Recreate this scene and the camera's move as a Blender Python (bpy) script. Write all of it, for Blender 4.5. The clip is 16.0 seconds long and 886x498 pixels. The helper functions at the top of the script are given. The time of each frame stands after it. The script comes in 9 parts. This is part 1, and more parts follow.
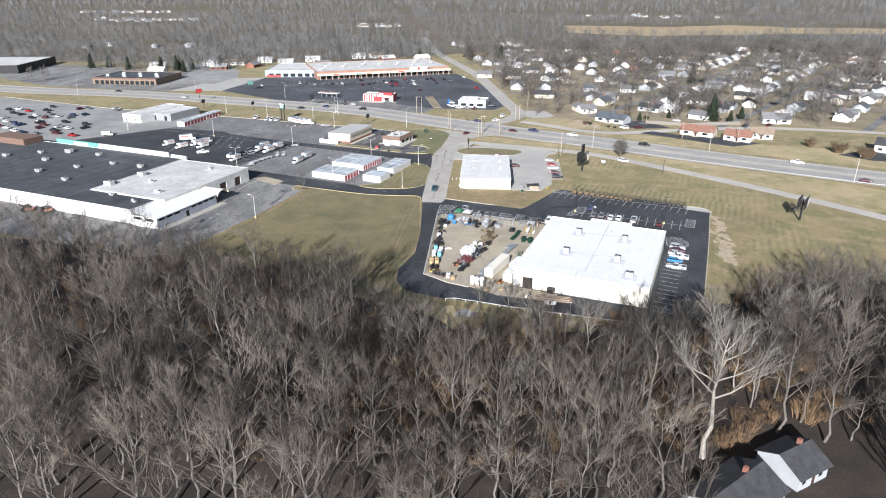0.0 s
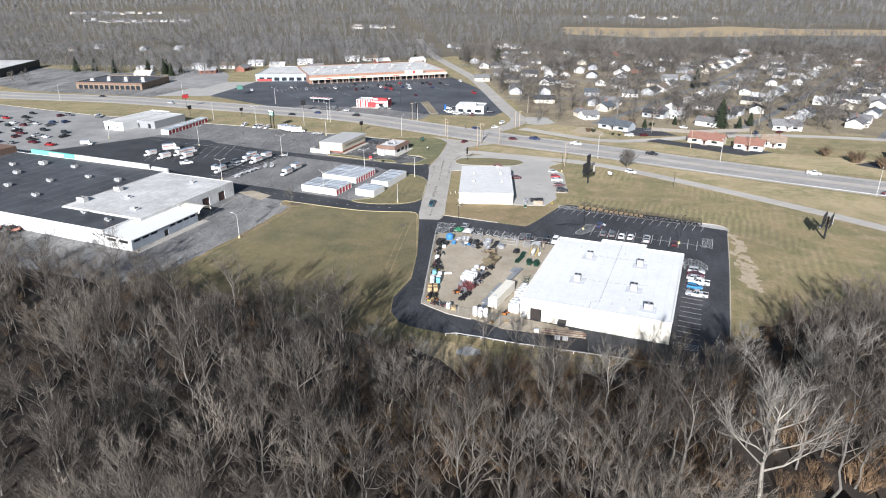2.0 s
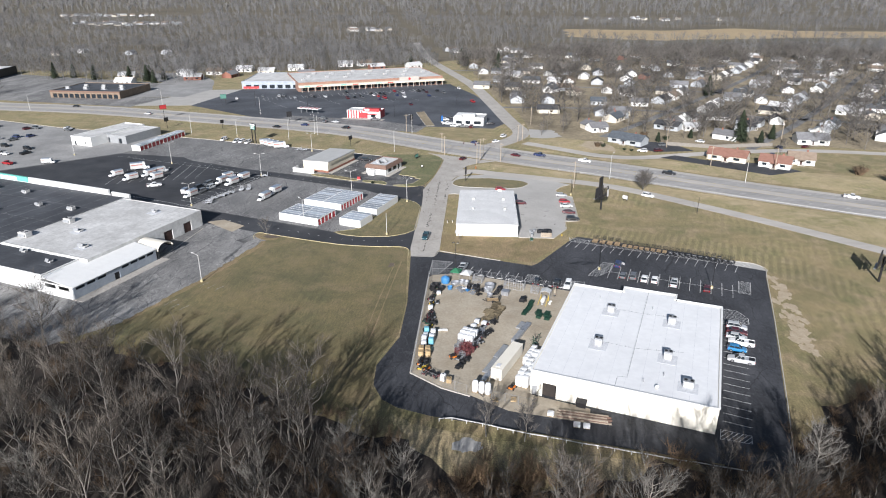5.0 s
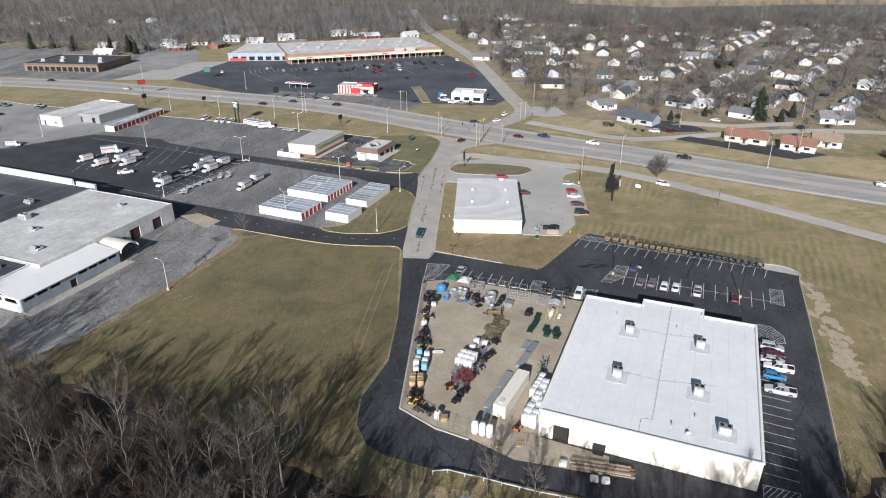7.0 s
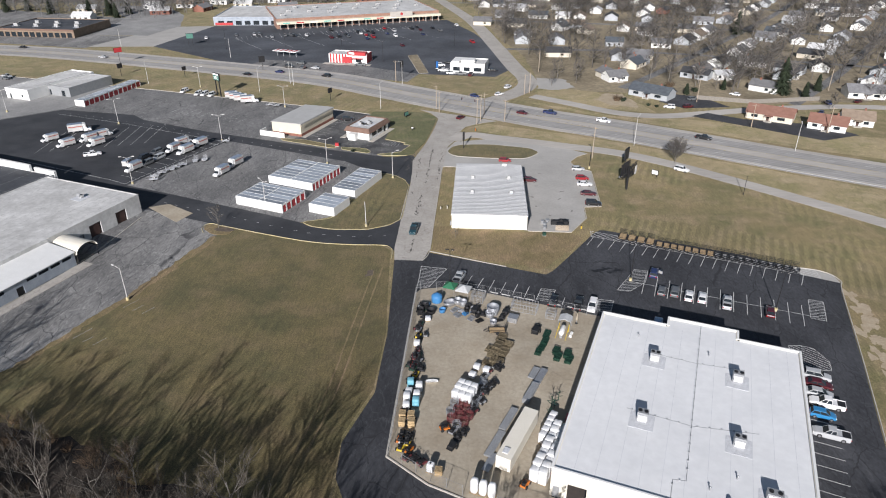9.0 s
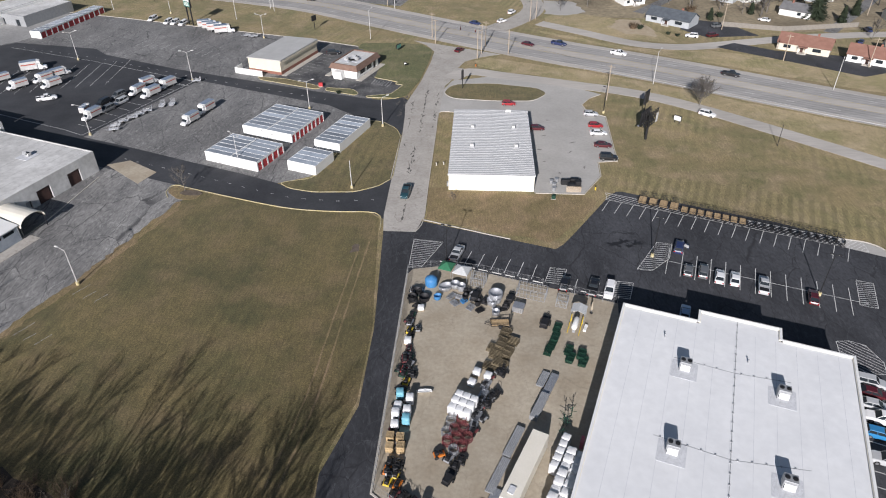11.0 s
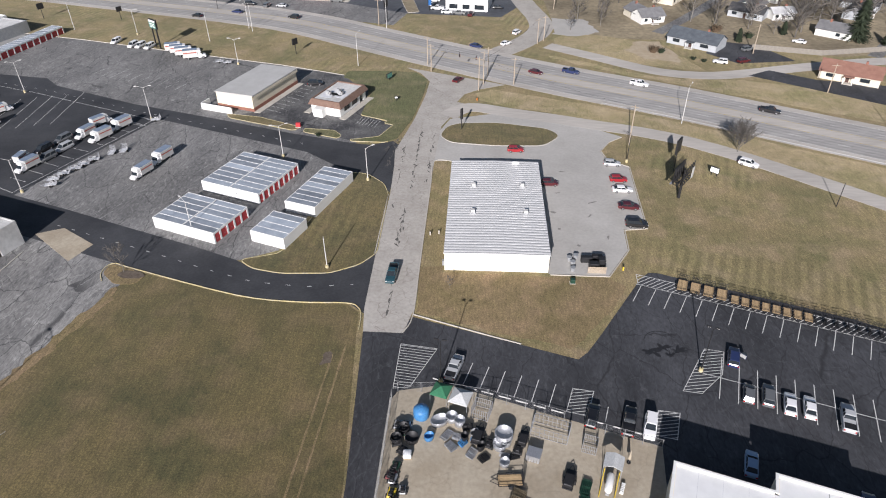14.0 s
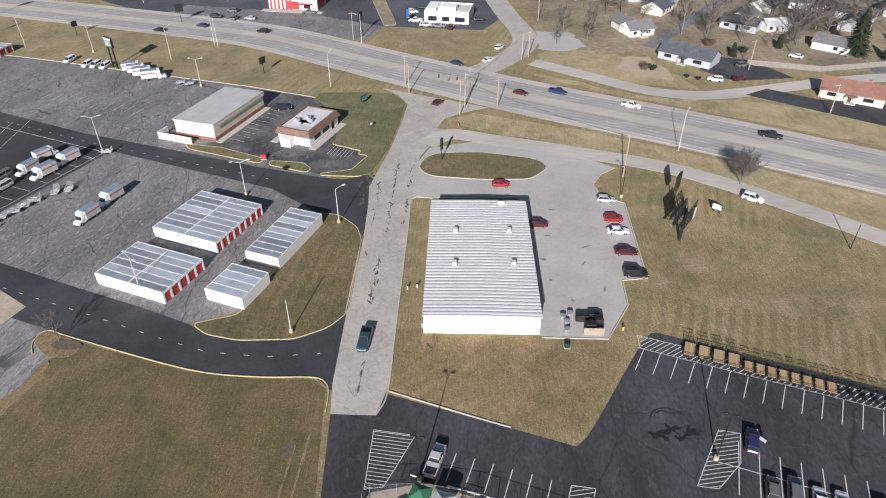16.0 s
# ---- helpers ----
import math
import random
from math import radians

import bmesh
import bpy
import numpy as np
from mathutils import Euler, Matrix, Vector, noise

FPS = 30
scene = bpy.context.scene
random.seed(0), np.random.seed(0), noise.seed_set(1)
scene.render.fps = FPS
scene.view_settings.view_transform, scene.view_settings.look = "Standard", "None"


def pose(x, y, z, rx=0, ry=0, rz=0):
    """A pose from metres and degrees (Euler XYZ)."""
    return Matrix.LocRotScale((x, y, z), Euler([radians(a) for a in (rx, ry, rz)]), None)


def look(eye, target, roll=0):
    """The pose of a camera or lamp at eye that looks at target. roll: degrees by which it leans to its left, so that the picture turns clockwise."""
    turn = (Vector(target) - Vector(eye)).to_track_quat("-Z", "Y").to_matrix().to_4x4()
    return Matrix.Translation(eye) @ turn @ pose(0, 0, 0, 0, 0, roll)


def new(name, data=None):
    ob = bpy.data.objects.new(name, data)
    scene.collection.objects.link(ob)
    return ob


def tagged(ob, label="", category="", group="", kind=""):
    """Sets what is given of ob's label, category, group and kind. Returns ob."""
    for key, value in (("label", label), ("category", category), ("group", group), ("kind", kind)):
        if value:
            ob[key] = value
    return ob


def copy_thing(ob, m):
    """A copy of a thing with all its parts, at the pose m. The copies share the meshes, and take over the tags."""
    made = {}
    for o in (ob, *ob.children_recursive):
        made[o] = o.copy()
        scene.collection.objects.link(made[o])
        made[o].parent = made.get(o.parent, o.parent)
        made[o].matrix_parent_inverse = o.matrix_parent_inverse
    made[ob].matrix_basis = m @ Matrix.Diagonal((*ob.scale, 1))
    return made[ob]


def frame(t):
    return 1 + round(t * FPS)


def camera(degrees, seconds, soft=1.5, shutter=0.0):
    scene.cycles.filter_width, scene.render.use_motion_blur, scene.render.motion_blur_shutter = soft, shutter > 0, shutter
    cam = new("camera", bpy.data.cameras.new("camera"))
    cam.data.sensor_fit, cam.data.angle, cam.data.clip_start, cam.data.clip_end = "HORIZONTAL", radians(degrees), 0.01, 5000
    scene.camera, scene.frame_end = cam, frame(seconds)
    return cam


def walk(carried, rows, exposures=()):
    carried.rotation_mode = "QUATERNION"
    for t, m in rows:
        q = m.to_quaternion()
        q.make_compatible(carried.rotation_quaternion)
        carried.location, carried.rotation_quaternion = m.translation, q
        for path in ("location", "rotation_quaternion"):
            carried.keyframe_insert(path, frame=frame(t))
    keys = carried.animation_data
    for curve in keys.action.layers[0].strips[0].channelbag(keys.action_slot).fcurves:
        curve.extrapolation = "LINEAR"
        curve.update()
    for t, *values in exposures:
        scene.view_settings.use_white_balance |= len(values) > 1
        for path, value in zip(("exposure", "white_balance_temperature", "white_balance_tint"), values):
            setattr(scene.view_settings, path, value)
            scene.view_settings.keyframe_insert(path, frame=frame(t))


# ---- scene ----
cam = camera(67.7, 16.0, soft=1.08)
PATH = [
    (0, (10.214, -251.966, 77.976), (10.09, -250.121, 77.213), 0.0),
    (0.5, (9.711, -248.056, 77.945), (9.59, -246.211, 77.182), -0.0),
    (1, (9.184, -243.746, 77.927), (9.067, -241.9, 77.165), -0.1),
    (1.5, (8.613, -239.163, 78.009), (8.498, -237.317, 77.247), -0.1),
    (2, (8.0, -234.338, 78.088), (7.89, -232.492, 77.327), -0.0),
    (2.5, (7.739, -229.422, 78.123), (7.63, -227.575, 77.363), -0.1),
    (3, (7.781, -224.258, 78.156), (7.672, -222.411, 77.395), -0.0),
    (3.5, (7.747, -219.136, 78.183), (7.638, -217.289, 77.423), -0.0),
    (4, (7.648, -213.764, 78.214), (7.54, -211.916, 77.455), -0.1),
    (6.5, (7.005, -185.91, 78.779), (6.9, -184.064, 78.017), -0.0),
    (7, (6.933, -180.412, 78.82), (6.831, -178.602, 77.974), -0.1),
    (7.5, (6.824, -174.697, 78.885), (6.722, -172.904, 78.004), 0.0),
    (8, (6.638, -169.086, 78.85), (6.54, -167.322, 77.912), 0.1),
    (8.5, (6.552, -163.764, 78.719), (6.454, -162.0, 77.783), 0.0),
    (9, (6.531, -158.405, 78.565), (6.433, -156.645, 77.621), -0.0),
    (9.2, (6.519, -156.237, 78.535), (6.423, -154.51, 77.531), -0.1),
    (11.3, (6.242, -132.229, 78.753), (6.15, -130.598, 77.598), -0.3),
    (11.5, (6.23, -130.023, 78.771), (6.137, -128.393, 77.616), -0.3),
    (12, (6.162, -124.504, 78.845), (6.068, -122.875, 77.689), -0.3),
    (12.5, (6.072, -118.965, 78.728), (5.978, -117.334, 77.573), -0.3),
    (13, (5.953, -113.434, 78.427), (5.86, -111.804, 77.272), -0.3),
    (13.5, (5.796, -107.863, 78.06), (5.703, -106.234, 76.902), -0.4),
    (14, (5.582, -102.213, 77.798), (5.489, -100.586, 76.639), -0.4),
    (14.5, (5.593, -96.662, 78.015), (5.537, -95.035, 76.853), -0.3),
    (15, (5.34, -91.678, 78.23), (5.294, -90.051, 77.067), -0.3),
    (15.5, (5.541, -87.622, 78.355), (5.495, -85.996, 77.192), -0.3),
    (16, (5.813, -84.448, 78.463), (5.767, -82.823, 77.299), -0.2),
]
walk(cam, [(t, look(eye, target, roll)) for t, eye, target, roll in PATH], [(0.0, 0.88, 6300, 10.8), (4.0, 0.73, 6330, 11.2), (7.0, 0.43, 6430, 11.8), (9.0, 0.31, 6480, 12.5), (12.0, 0.31, 6480, 14), (14.0, 0.45, 6500, 14.6), (16.0, 0.53, 6500, 15)])

# ---- world, sun ----
SUN_EL, SUN_AZ = radians(24.0), radians(190.4)
TO_SUN = Vector((math.sin(SUN_AZ) * math.cos(SUN_EL), math.cos(SUN_AZ) * math.cos(SUN_EL), math.sin(SUN_EL)))
world = bpy.data.worlds.new("sky")
scene.world = world
world.use_nodes = True
wn = world.node_tree.nodes
sky = wn.new("ShaderNodeTexSky")
sky.sky_type, sky.sun_disc = "NISHITA", False
sky.sun_elevation, sky.sun_rotation = SUN_EL, SUN_AZ
wn["Background"].inputs["Strength"].default_value = 0.048
world.node_tree.links.new(sky.outputs[0], wn["Background"].inputs[0])
sun = new("sun", bpy.data.lights.new("sun", "SUN"))
sun.data.energy, sun.data.angle, sun.data.color = 5.0, radians(0.55), (1.0, 0.985, 0.978)
sun.matrix_world = look(TO_SUN * 300, (0, 0, 0))


# ---- materials ----
def surf(name, col, col2=None, scale=0.4, fine=6.0, rough=0.85, metal=0.0, bump=0.1, grain=0.2, rnd=0.0, stretch=(1, 1, 1), cracks=0.0, crack_col=(0.03, 0.03, 0.03), sharp=0.2, turn=0.0, big=0.0, crack_w=0.014, crack_k=0.5):
    """A surface with two scales of variation, optional cracks and a shift by object."""
    m = bpy.data.materials.new(name)
    m.use_nodes = True
    nt = m.node_tree
    n, l = nt.nodes, nt.links
    b = n["Principled BSDF"]
    b.inputs["Roughness"].default_value, b.inputs["Metallic"].default_value = rough, metal
    tc = n.new("ShaderNodeTexCoord")
    mp = n.new("ShaderNodeMapping")
    mp.inputs["Scale"].default_value = stretch
    mp.inputs["Rotation"].default_value = (0, 0, turn)
    l.new(tc.outputs["Object"], mp.inputs[0])
    a = n.new("ShaderNodeTexNoise")
    a.inputs["Scale"].default_value, a.inputs["Detail"].default_value, a.inputs["Roughness"].default_value = scale, 6, 0.62
    l.new(mp.outputs[0], a.inputs["Vector"])
    r = n.new("ShaderNodeValToRGB")
    r.color_ramp.elements[0].position, r.color_ramp.elements[1].position = 0.5 - sharp, 0.5 + sharp
    r.color_ramp.elements[0].color = (*col, 1)
    r.color_ramp.elements[1].color = (*(col2 or [min(1, c * 1.25) for c in col]), 1)
    l.new(a.outputs["Fac"], r.inputs[0])
    f = n.new("ShaderNodeTexNoise")
    f.inputs["Scale"].default_value, f.inputs["Detail"].default_value = fine, 5
    l.new(mp.outputs[0], f.inputs["Vector"])
    g = n.new("ShaderNodeMapRange")
    g.inputs["From Min"].default_value, g.inputs["From Max"].default_value = 0.25, 0.75
    g.inputs["To Min"].default_value, g.inputs["To Max"].default_value = 1 - grain, 1 + grain
    l.new(f.outputs["Fac"], g.inputs["Value"])
    last = r.outputs[0]

    def times(colour, value):
        v = n.new("ShaderNodeVectorMath")
        v.operation = "MULTIPLY"
        l.new(colour, v.inputs[0])
        l.new(value, v.inputs[1])
        return v.outputs[0]
    last = times(last, g.outputs[0])
    if big:
        k = n.new("ShaderNodeTexNoise")
        k.inputs["Scale"].default_value, k.inputs["Detail"].default_value = 0.035, 3
        l.new(tc.outputs["Object"], k.inputs["Vector"])
        kr = n.new("ShaderNodeMapRange")
        kr.inputs["From Min"].default_value, kr.inputs["From Max"].default_value = 0.3, 0.7
        kr.inputs["To Min"].default_value, kr.inputs["To Max"].default_value = 1 - big, 1 + big
        l.new(k.outputs["Fac"], kr.inputs["Value"])
        last = times(last, kr.outputs[0])
    if rnd:
        o = n.new("ShaderNodeObjectInfo")
        h = n.new("ShaderNodeMapRange")
        h.inputs["To Min"].default_value, h.inputs["To Max"].default_value = 1 - rnd, 1 + rnd
        l.new(o.outputs["Random"], h.inputs["Value"])
        last = times(last, h.outputs[0])
    if cracks:
        d = n.new("ShaderNodeTexNoise")
        d.inputs["Scale"].default_value, d.inputs["Detail"].default_value = 0.5, 4
        l.new(tc.outputs["Object"], d.inputs["Vector"])
        w = n.new("ShaderNodeVectorMath")
        w.operation = "MULTIPLY_ADD"
        w.inputs[1].default_value = (3.0, 3.0, 0)
        l.new(d.outputs["Color"], w.inputs[0])
        l.new(tc.outputs["Object"], w.inputs[2])
        v = n.new("ShaderNodeTexVoronoi")
        v.feature = "DISTANCE_TO_EDGE"
        v.inputs["Scale"].default_value = cracks
        l.new(w.outputs[0], v.inputs["Vector"])
        e = n.new("ShaderNodeMapRange")
        e.inputs["From Min"].default_value, e.inputs["From Max"].default_value = 0.003, crack_w
        e.inputs["To Min"].default_value, e.inputs["To Max"].default_value = crack_k, 0.0
        l.new(v.outputs["Distance"], e.inputs["Value"])
        x = n.new("ShaderNodeMix")
        x.data_type = "RGBA"
        l.new(e.outputs[0], x.inputs["Factor"])
        l.new(last, x.inputs["A"])
        x.inputs["B"].default_value = (*crack_col, 1)
        last = x.outputs["Result"]
    l.new(last, b.inputs["Base Color"])
    if bump:
        bp = n.new("ShaderNodeBump")
        bp.inputs["Strength"].default_value, bp.inputs["Distance"].default_value = bump, 0.05
        l.new(f.outputs["Fac"], bp.inputs["Height"])
        l.new(bp.outputs[0], b.inputs["Normal"])
    return m


def turf(name, dry, green, soil, stripe=0.0, turn=0.0, even=False, sheen=0.07):
    """Dormant mown grass: dry and green blades in patches, worn soil, faint mower passes."""
    m = surf(name, dry, green, scale=0.07, fine=4.5, rough=0.95, bump=0.3, grain=0.38, sharp=0.14, big=0.2)
    nt = m.node_tree
    n, l = nt.nodes, nt.links
    b = n["Principled BSDF"]
    b.inputs["Sheen Weight"].default_value, b.inputs["Sheen Roughness"].default_value = sheen, 0.5
    b.inputs["Sheen Tint"].default_value = (0.9, 0.88, 0.6, 1)
    old = b.inputs["Base Color"].links[0].from_socket
    tc = n.new("ShaderNodeTexCoord")
    s = n.new("ShaderNodeTexNoise")
    s.inputs["Scale"].default_value, s.inputs["Detail"].default_value = 0.16, 9
    l.new(tc.outputs["Object"], s.inputs["Vector"])
    e = n.new("ShaderNodeMapRange")
    e.inputs["From Min"].default_value, e.inputs["From Max"].default_value = 0.48, 0.7
    e.inputs["To Max"].default_value = 0.75
    l.new(s.outputs["Fac"], e.inputs["Value"])
    x = n.new("ShaderNodeMix")
    x.data_type = "RGBA"
    l.new(e.outputs[0], x.inputs["Factor"])
    l.new(old, x.inputs["A"])
    x.inputs["B"].default_value = (*soil, 1)
    last = x.outputs["Result"]
    mp = n.new("ShaderNodeMapping")
    mp.inputs["Rotation"].default_value = (0, 0, turn)
    l.new(tc.outputs["Object"], mp.inputs[0])
    w = n.new("ShaderNodeTexWave")
    w.inputs["Scale"].default_value, w.inputs["Distortion"].default_value, w.inputs["Detail"].default_value = 0.13 if not even else 0.14, 2.0 if not even else 0.35, 6
    w.inputs["Detail Scale"].default_value = 0.6
    l.new(mp.outputs[0], w.inputs["Vector"])
    g = n.new("ShaderNodeMapRange")
    if even:
        g.inputs["From Min"].default_value, g.inputs["From Max"].default_value = 0.3, 0.7
    g.inputs["To Min"].default_value, g.inputs["To Max"].default_value = 1 - stripe, 1 + stripe
    l.new(w.outputs["Fac"], g.inputs["Value"])
    km = n.new("ShaderNodeTexNoise")
    km.inputs["Scale"].default_value, km.inputs["Detail"].default_value = 0.035, 3
    l.new(tc.outputs["Object"], km.inputs["Vector"])
    kr = n.new("ShaderNodeMapRange")
    kr.inputs["From Min"].default_value, kr.inputs["From Max"].default_value = (0.47, 0.66) if not even else (0.2, 0.45)
    l.new(km.outputs["Fac"], kr.inputs["Value"])
    km = n.new("ShaderNodeMix")
    km.inputs["A"].default_value = 1.0
    l.new(kr.outputs[0], km.inputs["Factor"])
    l.new(g.outputs[0], km.inputs["B"])
    v = n.new("ShaderNodeVectorMath")
    v.operation = "MULTIPLY"
    l.new(last, v.inputs[0])
    l.new(km.outputs["Result"], v.inputs[1])
    last = v.outputs[0]
    # tussocks, and blades drawn out along the mower's way
    for sc, squeeze, lo, hi, amp in ((0.5, 1.0, 0.32, 0.68, 0.13), (2.4, 1.0, 0.3, 0.7, 0.38), (2.6, 0.14, 0.34, 0.66, 0.24), (5.5, 0.7, 0.32, 0.68, 0.42)):
        tm = n.new("ShaderNodeMapping")
        tm.inputs["Rotation"].default_value = (0, 0, turn)
        tm.inputs["Scale"].default_value = (1, squeeze, 1)
        l.new(tc.outputs["Object"], tm.inputs[0])
        tn = n.new("ShaderNodeTexNoise")
        tn.inputs["Scale"].default_value, tn.inputs["Detail"].default_value, tn.inputs["Roughness"].default_value = sc, 8, 0.72
        l.new(tm.outputs[0], tn.inputs["Vector"])
        tr = n.new("ShaderNodeMapRange")
        tr.inputs["From Min"].default_value, tr.inputs["From Max"].default_value = lo, hi
        tr.inputs["To Min"].default_value, tr.inputs["To Max"].default_value = 1 - amp, 1 + amp
        l.new(tn.outputs["Fac"], tr.inputs["Value"])
        tv = n.new("ShaderNodeVectorMath")
        tv.operation = "MULTIPLY"
        l.new(last, tv.inputs[0])
        l.new(tr.outputs[0], tv.inputs[1])
        last = tv.outputs[0]
    l.new(last, b.inputs["Base Color"])
    return m


def glass(name, col=(0.02, 0.025, 0.03), rough=0.06):
    m = surf(name, col, scale=0.5, rough=rough, bump=0, grain=0.1)
    m.node_tree.nodes["Principled BSDF"].inputs["IOR"].default_value = 1.35
    return m


M_grass = turf("dormant_grass", (0.262, 0.2, 0.1), (0.135, 0.122, 0.052), (0.3, 0.222, 0.135), 0.16, 0.3)
M_field = turf("field_grass", (0.15, 0.113, 0.046), (0.064, 0.058, 0.022), (0.158, 0.113, 0.057), 0.14, 0.1, sheen=0.12)
M_brownlawn = turf("brown_lawn", (0.23, 0.165, 0.088), (0.145, 0.112, 0.05), (0.27, 0.185, 0.11), 0.05, 0.9)
M_mown = turf("striped_grass", (0.235, 0.185, 0.09), (0.15, 0.13, 0.058), (0.27, 0.21, 0.125), 0.14, 0.36, True)
M_green = turf("green_lawn", (0.12, 0.118, 0.05), (0.075, 0.085, 0.032), (0.17, 0.145, 0.08), 0.03)
M_dry = turf("dry_verge", (0.38, 0.295, 0.17), (0.2, 0.175, 0.08), (0.4, 0.31, 0.2), 0.05)
# brown litter, its colour lowered to deepen the shade between the trees
M_litter = surf("shade_darkened_litter", (0.02, 0.017, 0.014), (0.052, 0.038, 0.028), scale=0.15, fine=2.5, rough=1, bump=0.5, grain=0.4, big=0.2)
M_mulch = surf("bark_mulch", (0.075, 0.058, 0.044), (0.15, 0.12, 0.092), scale=1.2, fine=7, rough=1, bump=0.4, grain=0.35)
M_farsoil = surf("far_ground", (0.1, 0.085, 0.062), (0.16, 0.135, 0.09), scale=0.012, fine=0.2, rough=1, bump=0, grain=0.3)
M_soil = surf("bare_soil", (0.34, 0.27, 0.18), (0.45, 0.375, 0.275), scale=0.5, fine=3, rough=1, bump=0.3)
M_crop = surf("stubble_field", (0.42, 0.32, 0.19), (0.34, 0.26, 0.15), scale=0.01, fine=0.3, rough=1, bump=0)
def weathered(name, col, col2, light, dark, **kw):
    """Old paving: surf plus broken pale scuffs, fine speckle and a net of thin dark and pale cracks."""
    m = surf(name, col, col2, **kw)
    nt = m.node_tree
    n, l = nt.nodes, nt.links
    b = n["Principled BSDF"]
    last = b.inputs["Base Color"].links[0].from_socket
    tc = n.new("ShaderNodeTexCoord")
    mp = n.new("ShaderNodeMapping")
    mp.inputs["Rotation"].default_value = (0, 0, 0.33)
    mp.inputs["Scale"].default_value = (1, 0.45, 1)
    l.new(tc.outputs["Object"], mp.inputs[0])
    for sc, lo, hi, colour, top in ((0.75, 0.56, 0.64, light, 0.55), (0.6, 0.57, 0.66, dark, 0.6), (3.2, 0.55, 0.7, light, 0.45), (3.6, 0.56, 0.7, dark, 0.5)):
        t = n.new("ShaderNodeTexNoise")
        t.inputs["Scale"].default_value, t.inputs["Detail"].default_value, t.inputs["Roughness"].default_value = sc, 9, 0.74
        t.noise_dimensions = "4D"
        t.inputs["W"].default_value = sc * 7.3
        l.new(mp.outputs[0], t.inputs["Vector"])
        r = n.new("ShaderNodeMapRange")
        r.inputs["From Min"].default_value, r.inputs["From Max"].default_value, r.inputs["To Max"].default_value = lo, hi, top
        l.new(t.outputs["Fac"], r.inputs["Value"])
        x = n.new("ShaderNodeMix")
        x.data_type = "RGBA"
        l.new(r.outputs[0], x.inputs["Factor"])
        l.new(last, x.inputs["A"])
        x.inputs["B"].default_value = (*colour, 1)
        last = x.outputs["Result"]
    for sc, wid, colour, top in ((0.15, 0.011, dark, 0.8), (0.3, 0.013, dark, 0.5), (0.42, 0.018, light, 0.3)):
        d = n.new("ShaderNodeTexNoise")
        d.inputs["Scale"].default_value, d.inputs["Detail"].default_value = 0.35, 5
        l.new(tc.outputs["Object"], d.inputs["Vector"])
        w = n.new("ShaderNodeVectorMath")
        w.operation = "MULTIPLY_ADD"
        w.inputs[1].default_value = (1.5, 1.5, 0)
        l.new(d.outputs["Color"], w.inputs[0])
        l.new(mp.outputs[0], w.inputs[2])
        v = n.new("ShaderNodeTexVoronoi")
        v.feature = "DISTANCE_TO_EDGE"
        v.inputs["Scale"].default_value = sc
        l.new(w.outputs[0], v.inputs["Vector"])
        e = n.new("ShaderNodeMapRange")
        e.inputs["From Min"].default_value, e.inputs["From Max"].default_value = 0.002, wid
        e.inputs["To Min"].default_value, e.inputs["To Max"].default_value = top, 0.0
        l.new(v.outputs["Distance"], e.inputs["Value"])
        x = n.new("ShaderNodeMix")
        x.data_type = "RGBA"
        l.new(e.outputs[0], x.inputs["Factor"])
        l.new(last, x.inputs["A"])
        x.inputs["B"].default_value = (*colour, 1)
        last = x.outputs["Result"]
    l.new(last, b.inputs["Base Color"])
    return m


M_fresh = surf("fresh_asphalt", (0.026, 0.028, 0.033), (0.056, 0.058, 0.063), scale=0.12, fine=2.0, rough=0.82, bump=0.15, grain=0.2, big=0.2)
M_lot = weathered("store_asphalt", (0.024, 0.0252, 0.0295), (0.056, 0.058, 0.065), (0.095, 0.098, 0.105), (0.015, 0.0155, 0.018), scale=0.14, fine=2.0, rough=0.85, bump=0.15, grain=0.3, stretch=(1, 0.5, 1), turn=0.33, big=0.3)
M_worn = weathered("worn_asphalt", (0.1, 0.1, 0.101), (0.235, 0.231, 0.224), (0.42, 0.415, 0.4), (0.045, 0.045, 0.047), scale=0.12, fine=2.2, rough=0.9, bump=0.2, grain=0.35, stretch=(1, 0.4, 1), turn=0.33, big=0.22, sharp=0.26)
M_old = weathered("old_asphalt", (0.1, 0.1, 0.102), (0.3, 0.293, 0.28), (0.45, 0.44, 0.42), (0.045, 0.045, 0.047), scale=0.12, fine=2.2, rough=0.9, bump=0.2, grain=0.35, stretch=(1, 0.35, 1), turn=0.33, big=0.28)
M_conc = surf("road_concrete", (0.345, 0.32, 0.288), (0.44, 0.415, 0.378), scale=0.2, fine=1.5, rough=0.9, bump=0.1, grain=0.14, cracks=0.22, crack_col=(0.2, 0.18, 0.16), big=0.1)
M_slab = surf("pale_concrete", (0.37, 0.355, 0.33), (0.44, 0.425, 0.4), scale=0.15, fine=1.5, rough=0.9, bump=0.08, grain=0.08, big=0.08)
M_yard = surf("yard_concrete", (0.325, 0.272, 0.2), (0.44, 0.388, 0.305), scale=0.16, fine=1.6, rough=0.9, bump=0.08, grain=0.13, big=0.16, cracks=0.12, crack_w=0.008, crack_k=0.12)
M_hwy = surf("highway_pavement", (0.39, 0.362, 0.328), (0.48, 0.45, 0.412), scale=0.12, fine=1.2, rough=0.9, bump=0.08, grain=0.12, stretch=(0.2, 1, 1), turn=0.45, big=0.1)
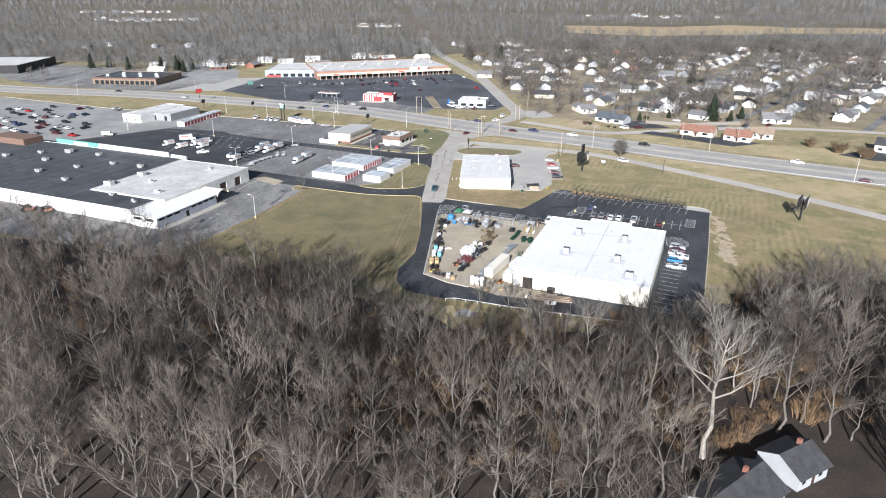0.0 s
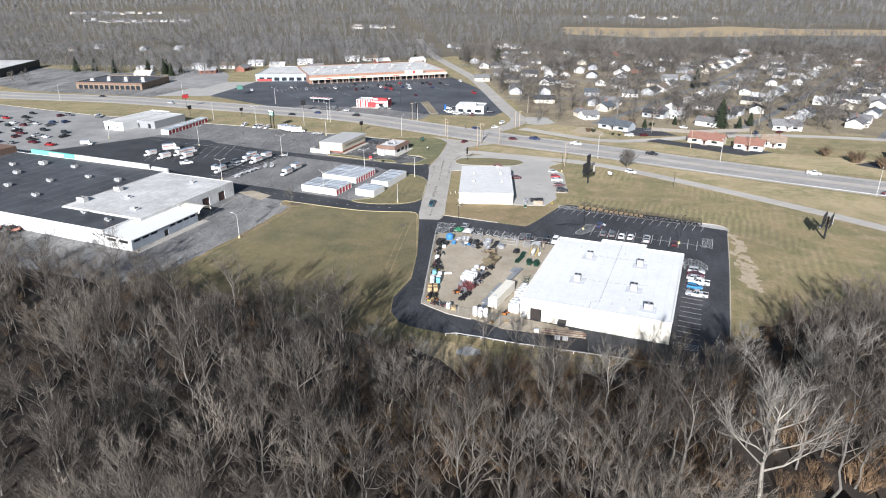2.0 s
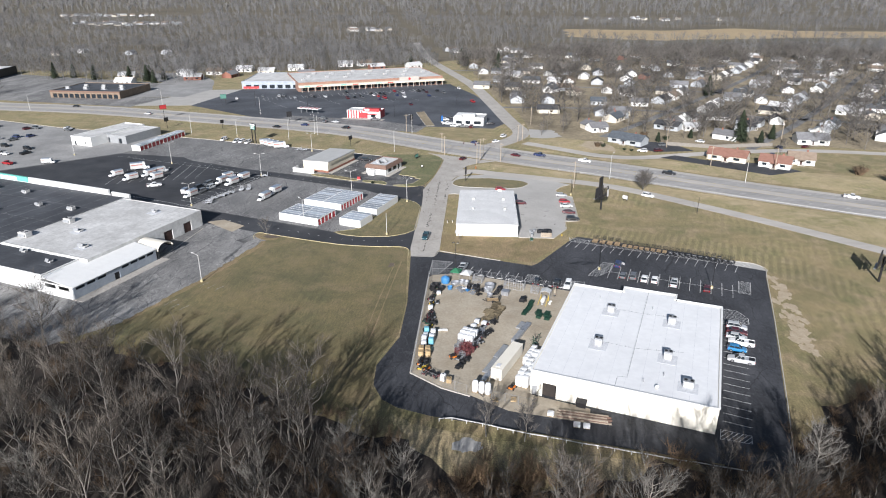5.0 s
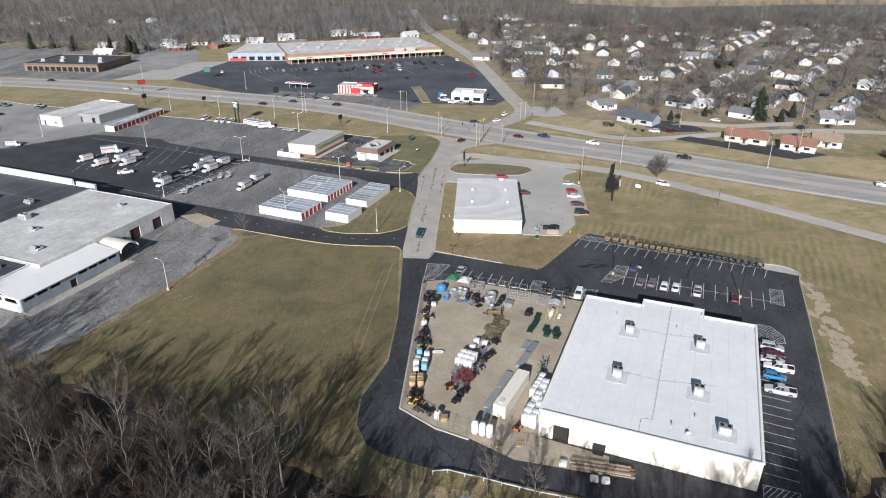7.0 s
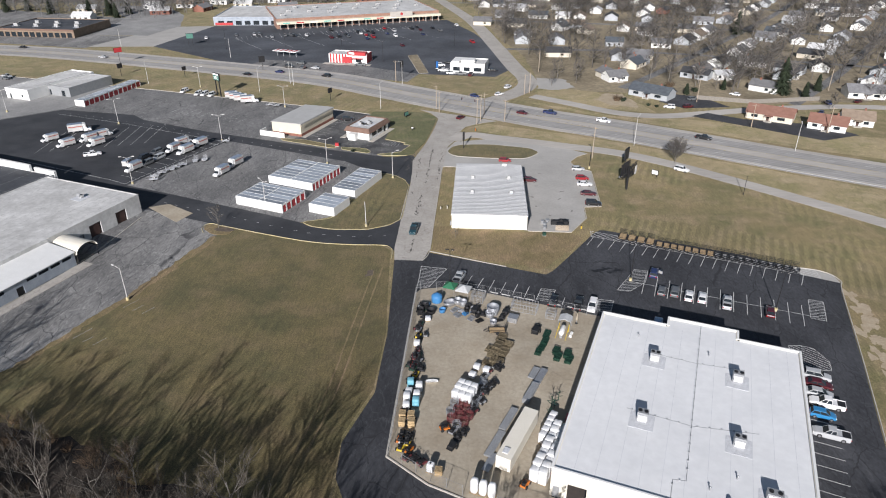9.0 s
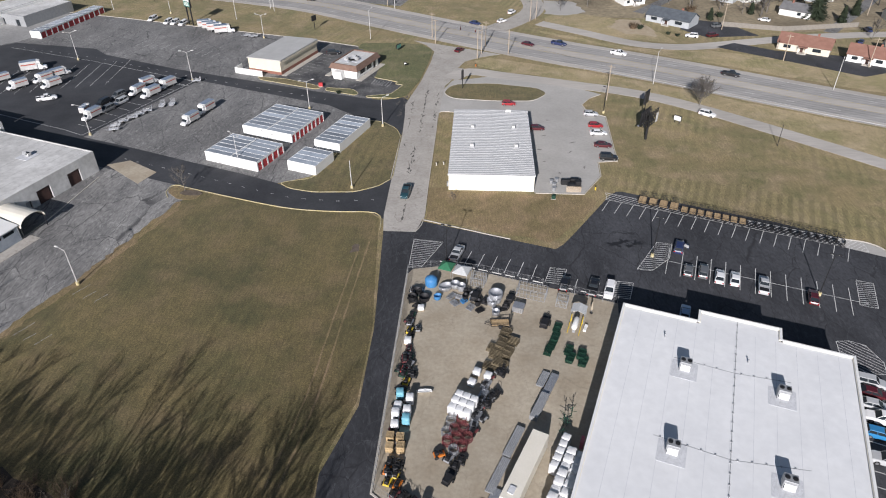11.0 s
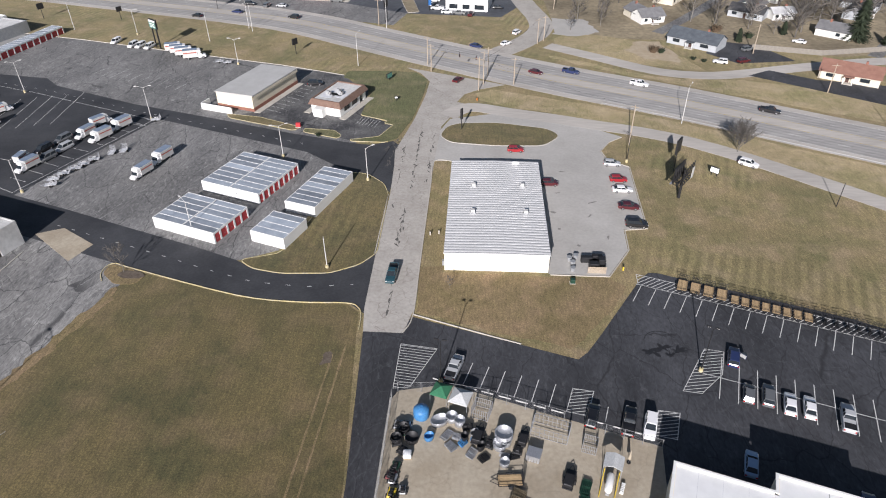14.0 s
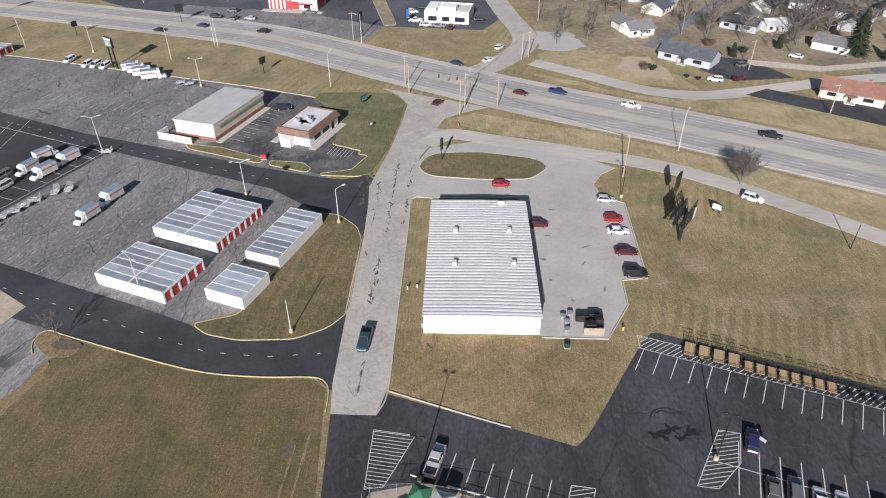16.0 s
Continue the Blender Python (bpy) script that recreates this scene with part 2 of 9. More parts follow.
M_lane = surf("dark_lane", (0.3, 0.29, 0.277), (0.39, 0.376, 0.358), scale=0.15, fine=1.5, rough=0.9, bump=0.1, grain=0.15, stretch=(0.2, 1, 1), turn=0.45)
M_patch = surf("road_patch", (0.07, 0.066, 0.062), (0.13, 0.122, 0.113), scale=1, rough=0.9)
M_seal = surf("tar_patch", (0.012, 0.012, 0.014), (0.02, 0.02, 0.022), scale=1, rough=0.6)
M_line = surf("worn_white_paint", (0.5, 0.5, 0.48), (0.72, 0.72, 0.7), scale=1.2, fine=8, rough=0.7, bump=0)
M_dull = surf("faded_paint", (0.3, 0.3, 0.29), (0.4, 0.4, 0.39), scale=1.2, fine=8, rough=0.8, bump=0)
M_yline = surf("worn_yellow_paint", (0.42, 0.31, 0.07), (0.5, 0.38, 0.1), scale=1.2, fine=8, rough=0.7, bump=0)
M_kerb = surf("kerb_concrete", (0.4, 0.37, 0.32), (0.5, 0.47, 0.42), scale=0.6, fine=5, rough=0.9)
M_ykerb = surf("yellow_kerb_paint", (0.48, 0.39, 0.16), (0.46, 0.42, 0.32), scale=0.8, fine=5, rough=0.8)
M_white = surf("white_metal", (0.74, 0.74, 0.72), (0.8, 0.8, 0.78), scale=0.5, rough=0.5, bump=0, grain=0.04)
M_cream = surf("cream_panel", (0.72, 0.68, 0.58), (0.78, 0.74, 0.65), scale=0.3, rough=0.6, bump=0.05, grain=0.04)
M_membrane = surf("white_roof_membrane", (0.69, 0.698, 0.705), (0.77, 0.775, 0.775), scale=0.12, fine=0.8, rough=0.6, bump=0.06, grain=0.05, big=0.05)
M_seam = surf("roof_seam", (0.52, 0.53, 0.55), scale=1, rough=0.7)
M_dirt_white = surf("weathered_white", (0.44, 0.435, 0.42), (0.66, 0.655, 0.64), scale=0.16, fine=1.0, rough=0.8, bump=0.1, grain=0.14, big=0.1)
M_blackroof = surf("black_roof", (0.04, 0.043, 0.05), (0.085, 0.09, 0.1), scale=0.15, fine=1, rough=0.75, bump=0.1, grain=0.2, big=0.2)
M_galv = surf("galvanised", (0.42, 0.43, 0.45), (0.55, 0.56, 0.58), scale=2, fine=12, rough=0.45, metal=0.7, bump=0.05)
M_pale = surf("translucent_panel", (0.24, 0.275, 0.325), (0.36, 0.4, 0.445), scale=0.4, rough=0.45, bump=0.02, grain=0.14, rnd=0.4)
M_red = surf("red_door", (0.4, 0.03, 0.035), (0.46, 0.045, 0.05), scale=1, rough=0.5, bump=0)
M_tan = surf("tan_roof_metal", (0.42, 0.415, 0.4), (0.5, 0.495, 0.48), scale=0.3, rough=0.55, grain=0.06)
M_stucco = surf("faded_stucco", (0.4, 0.37, 0.33), (0.5, 0.465, 0.42), scale=0.4, rough=0.9, grain=0.1)
M_arcade = surf("brown_arcade_brick", (0.17, 0.125, 0.09), (0.26, 0.195, 0.145), scale=0.5, rough=0.9, grain=0.15)
M_beige = surf("beige_stucco", (0.6, 0.54, 0.42), (0.66, 0.6, 0.48), scale=0.4, rough=0.9, grain=0.06)
M_brick = surf("red_brick", (0.2, 0.085, 0.062), (0.27, 0.125, 0.09), scale=1, fine=10, rough=0.9)
M_brown = surf("brown_shingle", (0.14, 0.085, 0.065), (0.2, 0.13, 0.1), scale=1, fine=6, rough=0.9, bump=0.3)
M_dark = surf("dark_steel", (0.018, 0.018, 0.02), (0.03, 0.03, 0.032), scale=1, rough=0.55, metal=0.3)
M_grey = surf("grey_metal", (0.3, 0.31, 0.32), (0.38, 0.39, 0.4), scale=1, rough=0.5, metal=0.3)
# near-black colour standing for the shade inside an open doorway
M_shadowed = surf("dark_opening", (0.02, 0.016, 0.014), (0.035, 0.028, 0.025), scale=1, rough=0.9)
M_door = surf("rust_brown_door", (0.05, 0.026, 0.022), (0.08, 0.04, 0.032), scale=1, rough=0.7)
M_teal = surf("teal_fascia", (0.12, 0.42, 0.36), (0.16, 0.48, 0.41), scale=0.4, rough=0.6)
M_glass = glass("window_glass")
M_bark = surf("grey_bark", (0.115, 0.105, 0.092), (0.215, 0.198, 0.177), scale=1.2, fine=6, rough=0.95, grain=0.25, rnd=0.25)
M_twig = surf("bare_twigs", (0.02, 0.0165, 0.013), (0.168, 0.145, 0.121), scale=0.12, fine=2, rough=0.95, bump=0, grain=0.3, rnd=0.55, big=0.3)
M_pale_bark = surf("pale_bark", (0.2, 0.181, 0.155), (0.36, 0.335, 0.295), scale=0.8, fine=5, rough=0.9, grain=0.2)
M_pale_twig = surf("pale_twigs", (0.13, 0.119, 0.104), (0.235, 0.218, 0.193), scale=0.6, fine=3, rough=0.95, bump=0, grain=0.2)
M_tan_scrub = surf("tan_scrub", (0.11, 0.07, 0.04), (0.3, 0.2, 0.115), scale=0.1, fine=3, rough=1, bump=0, grain=0.3)
M_scrub = surf("brown_scrub", (0.065, 0.047, 0.031), (0.185, 0.122, 0.072), scale=0.08, fine=3, rough=1, bump=0, grain=0.3)
# bare twigs with distance haze put into the colour as a neutral grey
M_farwood = surf("haze_greyed_woods", (0.078, 0.076, 0.075), (0.2, 0.197, 0.195), scale=0.03, fine=0.25, rough=1, bump=0, grain=0.3, big=0.3, sharp=0.2)
M_needle = surf("evergreen_needles", (0.013, 0.024, 0.012), (0.034, 0.046, 0.022), scale=0.6, fine=4, rough=0.9, grain=0.3)
M_tyre = surf("tyre_rubber", (0.015, 0.015, 0.015), scale=2, rough=0.9)
M_rim = surf("wheel_rim", (0.4, 0.4, 0.42), scale=2, rough=0.35, metal=0.8)
M_lens = surf("lamp_lens", (0.7, 0.7, 0.68), scale=2, rough=0.2)
M_tail = surf("tail_lens", (0.35, 0.02, 0.02), scale=2, rough=0.25)
M_wood = surf("weathered_deck_wood", (0.36, 0.25, 0.13), (0.46, 0.33, 0.19), scale=1.5, fine=8, rough=0.85, stretch=(1, 6, 1), rnd=0.15)
M_dust = surf("suburb_twigs", (0.062, 0.056, 0.05), (0.178, 0.162, 0.146), scale=0.06, fine=0.5, rough=1, bump=0, grain=0.3, big=0.3)
M_pole = surf("pole_wood", (0.3, 0.24, 0.18), (0.4, 0.34, 0.27), scale=1, fine=6, rough=0.9)


# ---- geometry helpers ----
class Geo:
    """Vertices and faces of one mesh under way."""

    def __init__(self):
        self.v, self.f, self.mi, self.cur = [], [], [], 0

    def face(self, idx):
        self.f.append(tuple(idx))
        self.mi.append(self.cur)

    def ring(self, pts):
        s = len(self.v)
        self.v += [tuple(p) for p in pts]
        return list(range(s, s + len(pts)))

    def loft(self, rings, cap0=True, cap1=True):
        ids = [self.ring(r) for r in rings]
        n = len(ids[0])
        for a, b in zip(ids, ids[1:]):
            for i in range(n):
                self.face((a[i], a[(i + 1) % n], b[(i + 1) % n], b[i]))
        if cap0:
            self.face(ids[0][::-1])
        if cap1:
            self.face(ids[-1])
        return self

    def box(self, cx, cy, z0, sx, sy, sz, b=0.0, turn=0.0):
        """A box on z0, with its upright and top edges chamfered by b, turned about its own middle by degrees."""
        hx, hy = sx / 2, sy / 2
        if b:
            o = [(hx - b, -hy), (hx, -hy + b), (hx, hy - b), (hx - b, hy), (-hx + b, hy), (-hx, hy - b), (-hx, -hy + b), (-hx + b, -hy)]
            i = [(hx - 2 * b, -hy + b), (hx - b, -hy + 2 * b), (hx - b, hy - 2 * b), (hx - 2 * b, hy - b), (-hx + 2 * b, hy - b), (-hx + b, hy - 2 * b), (-hx + b, -hy + 2 * b), (-hx + 2 * b, -hy + b)]
            rows = [(o, z0), (o, z0 + sz - b), (i, z0 + sz)]
        else:
            o = [(hx, -hy), (hx, hy), (-hx, hy), (-hx, -hy)]
            rows = [(o, z0), (o, z0 + sz)]
        c, s = math.cos(radians(turn)), math.sin(radians(turn))
        return self.loft([[(cx + x * c - y * s, cy + x * s + y * c, z) for x, y in p] for p, z in rows])

    def tube(self, p0, p1, r0, r1=None, n=8):
        p0, p1 = Vector(p0), Vector(p1)
        r1 = r0 if r1 is None else r1
        d = (p1 - p0).normalized()
        u = d.orthogonal().normalized()
        w = d.cross(u)
        k = [(math.cos(2 * math.pi * i / n), math.sin(2 * math.pi * i / n)) for i in range(n)]
        return self.loft([[p0 + (u * a + w * b) * r0 for a, b in k], [p1 + (u * a + w * b) * r1 for a, b in k]])

    def prism(self, poly, z0, z1, inset=0.0):
        """A polygon, anticlockwise, raised from z0 to z1."""
        rows = [[(x, y, z0) for x, y in poly], [(x, y, z1 - inset) for x, y in poly]]
        if inset:
            rows.append([(x, y, z1) for x, y in offset(poly, -inset)])
        return self.loft(rows)

    def quad(self, a, b, c, d):
        self.face(self.ring((a, b, c, d)))
        return self

    def slab(self, pts, z0, z1):
        """A flat sheet of any outline with a little thickness."""
        tri = bmesh.new()
        vs = [tri.verts.new((x, y, z1)) for x, y in pts]
        es = [tri.edges.new((vs[i], vs[(i + 1) % len(vs)])) for i in range(len(vs))]
        bmesh.ops.triangle_fill(tri, edges=es, use_beauty=True, normal=(0, 0, 1))
        tri.verts.index_update()
        top = self.ring([v.co[:] for v in tri.verts])
        for fc in tri.faces:
            idx = [top[v.index] for v in fc.verts]
            self.face(idx if fc.normal.z >= 0 else idx[::-1])
        tri.free()
        low = self.ring([(x, y, z0) for x, y in pts])
        n = len(pts)
        for i in range(n):
            self.face((low[i], low[(i + 1) % n], top[(i + 1) % n], top[i]))
        return self

    def mesh(self, name, mats, smooth=False):
        me = bpy.data.meshes.new(name)
        me.from_pydata(self.v, [], self.f)
        for m in mats if isinstance(mats, (list, tuple)) else [mats]:
            me.materials.append(m)
        if isinstance(mats, (list, tuple)):
            me.polygons.foreach_set("material_index", self.mi)
        if smooth:
            me.polygons.foreach_set("use_smooth", [True] * len(me.polygons))
        me.update()
        return me


def area(poly):
    return sum(a[0] * b[1] - b[0] * a[1] for a, b in zip(poly, poly[1:] + poly[:1])) / 2


def offset(poly, d, closed=True):
    """The outline moved outwards by d (for an anticlockwise one), or to the right of an open line."""
    out, n = [], len(poly)
    for i, p in enumerate(poly):
        a, b = poly[i - 1] if closed or i else None, poly[(i + 1) % n] if closed or i < n - 1 else None
        ns = []
        for q0, q1 in ((a, p), (p, b)):
            if q0 is not None and q1 is not None:
                t = Vector((q1[0] - q0[0], q1[1] - q0[1])).normalized()
                ns.append(Vector((t.y, -t.x)))
        m = sum(ns, Vector((0, 0)))
        m = m.normalized() if m.length > 1e-6 else ns[0]
        m = m * (d / max(0.35, m.dot(ns[0])))
        out.append((p[0] + m.x, p[1] + m.y))
    return out


def smooth_line(pts, closed=False, steps=4, tight=()):
    """A smooth line through points."""
    out, n = [], len(pts)
    for i in range(n if closed else n - 1):
        p = [Vector(pts[j % n] if closed else pts[min(max(j, 0), n - 1)]) for j in (i - 1, i, i + 1, i + 2)]
        for s in range(steps):
            t = s / steps
            out.append(tuple(0.5 * (2 * p[1] + (p[2] - p[0]) * t + (2 * p[0] - 5 * p[1] + 4 * p[2] - p[3]) * t * t + (3 * p[1] - p[0] - 3 * p[2] + p[3]) * t ** 3)))
    return out if closed else out + [tuple(pts[-1])]


def fillet(pts, r, steps=4):
    """A closed outline with its corners rounded by about r."""
    out, n = [], len(pts)
    for i in range(n):
        a, p, b = Vector(pts[i - 1]), Vector(pts[i]), Vector(pts[(i + 1) % n])
        d = min(r, (a - p).length * 0.45, (b - p).length * 0.45)
        q0, q1 = p + (a - p).normalized() * d, p + (b - p).normalized() * d
        for s in range(steps + 1):
            t = s / steps
            out.append(tuple(q0 * (1 - t) ** 2 + p * 2 * t * (1 - t) + q1 * t * t))
    return out


def part(name, geo, material, parent=None, label="", at=None, smooth=False):
    """ONE mesh object from a Geo or a mesh, under a thing or a part."""
    me = geo.mesh(name, material, smooth) if isinstance(geo, Geo) else geo
    ob = new(name, me)
    if parent is not None:
        ob.parent = parent
    if at is not None:
        ob.matrix_basis = at
    return tagged(ob, label)


def thing(name, label, category, group="", at=None, kind=""):
    ob = new(name)
    ob.empty_display_size = 0.5
    if at is not None:
        ob.matrix_basis = at
    return tagged(ob, label, category, group, kind)


def setting(name, geo, material, label="", category=""):
    return tagged(part(name, geo, material), label, category, kind="structure")


def kerb_line(g, pts, closed=False, w=0.2, h=0.15):
    """A kerb of real height along a line, with a chamfered top."""
    rows = [offset(pts, d, closed) for d in (-w / 2, -w / 2, -w / 2 + 0.03, w / 2 - 0.03, w / 2, w / 2)]
    zs = (0, h - 0.03, h, h, h - 0.03, 0)
    ids = [g.ring([(x, y, z) for x, y in r]) for r, z in zip(rows, zs)]
    n = len(pts)
    for a, b in zip(ids, ids[1:]):
        for i in range(n if closed else n - 1):
            g.face((a[i], a[(i + 1) % n], b[(i + 1) % n], b[i]))
    return g


def stripe(g, a, b, w, z):
    a, b = Vector(a), Vector(b)
    t = (b - a).normalized() * (w / 2)
    p = Vector((-t.y, t.x))
    g.quad(*[(q.x, q.y, z) for q in (a - p, b - p, b + p, a + p)])


def dashes(g, pts, w, z, on, off):
    s = 0
    for a, b in zip(pts, pts[1:]):
        a, b = Vector(a), Vector(b)
        d = (b - a).length
        while s < d:
            stripe(g, a.lerp(b, s / d), a.lerp(b, min(1, (s + on) / d)), w, z)
            s += on + off
        s = s - d if off else 0


def hatch(g, poly, angle, gap, w, z):
    """Parallel stripes inside a convex outline."""
    c, s_ = math.cos(radians(angle)), math.sin(radians(angle))
    rot = [(x * c + y * s_, -x * s_ + y * c) for x, y in poly]
    v = min(p[1] for p in rot) + gap * 0.6
    while v < max(p[1] for p in rot) - gap * 0.2:
        xs = sorted(a[0] + (b[0] - a[0]) * (v - a[1]) / (b[1] - a[1]) for a, b in zip(rot, rot[1:] + rot[:1]) if (a[1] > v) != (b[1] > v))
        if len(xs) > 1 and xs[-1] - xs[0] > 0.3:
            stripe(g, (xs[0] * c - v * s_, xs[0] * s_ + v * c), (xs[-1] * c - v * s_, xs[-1] * s_ + v * c), w, z)
        v += gap
    for a, b in zip(poly, poly[1:] + poly[:1]):
        stripe(g, a, b, w, z)


def ribbon(pts, d0, d1):
    """The outline of a band beside a line, from d0 to d1 to its right."""
    return offset(pts, d0, False) + offset(pts, d1, False)[::-1]


def ground_at(origin, turn):
    """A frame on the ground: local metres to world."""
    m = pose(*origin, 0, 0, turn)
    return lambda u, v: tuple((m @ Vector((u, v, 0))).xy)

M_greylot = surf("grey_lot", (0.23, 0.228, 0.222), (0.33, 0.325, 0.315), scale=0.1, fine=1, rough=0.9, bump=0.1, grain=0.15, big=0.15)
M_bluelot = surf("blue_grey_asphalt", (0.048, 0.053, 0.064), (0.09, 0.096, 0.108), scale=0.06, fine=0.8, rough=0.85, bump=0.1, grain=0.25, big=0.25)

M_cafe = weathered("patched_asphalt", (0.04, 0.041, 0.045), (0.13, 0.129, 0.127), (0.26, 0.255, 0.25), (0.03, 0.03, 0.032), scale=0.12, fine=2.0, rough=0.9, bump=0.15, grain=0.3, sharp=0.12)

M_garden = surf("garden_ground", (0.15, 0.122, 0.08), (0.32, 0.265, 0.175), scale=0.05, fine=0.6, rough=1, bump=0, grain=0.3, big=0.2)


# ---- ground, roads, lots ----
setting("ground", Geo().slab([(-4500, -1500), (4500, -1500), (4500, 4800), (-4500, 4800)], -0.5, 0.0), M_grass, "mown dormant tan and olive winter grass", "ground")
field = [(-14.8, -13.2), (-17, -11.2), (-26.7, -11.3), (-38.2, -9.9), (-60, -3.2), (-61.8, -9), (-70, -38.5), (-80, -63.6), (-88, -72), (-90, -90), (-30, -100), (-14, -95), (-14.6, -78), (-11.2, -66), (-11.2, -49)]
setting("field_lawn", Geo().slab(field, -0.1, 0.012), M_field, "large mown field of olive brown grass", "grass")
woods_edge = [(-700, -10), (-300, -38), (-140, -64), (-90, -72), (-55, -83), (-30, -93), (-10, -104), (4, -109), (20, -112), (45, -108), (60, -104), (70, -97), (88, -84), (110, -80), (150, -74), (300, -50), (700, 0)]


def ragged(pts, amp, step, seed):
    rng, out = random.Random(seed), []
    for a, b in zip(pts, pts[1:]):
        k = max(1, int((Vector(b) - Vector(a)).length / step))
        for i in range(k):
            p = Vector(a).lerp(Vector(b), i / k)
            out.append((p.x + rng.uniform(-amp, amp), p.y + rng.uniform(-amp, amp)))
    return out + [pts[-1]]


setting("woodland_floor", Geo().slab([(-700, -900), (700, -900)] + ragged(woods_edge, 2.2, 3.0, 5)[::-1], -0.1, 0.016), M_litter, "brown leaf litter under the bare woods, darkened for the tree shade", "ground")
setting("bare_bank", Geo().slab(ragged([(-9, -97), (1, -101), (12, -103.5), (26, -107), (40, -108), (36, -112), (20, -116), (4, -113), (-4, -106), (-9, -97)], 0.8, 2.5, 8), -0.1, 0.02), M_dry, "dry pale grass bank beside the pavement", "ground")
wr, g = random.Random(19), Geo()
for n in range(70):
    f = wr.random()
    x, y, r0 = 91.0 - 8.5 * f + wr.gauss(0, 1.1), -27 - 42 * f, wr.uniform(0.4, 1.6)
    g.slab([(x + r0 * wr.uniform(0.5, 1.25) * math.cos(k) * 0.9, y + r0 * wr.uniform(0.5, 1.25) * math.sin(k) * 1.5) for k in [j * 0.4488 for j in range(14)]], -0.1, 0.0142 + n * 0.00006)
setting("worn_strip", g, M_soil, "bare pale soil patches in the grass", "ground")
setting("gravel_patch", Geo().slab(ragged([(6.2 + 2.8 * math.cos(a * 0.4488), -105.2 + 2.0 * math.sin(a * 0.4488)) for a in range(15)], 0.5, 0.8, 31), -0.1, 0.024), M_slab, "pale gravel spill on the bank", "ground")
for n, line in enumerate(([(-15.6, -22), (-16.8, -48), (-17.6, -66), (-19.5, -82)], [(-17.4, -24), (-18.6, -48), (-19.4, -66), (-21.4, -82)])):
    setting("tyre_track", Geo().slab(ragged(ribbon(smooth_line(line), -0.16, 0.16), 0.04, 1.0, 33 + n), -0.1, 0.0165), M_brownlawn, "faint dry wheel track through the field", "ground")

worn = [(-330, 195), (-230, 157), (-140, 134), (-100, 122), (-60, 110.5), (-37, 102), (-33, 94), (-21, 69), (-26, 55), (-27, 38.6), (-30, 21), (-34, 5), (-41, 1.4), (-60, -2.8), (-62, -10), (-70, -38.5), (-80, -63.6), (-92, -76), (-140, -62), (-330, -20)]
setting("pavement", Geo().slab(worn, -0.1, 0.02), M_worn, "old cracked grey asphalt lot", "pavement")
setting("pavement_east", Geo().slab([(-82, 9), (-64, -4), (-63, -12), (-70.5, -38.5), (-80, -63), (-92, -75), (-140, -61), (-136, -41), (-99, -53), (-88, -20), (-86, 5)], -0.1, 0.024), M_old, "weathered dark asphalt beside the large hall", "pavement")
setting("pavement_west", Geo().slab([(-330, 194), (-230, 156), (-165, 139), (-152, 141), (-166, 103), (-215, 60), (-330, 70)], -0.1, 0.024), M_greylot, "pale grey parking lot", "pavement")
setting("cafe_lot", Geo().slab([(-62, 71), (-57, 73), (-51, 96), (-48, 106.3), (-37.5, 101.5), (-33.6, 96), (-28, 90), (-27, 72), (-20, 67.5), (-17.8, 65.5), (-20.5, 58), (-28, 55.5), (-31, 57), (-42, 62), (-44, 64)], -0.1, 0.026), M_cafe, "dark patched asphalt between the two restaurants", "pavement")
fresh = [(-215, 58), (-166, 101.5), (-133, 96), (-126.6, 90), (-95.7, 76.7), (-69.3, 67.9), (-44.9, 59.2), (-27.5, 54), (-22, 53), (-16.4, 55.5), (-13.6, 52), (-14, 40), (-14.2, 29), (-16.5, 33.5), (-20.5, 37), (-25.7, 38.6), (-38, 48.4), (-61, 57.5), (-84, 66.5), (-101, 24), (-85, 18.3), (-68.3, 11.8), (-51.7, 5.6), (-41.5, 1.3), (-38.2, -0.8), (-31.8, -2.4), (-22.2, -1.9), (-16.8, 1.1), (-13.9, 5), (-13.6, -3), (-13.8, -13.5), (-16.7, -10.9), (-26.7, -11), (-38.2, -9.6), (-60, -2.9), (-65.6, -0.7), (-76, 3), (-87, 7), (-120, 18), (-160, 30)]
setting("asphalt_drive", Geo().slab(fresh, -0.1, 0.03), M_fresh, "fresh black asphalt drive and parking area", "pavement")
road = [(-13.2, -18.2), (-13.9, -12), (-14.1, 4.1), (-14, 29), (-14.6, 42), (-15.3, 50), (-13.6, 60), (-12.1, 69), (-10.2, 86.2), (-9.6, 98), (-13, 105), (-18, 110), (14, 96), (6, 92), (1.5, 88), (-0.5, 82), (3.7, 80), (-1, 74.1), (-4.2, 65), (-4.7, 50), (-5, 33), (-5, 1.3), (-4.9, -11.9), (-6.2, -18.3)]
setting("road", Geo().slab(road, -0.1, 0.036), M_conc, "worn pale concrete access road", "road")
frontage = smooth_line([(-3, 72), (3.5, 78.3), (15, 75), (34, 69), (62, 57.8), (95, 30.5), (127, 0), (150, -25), (200, -84), (290, -190)], steps=5)
setting("frontage_road", Geo().slab(ribbon(frontage, -3.0, 3.0), -0.1, 0.042), M_hwy, "narrow grey frontage road", "road")
sblot = [(-5, 45), (19, 45.5), (20.2, 44), (20.1, -0.3), (31.6, -0.6), (36.7, 8.3), (37.1, 15.8), (42, 16.6), (43, 43.7), (38.2, 47), (37.2, 52), (40, 57), (44, 60.5), (33, 68.5), (10, 74), (-2, 70), (-5.2, 60)]
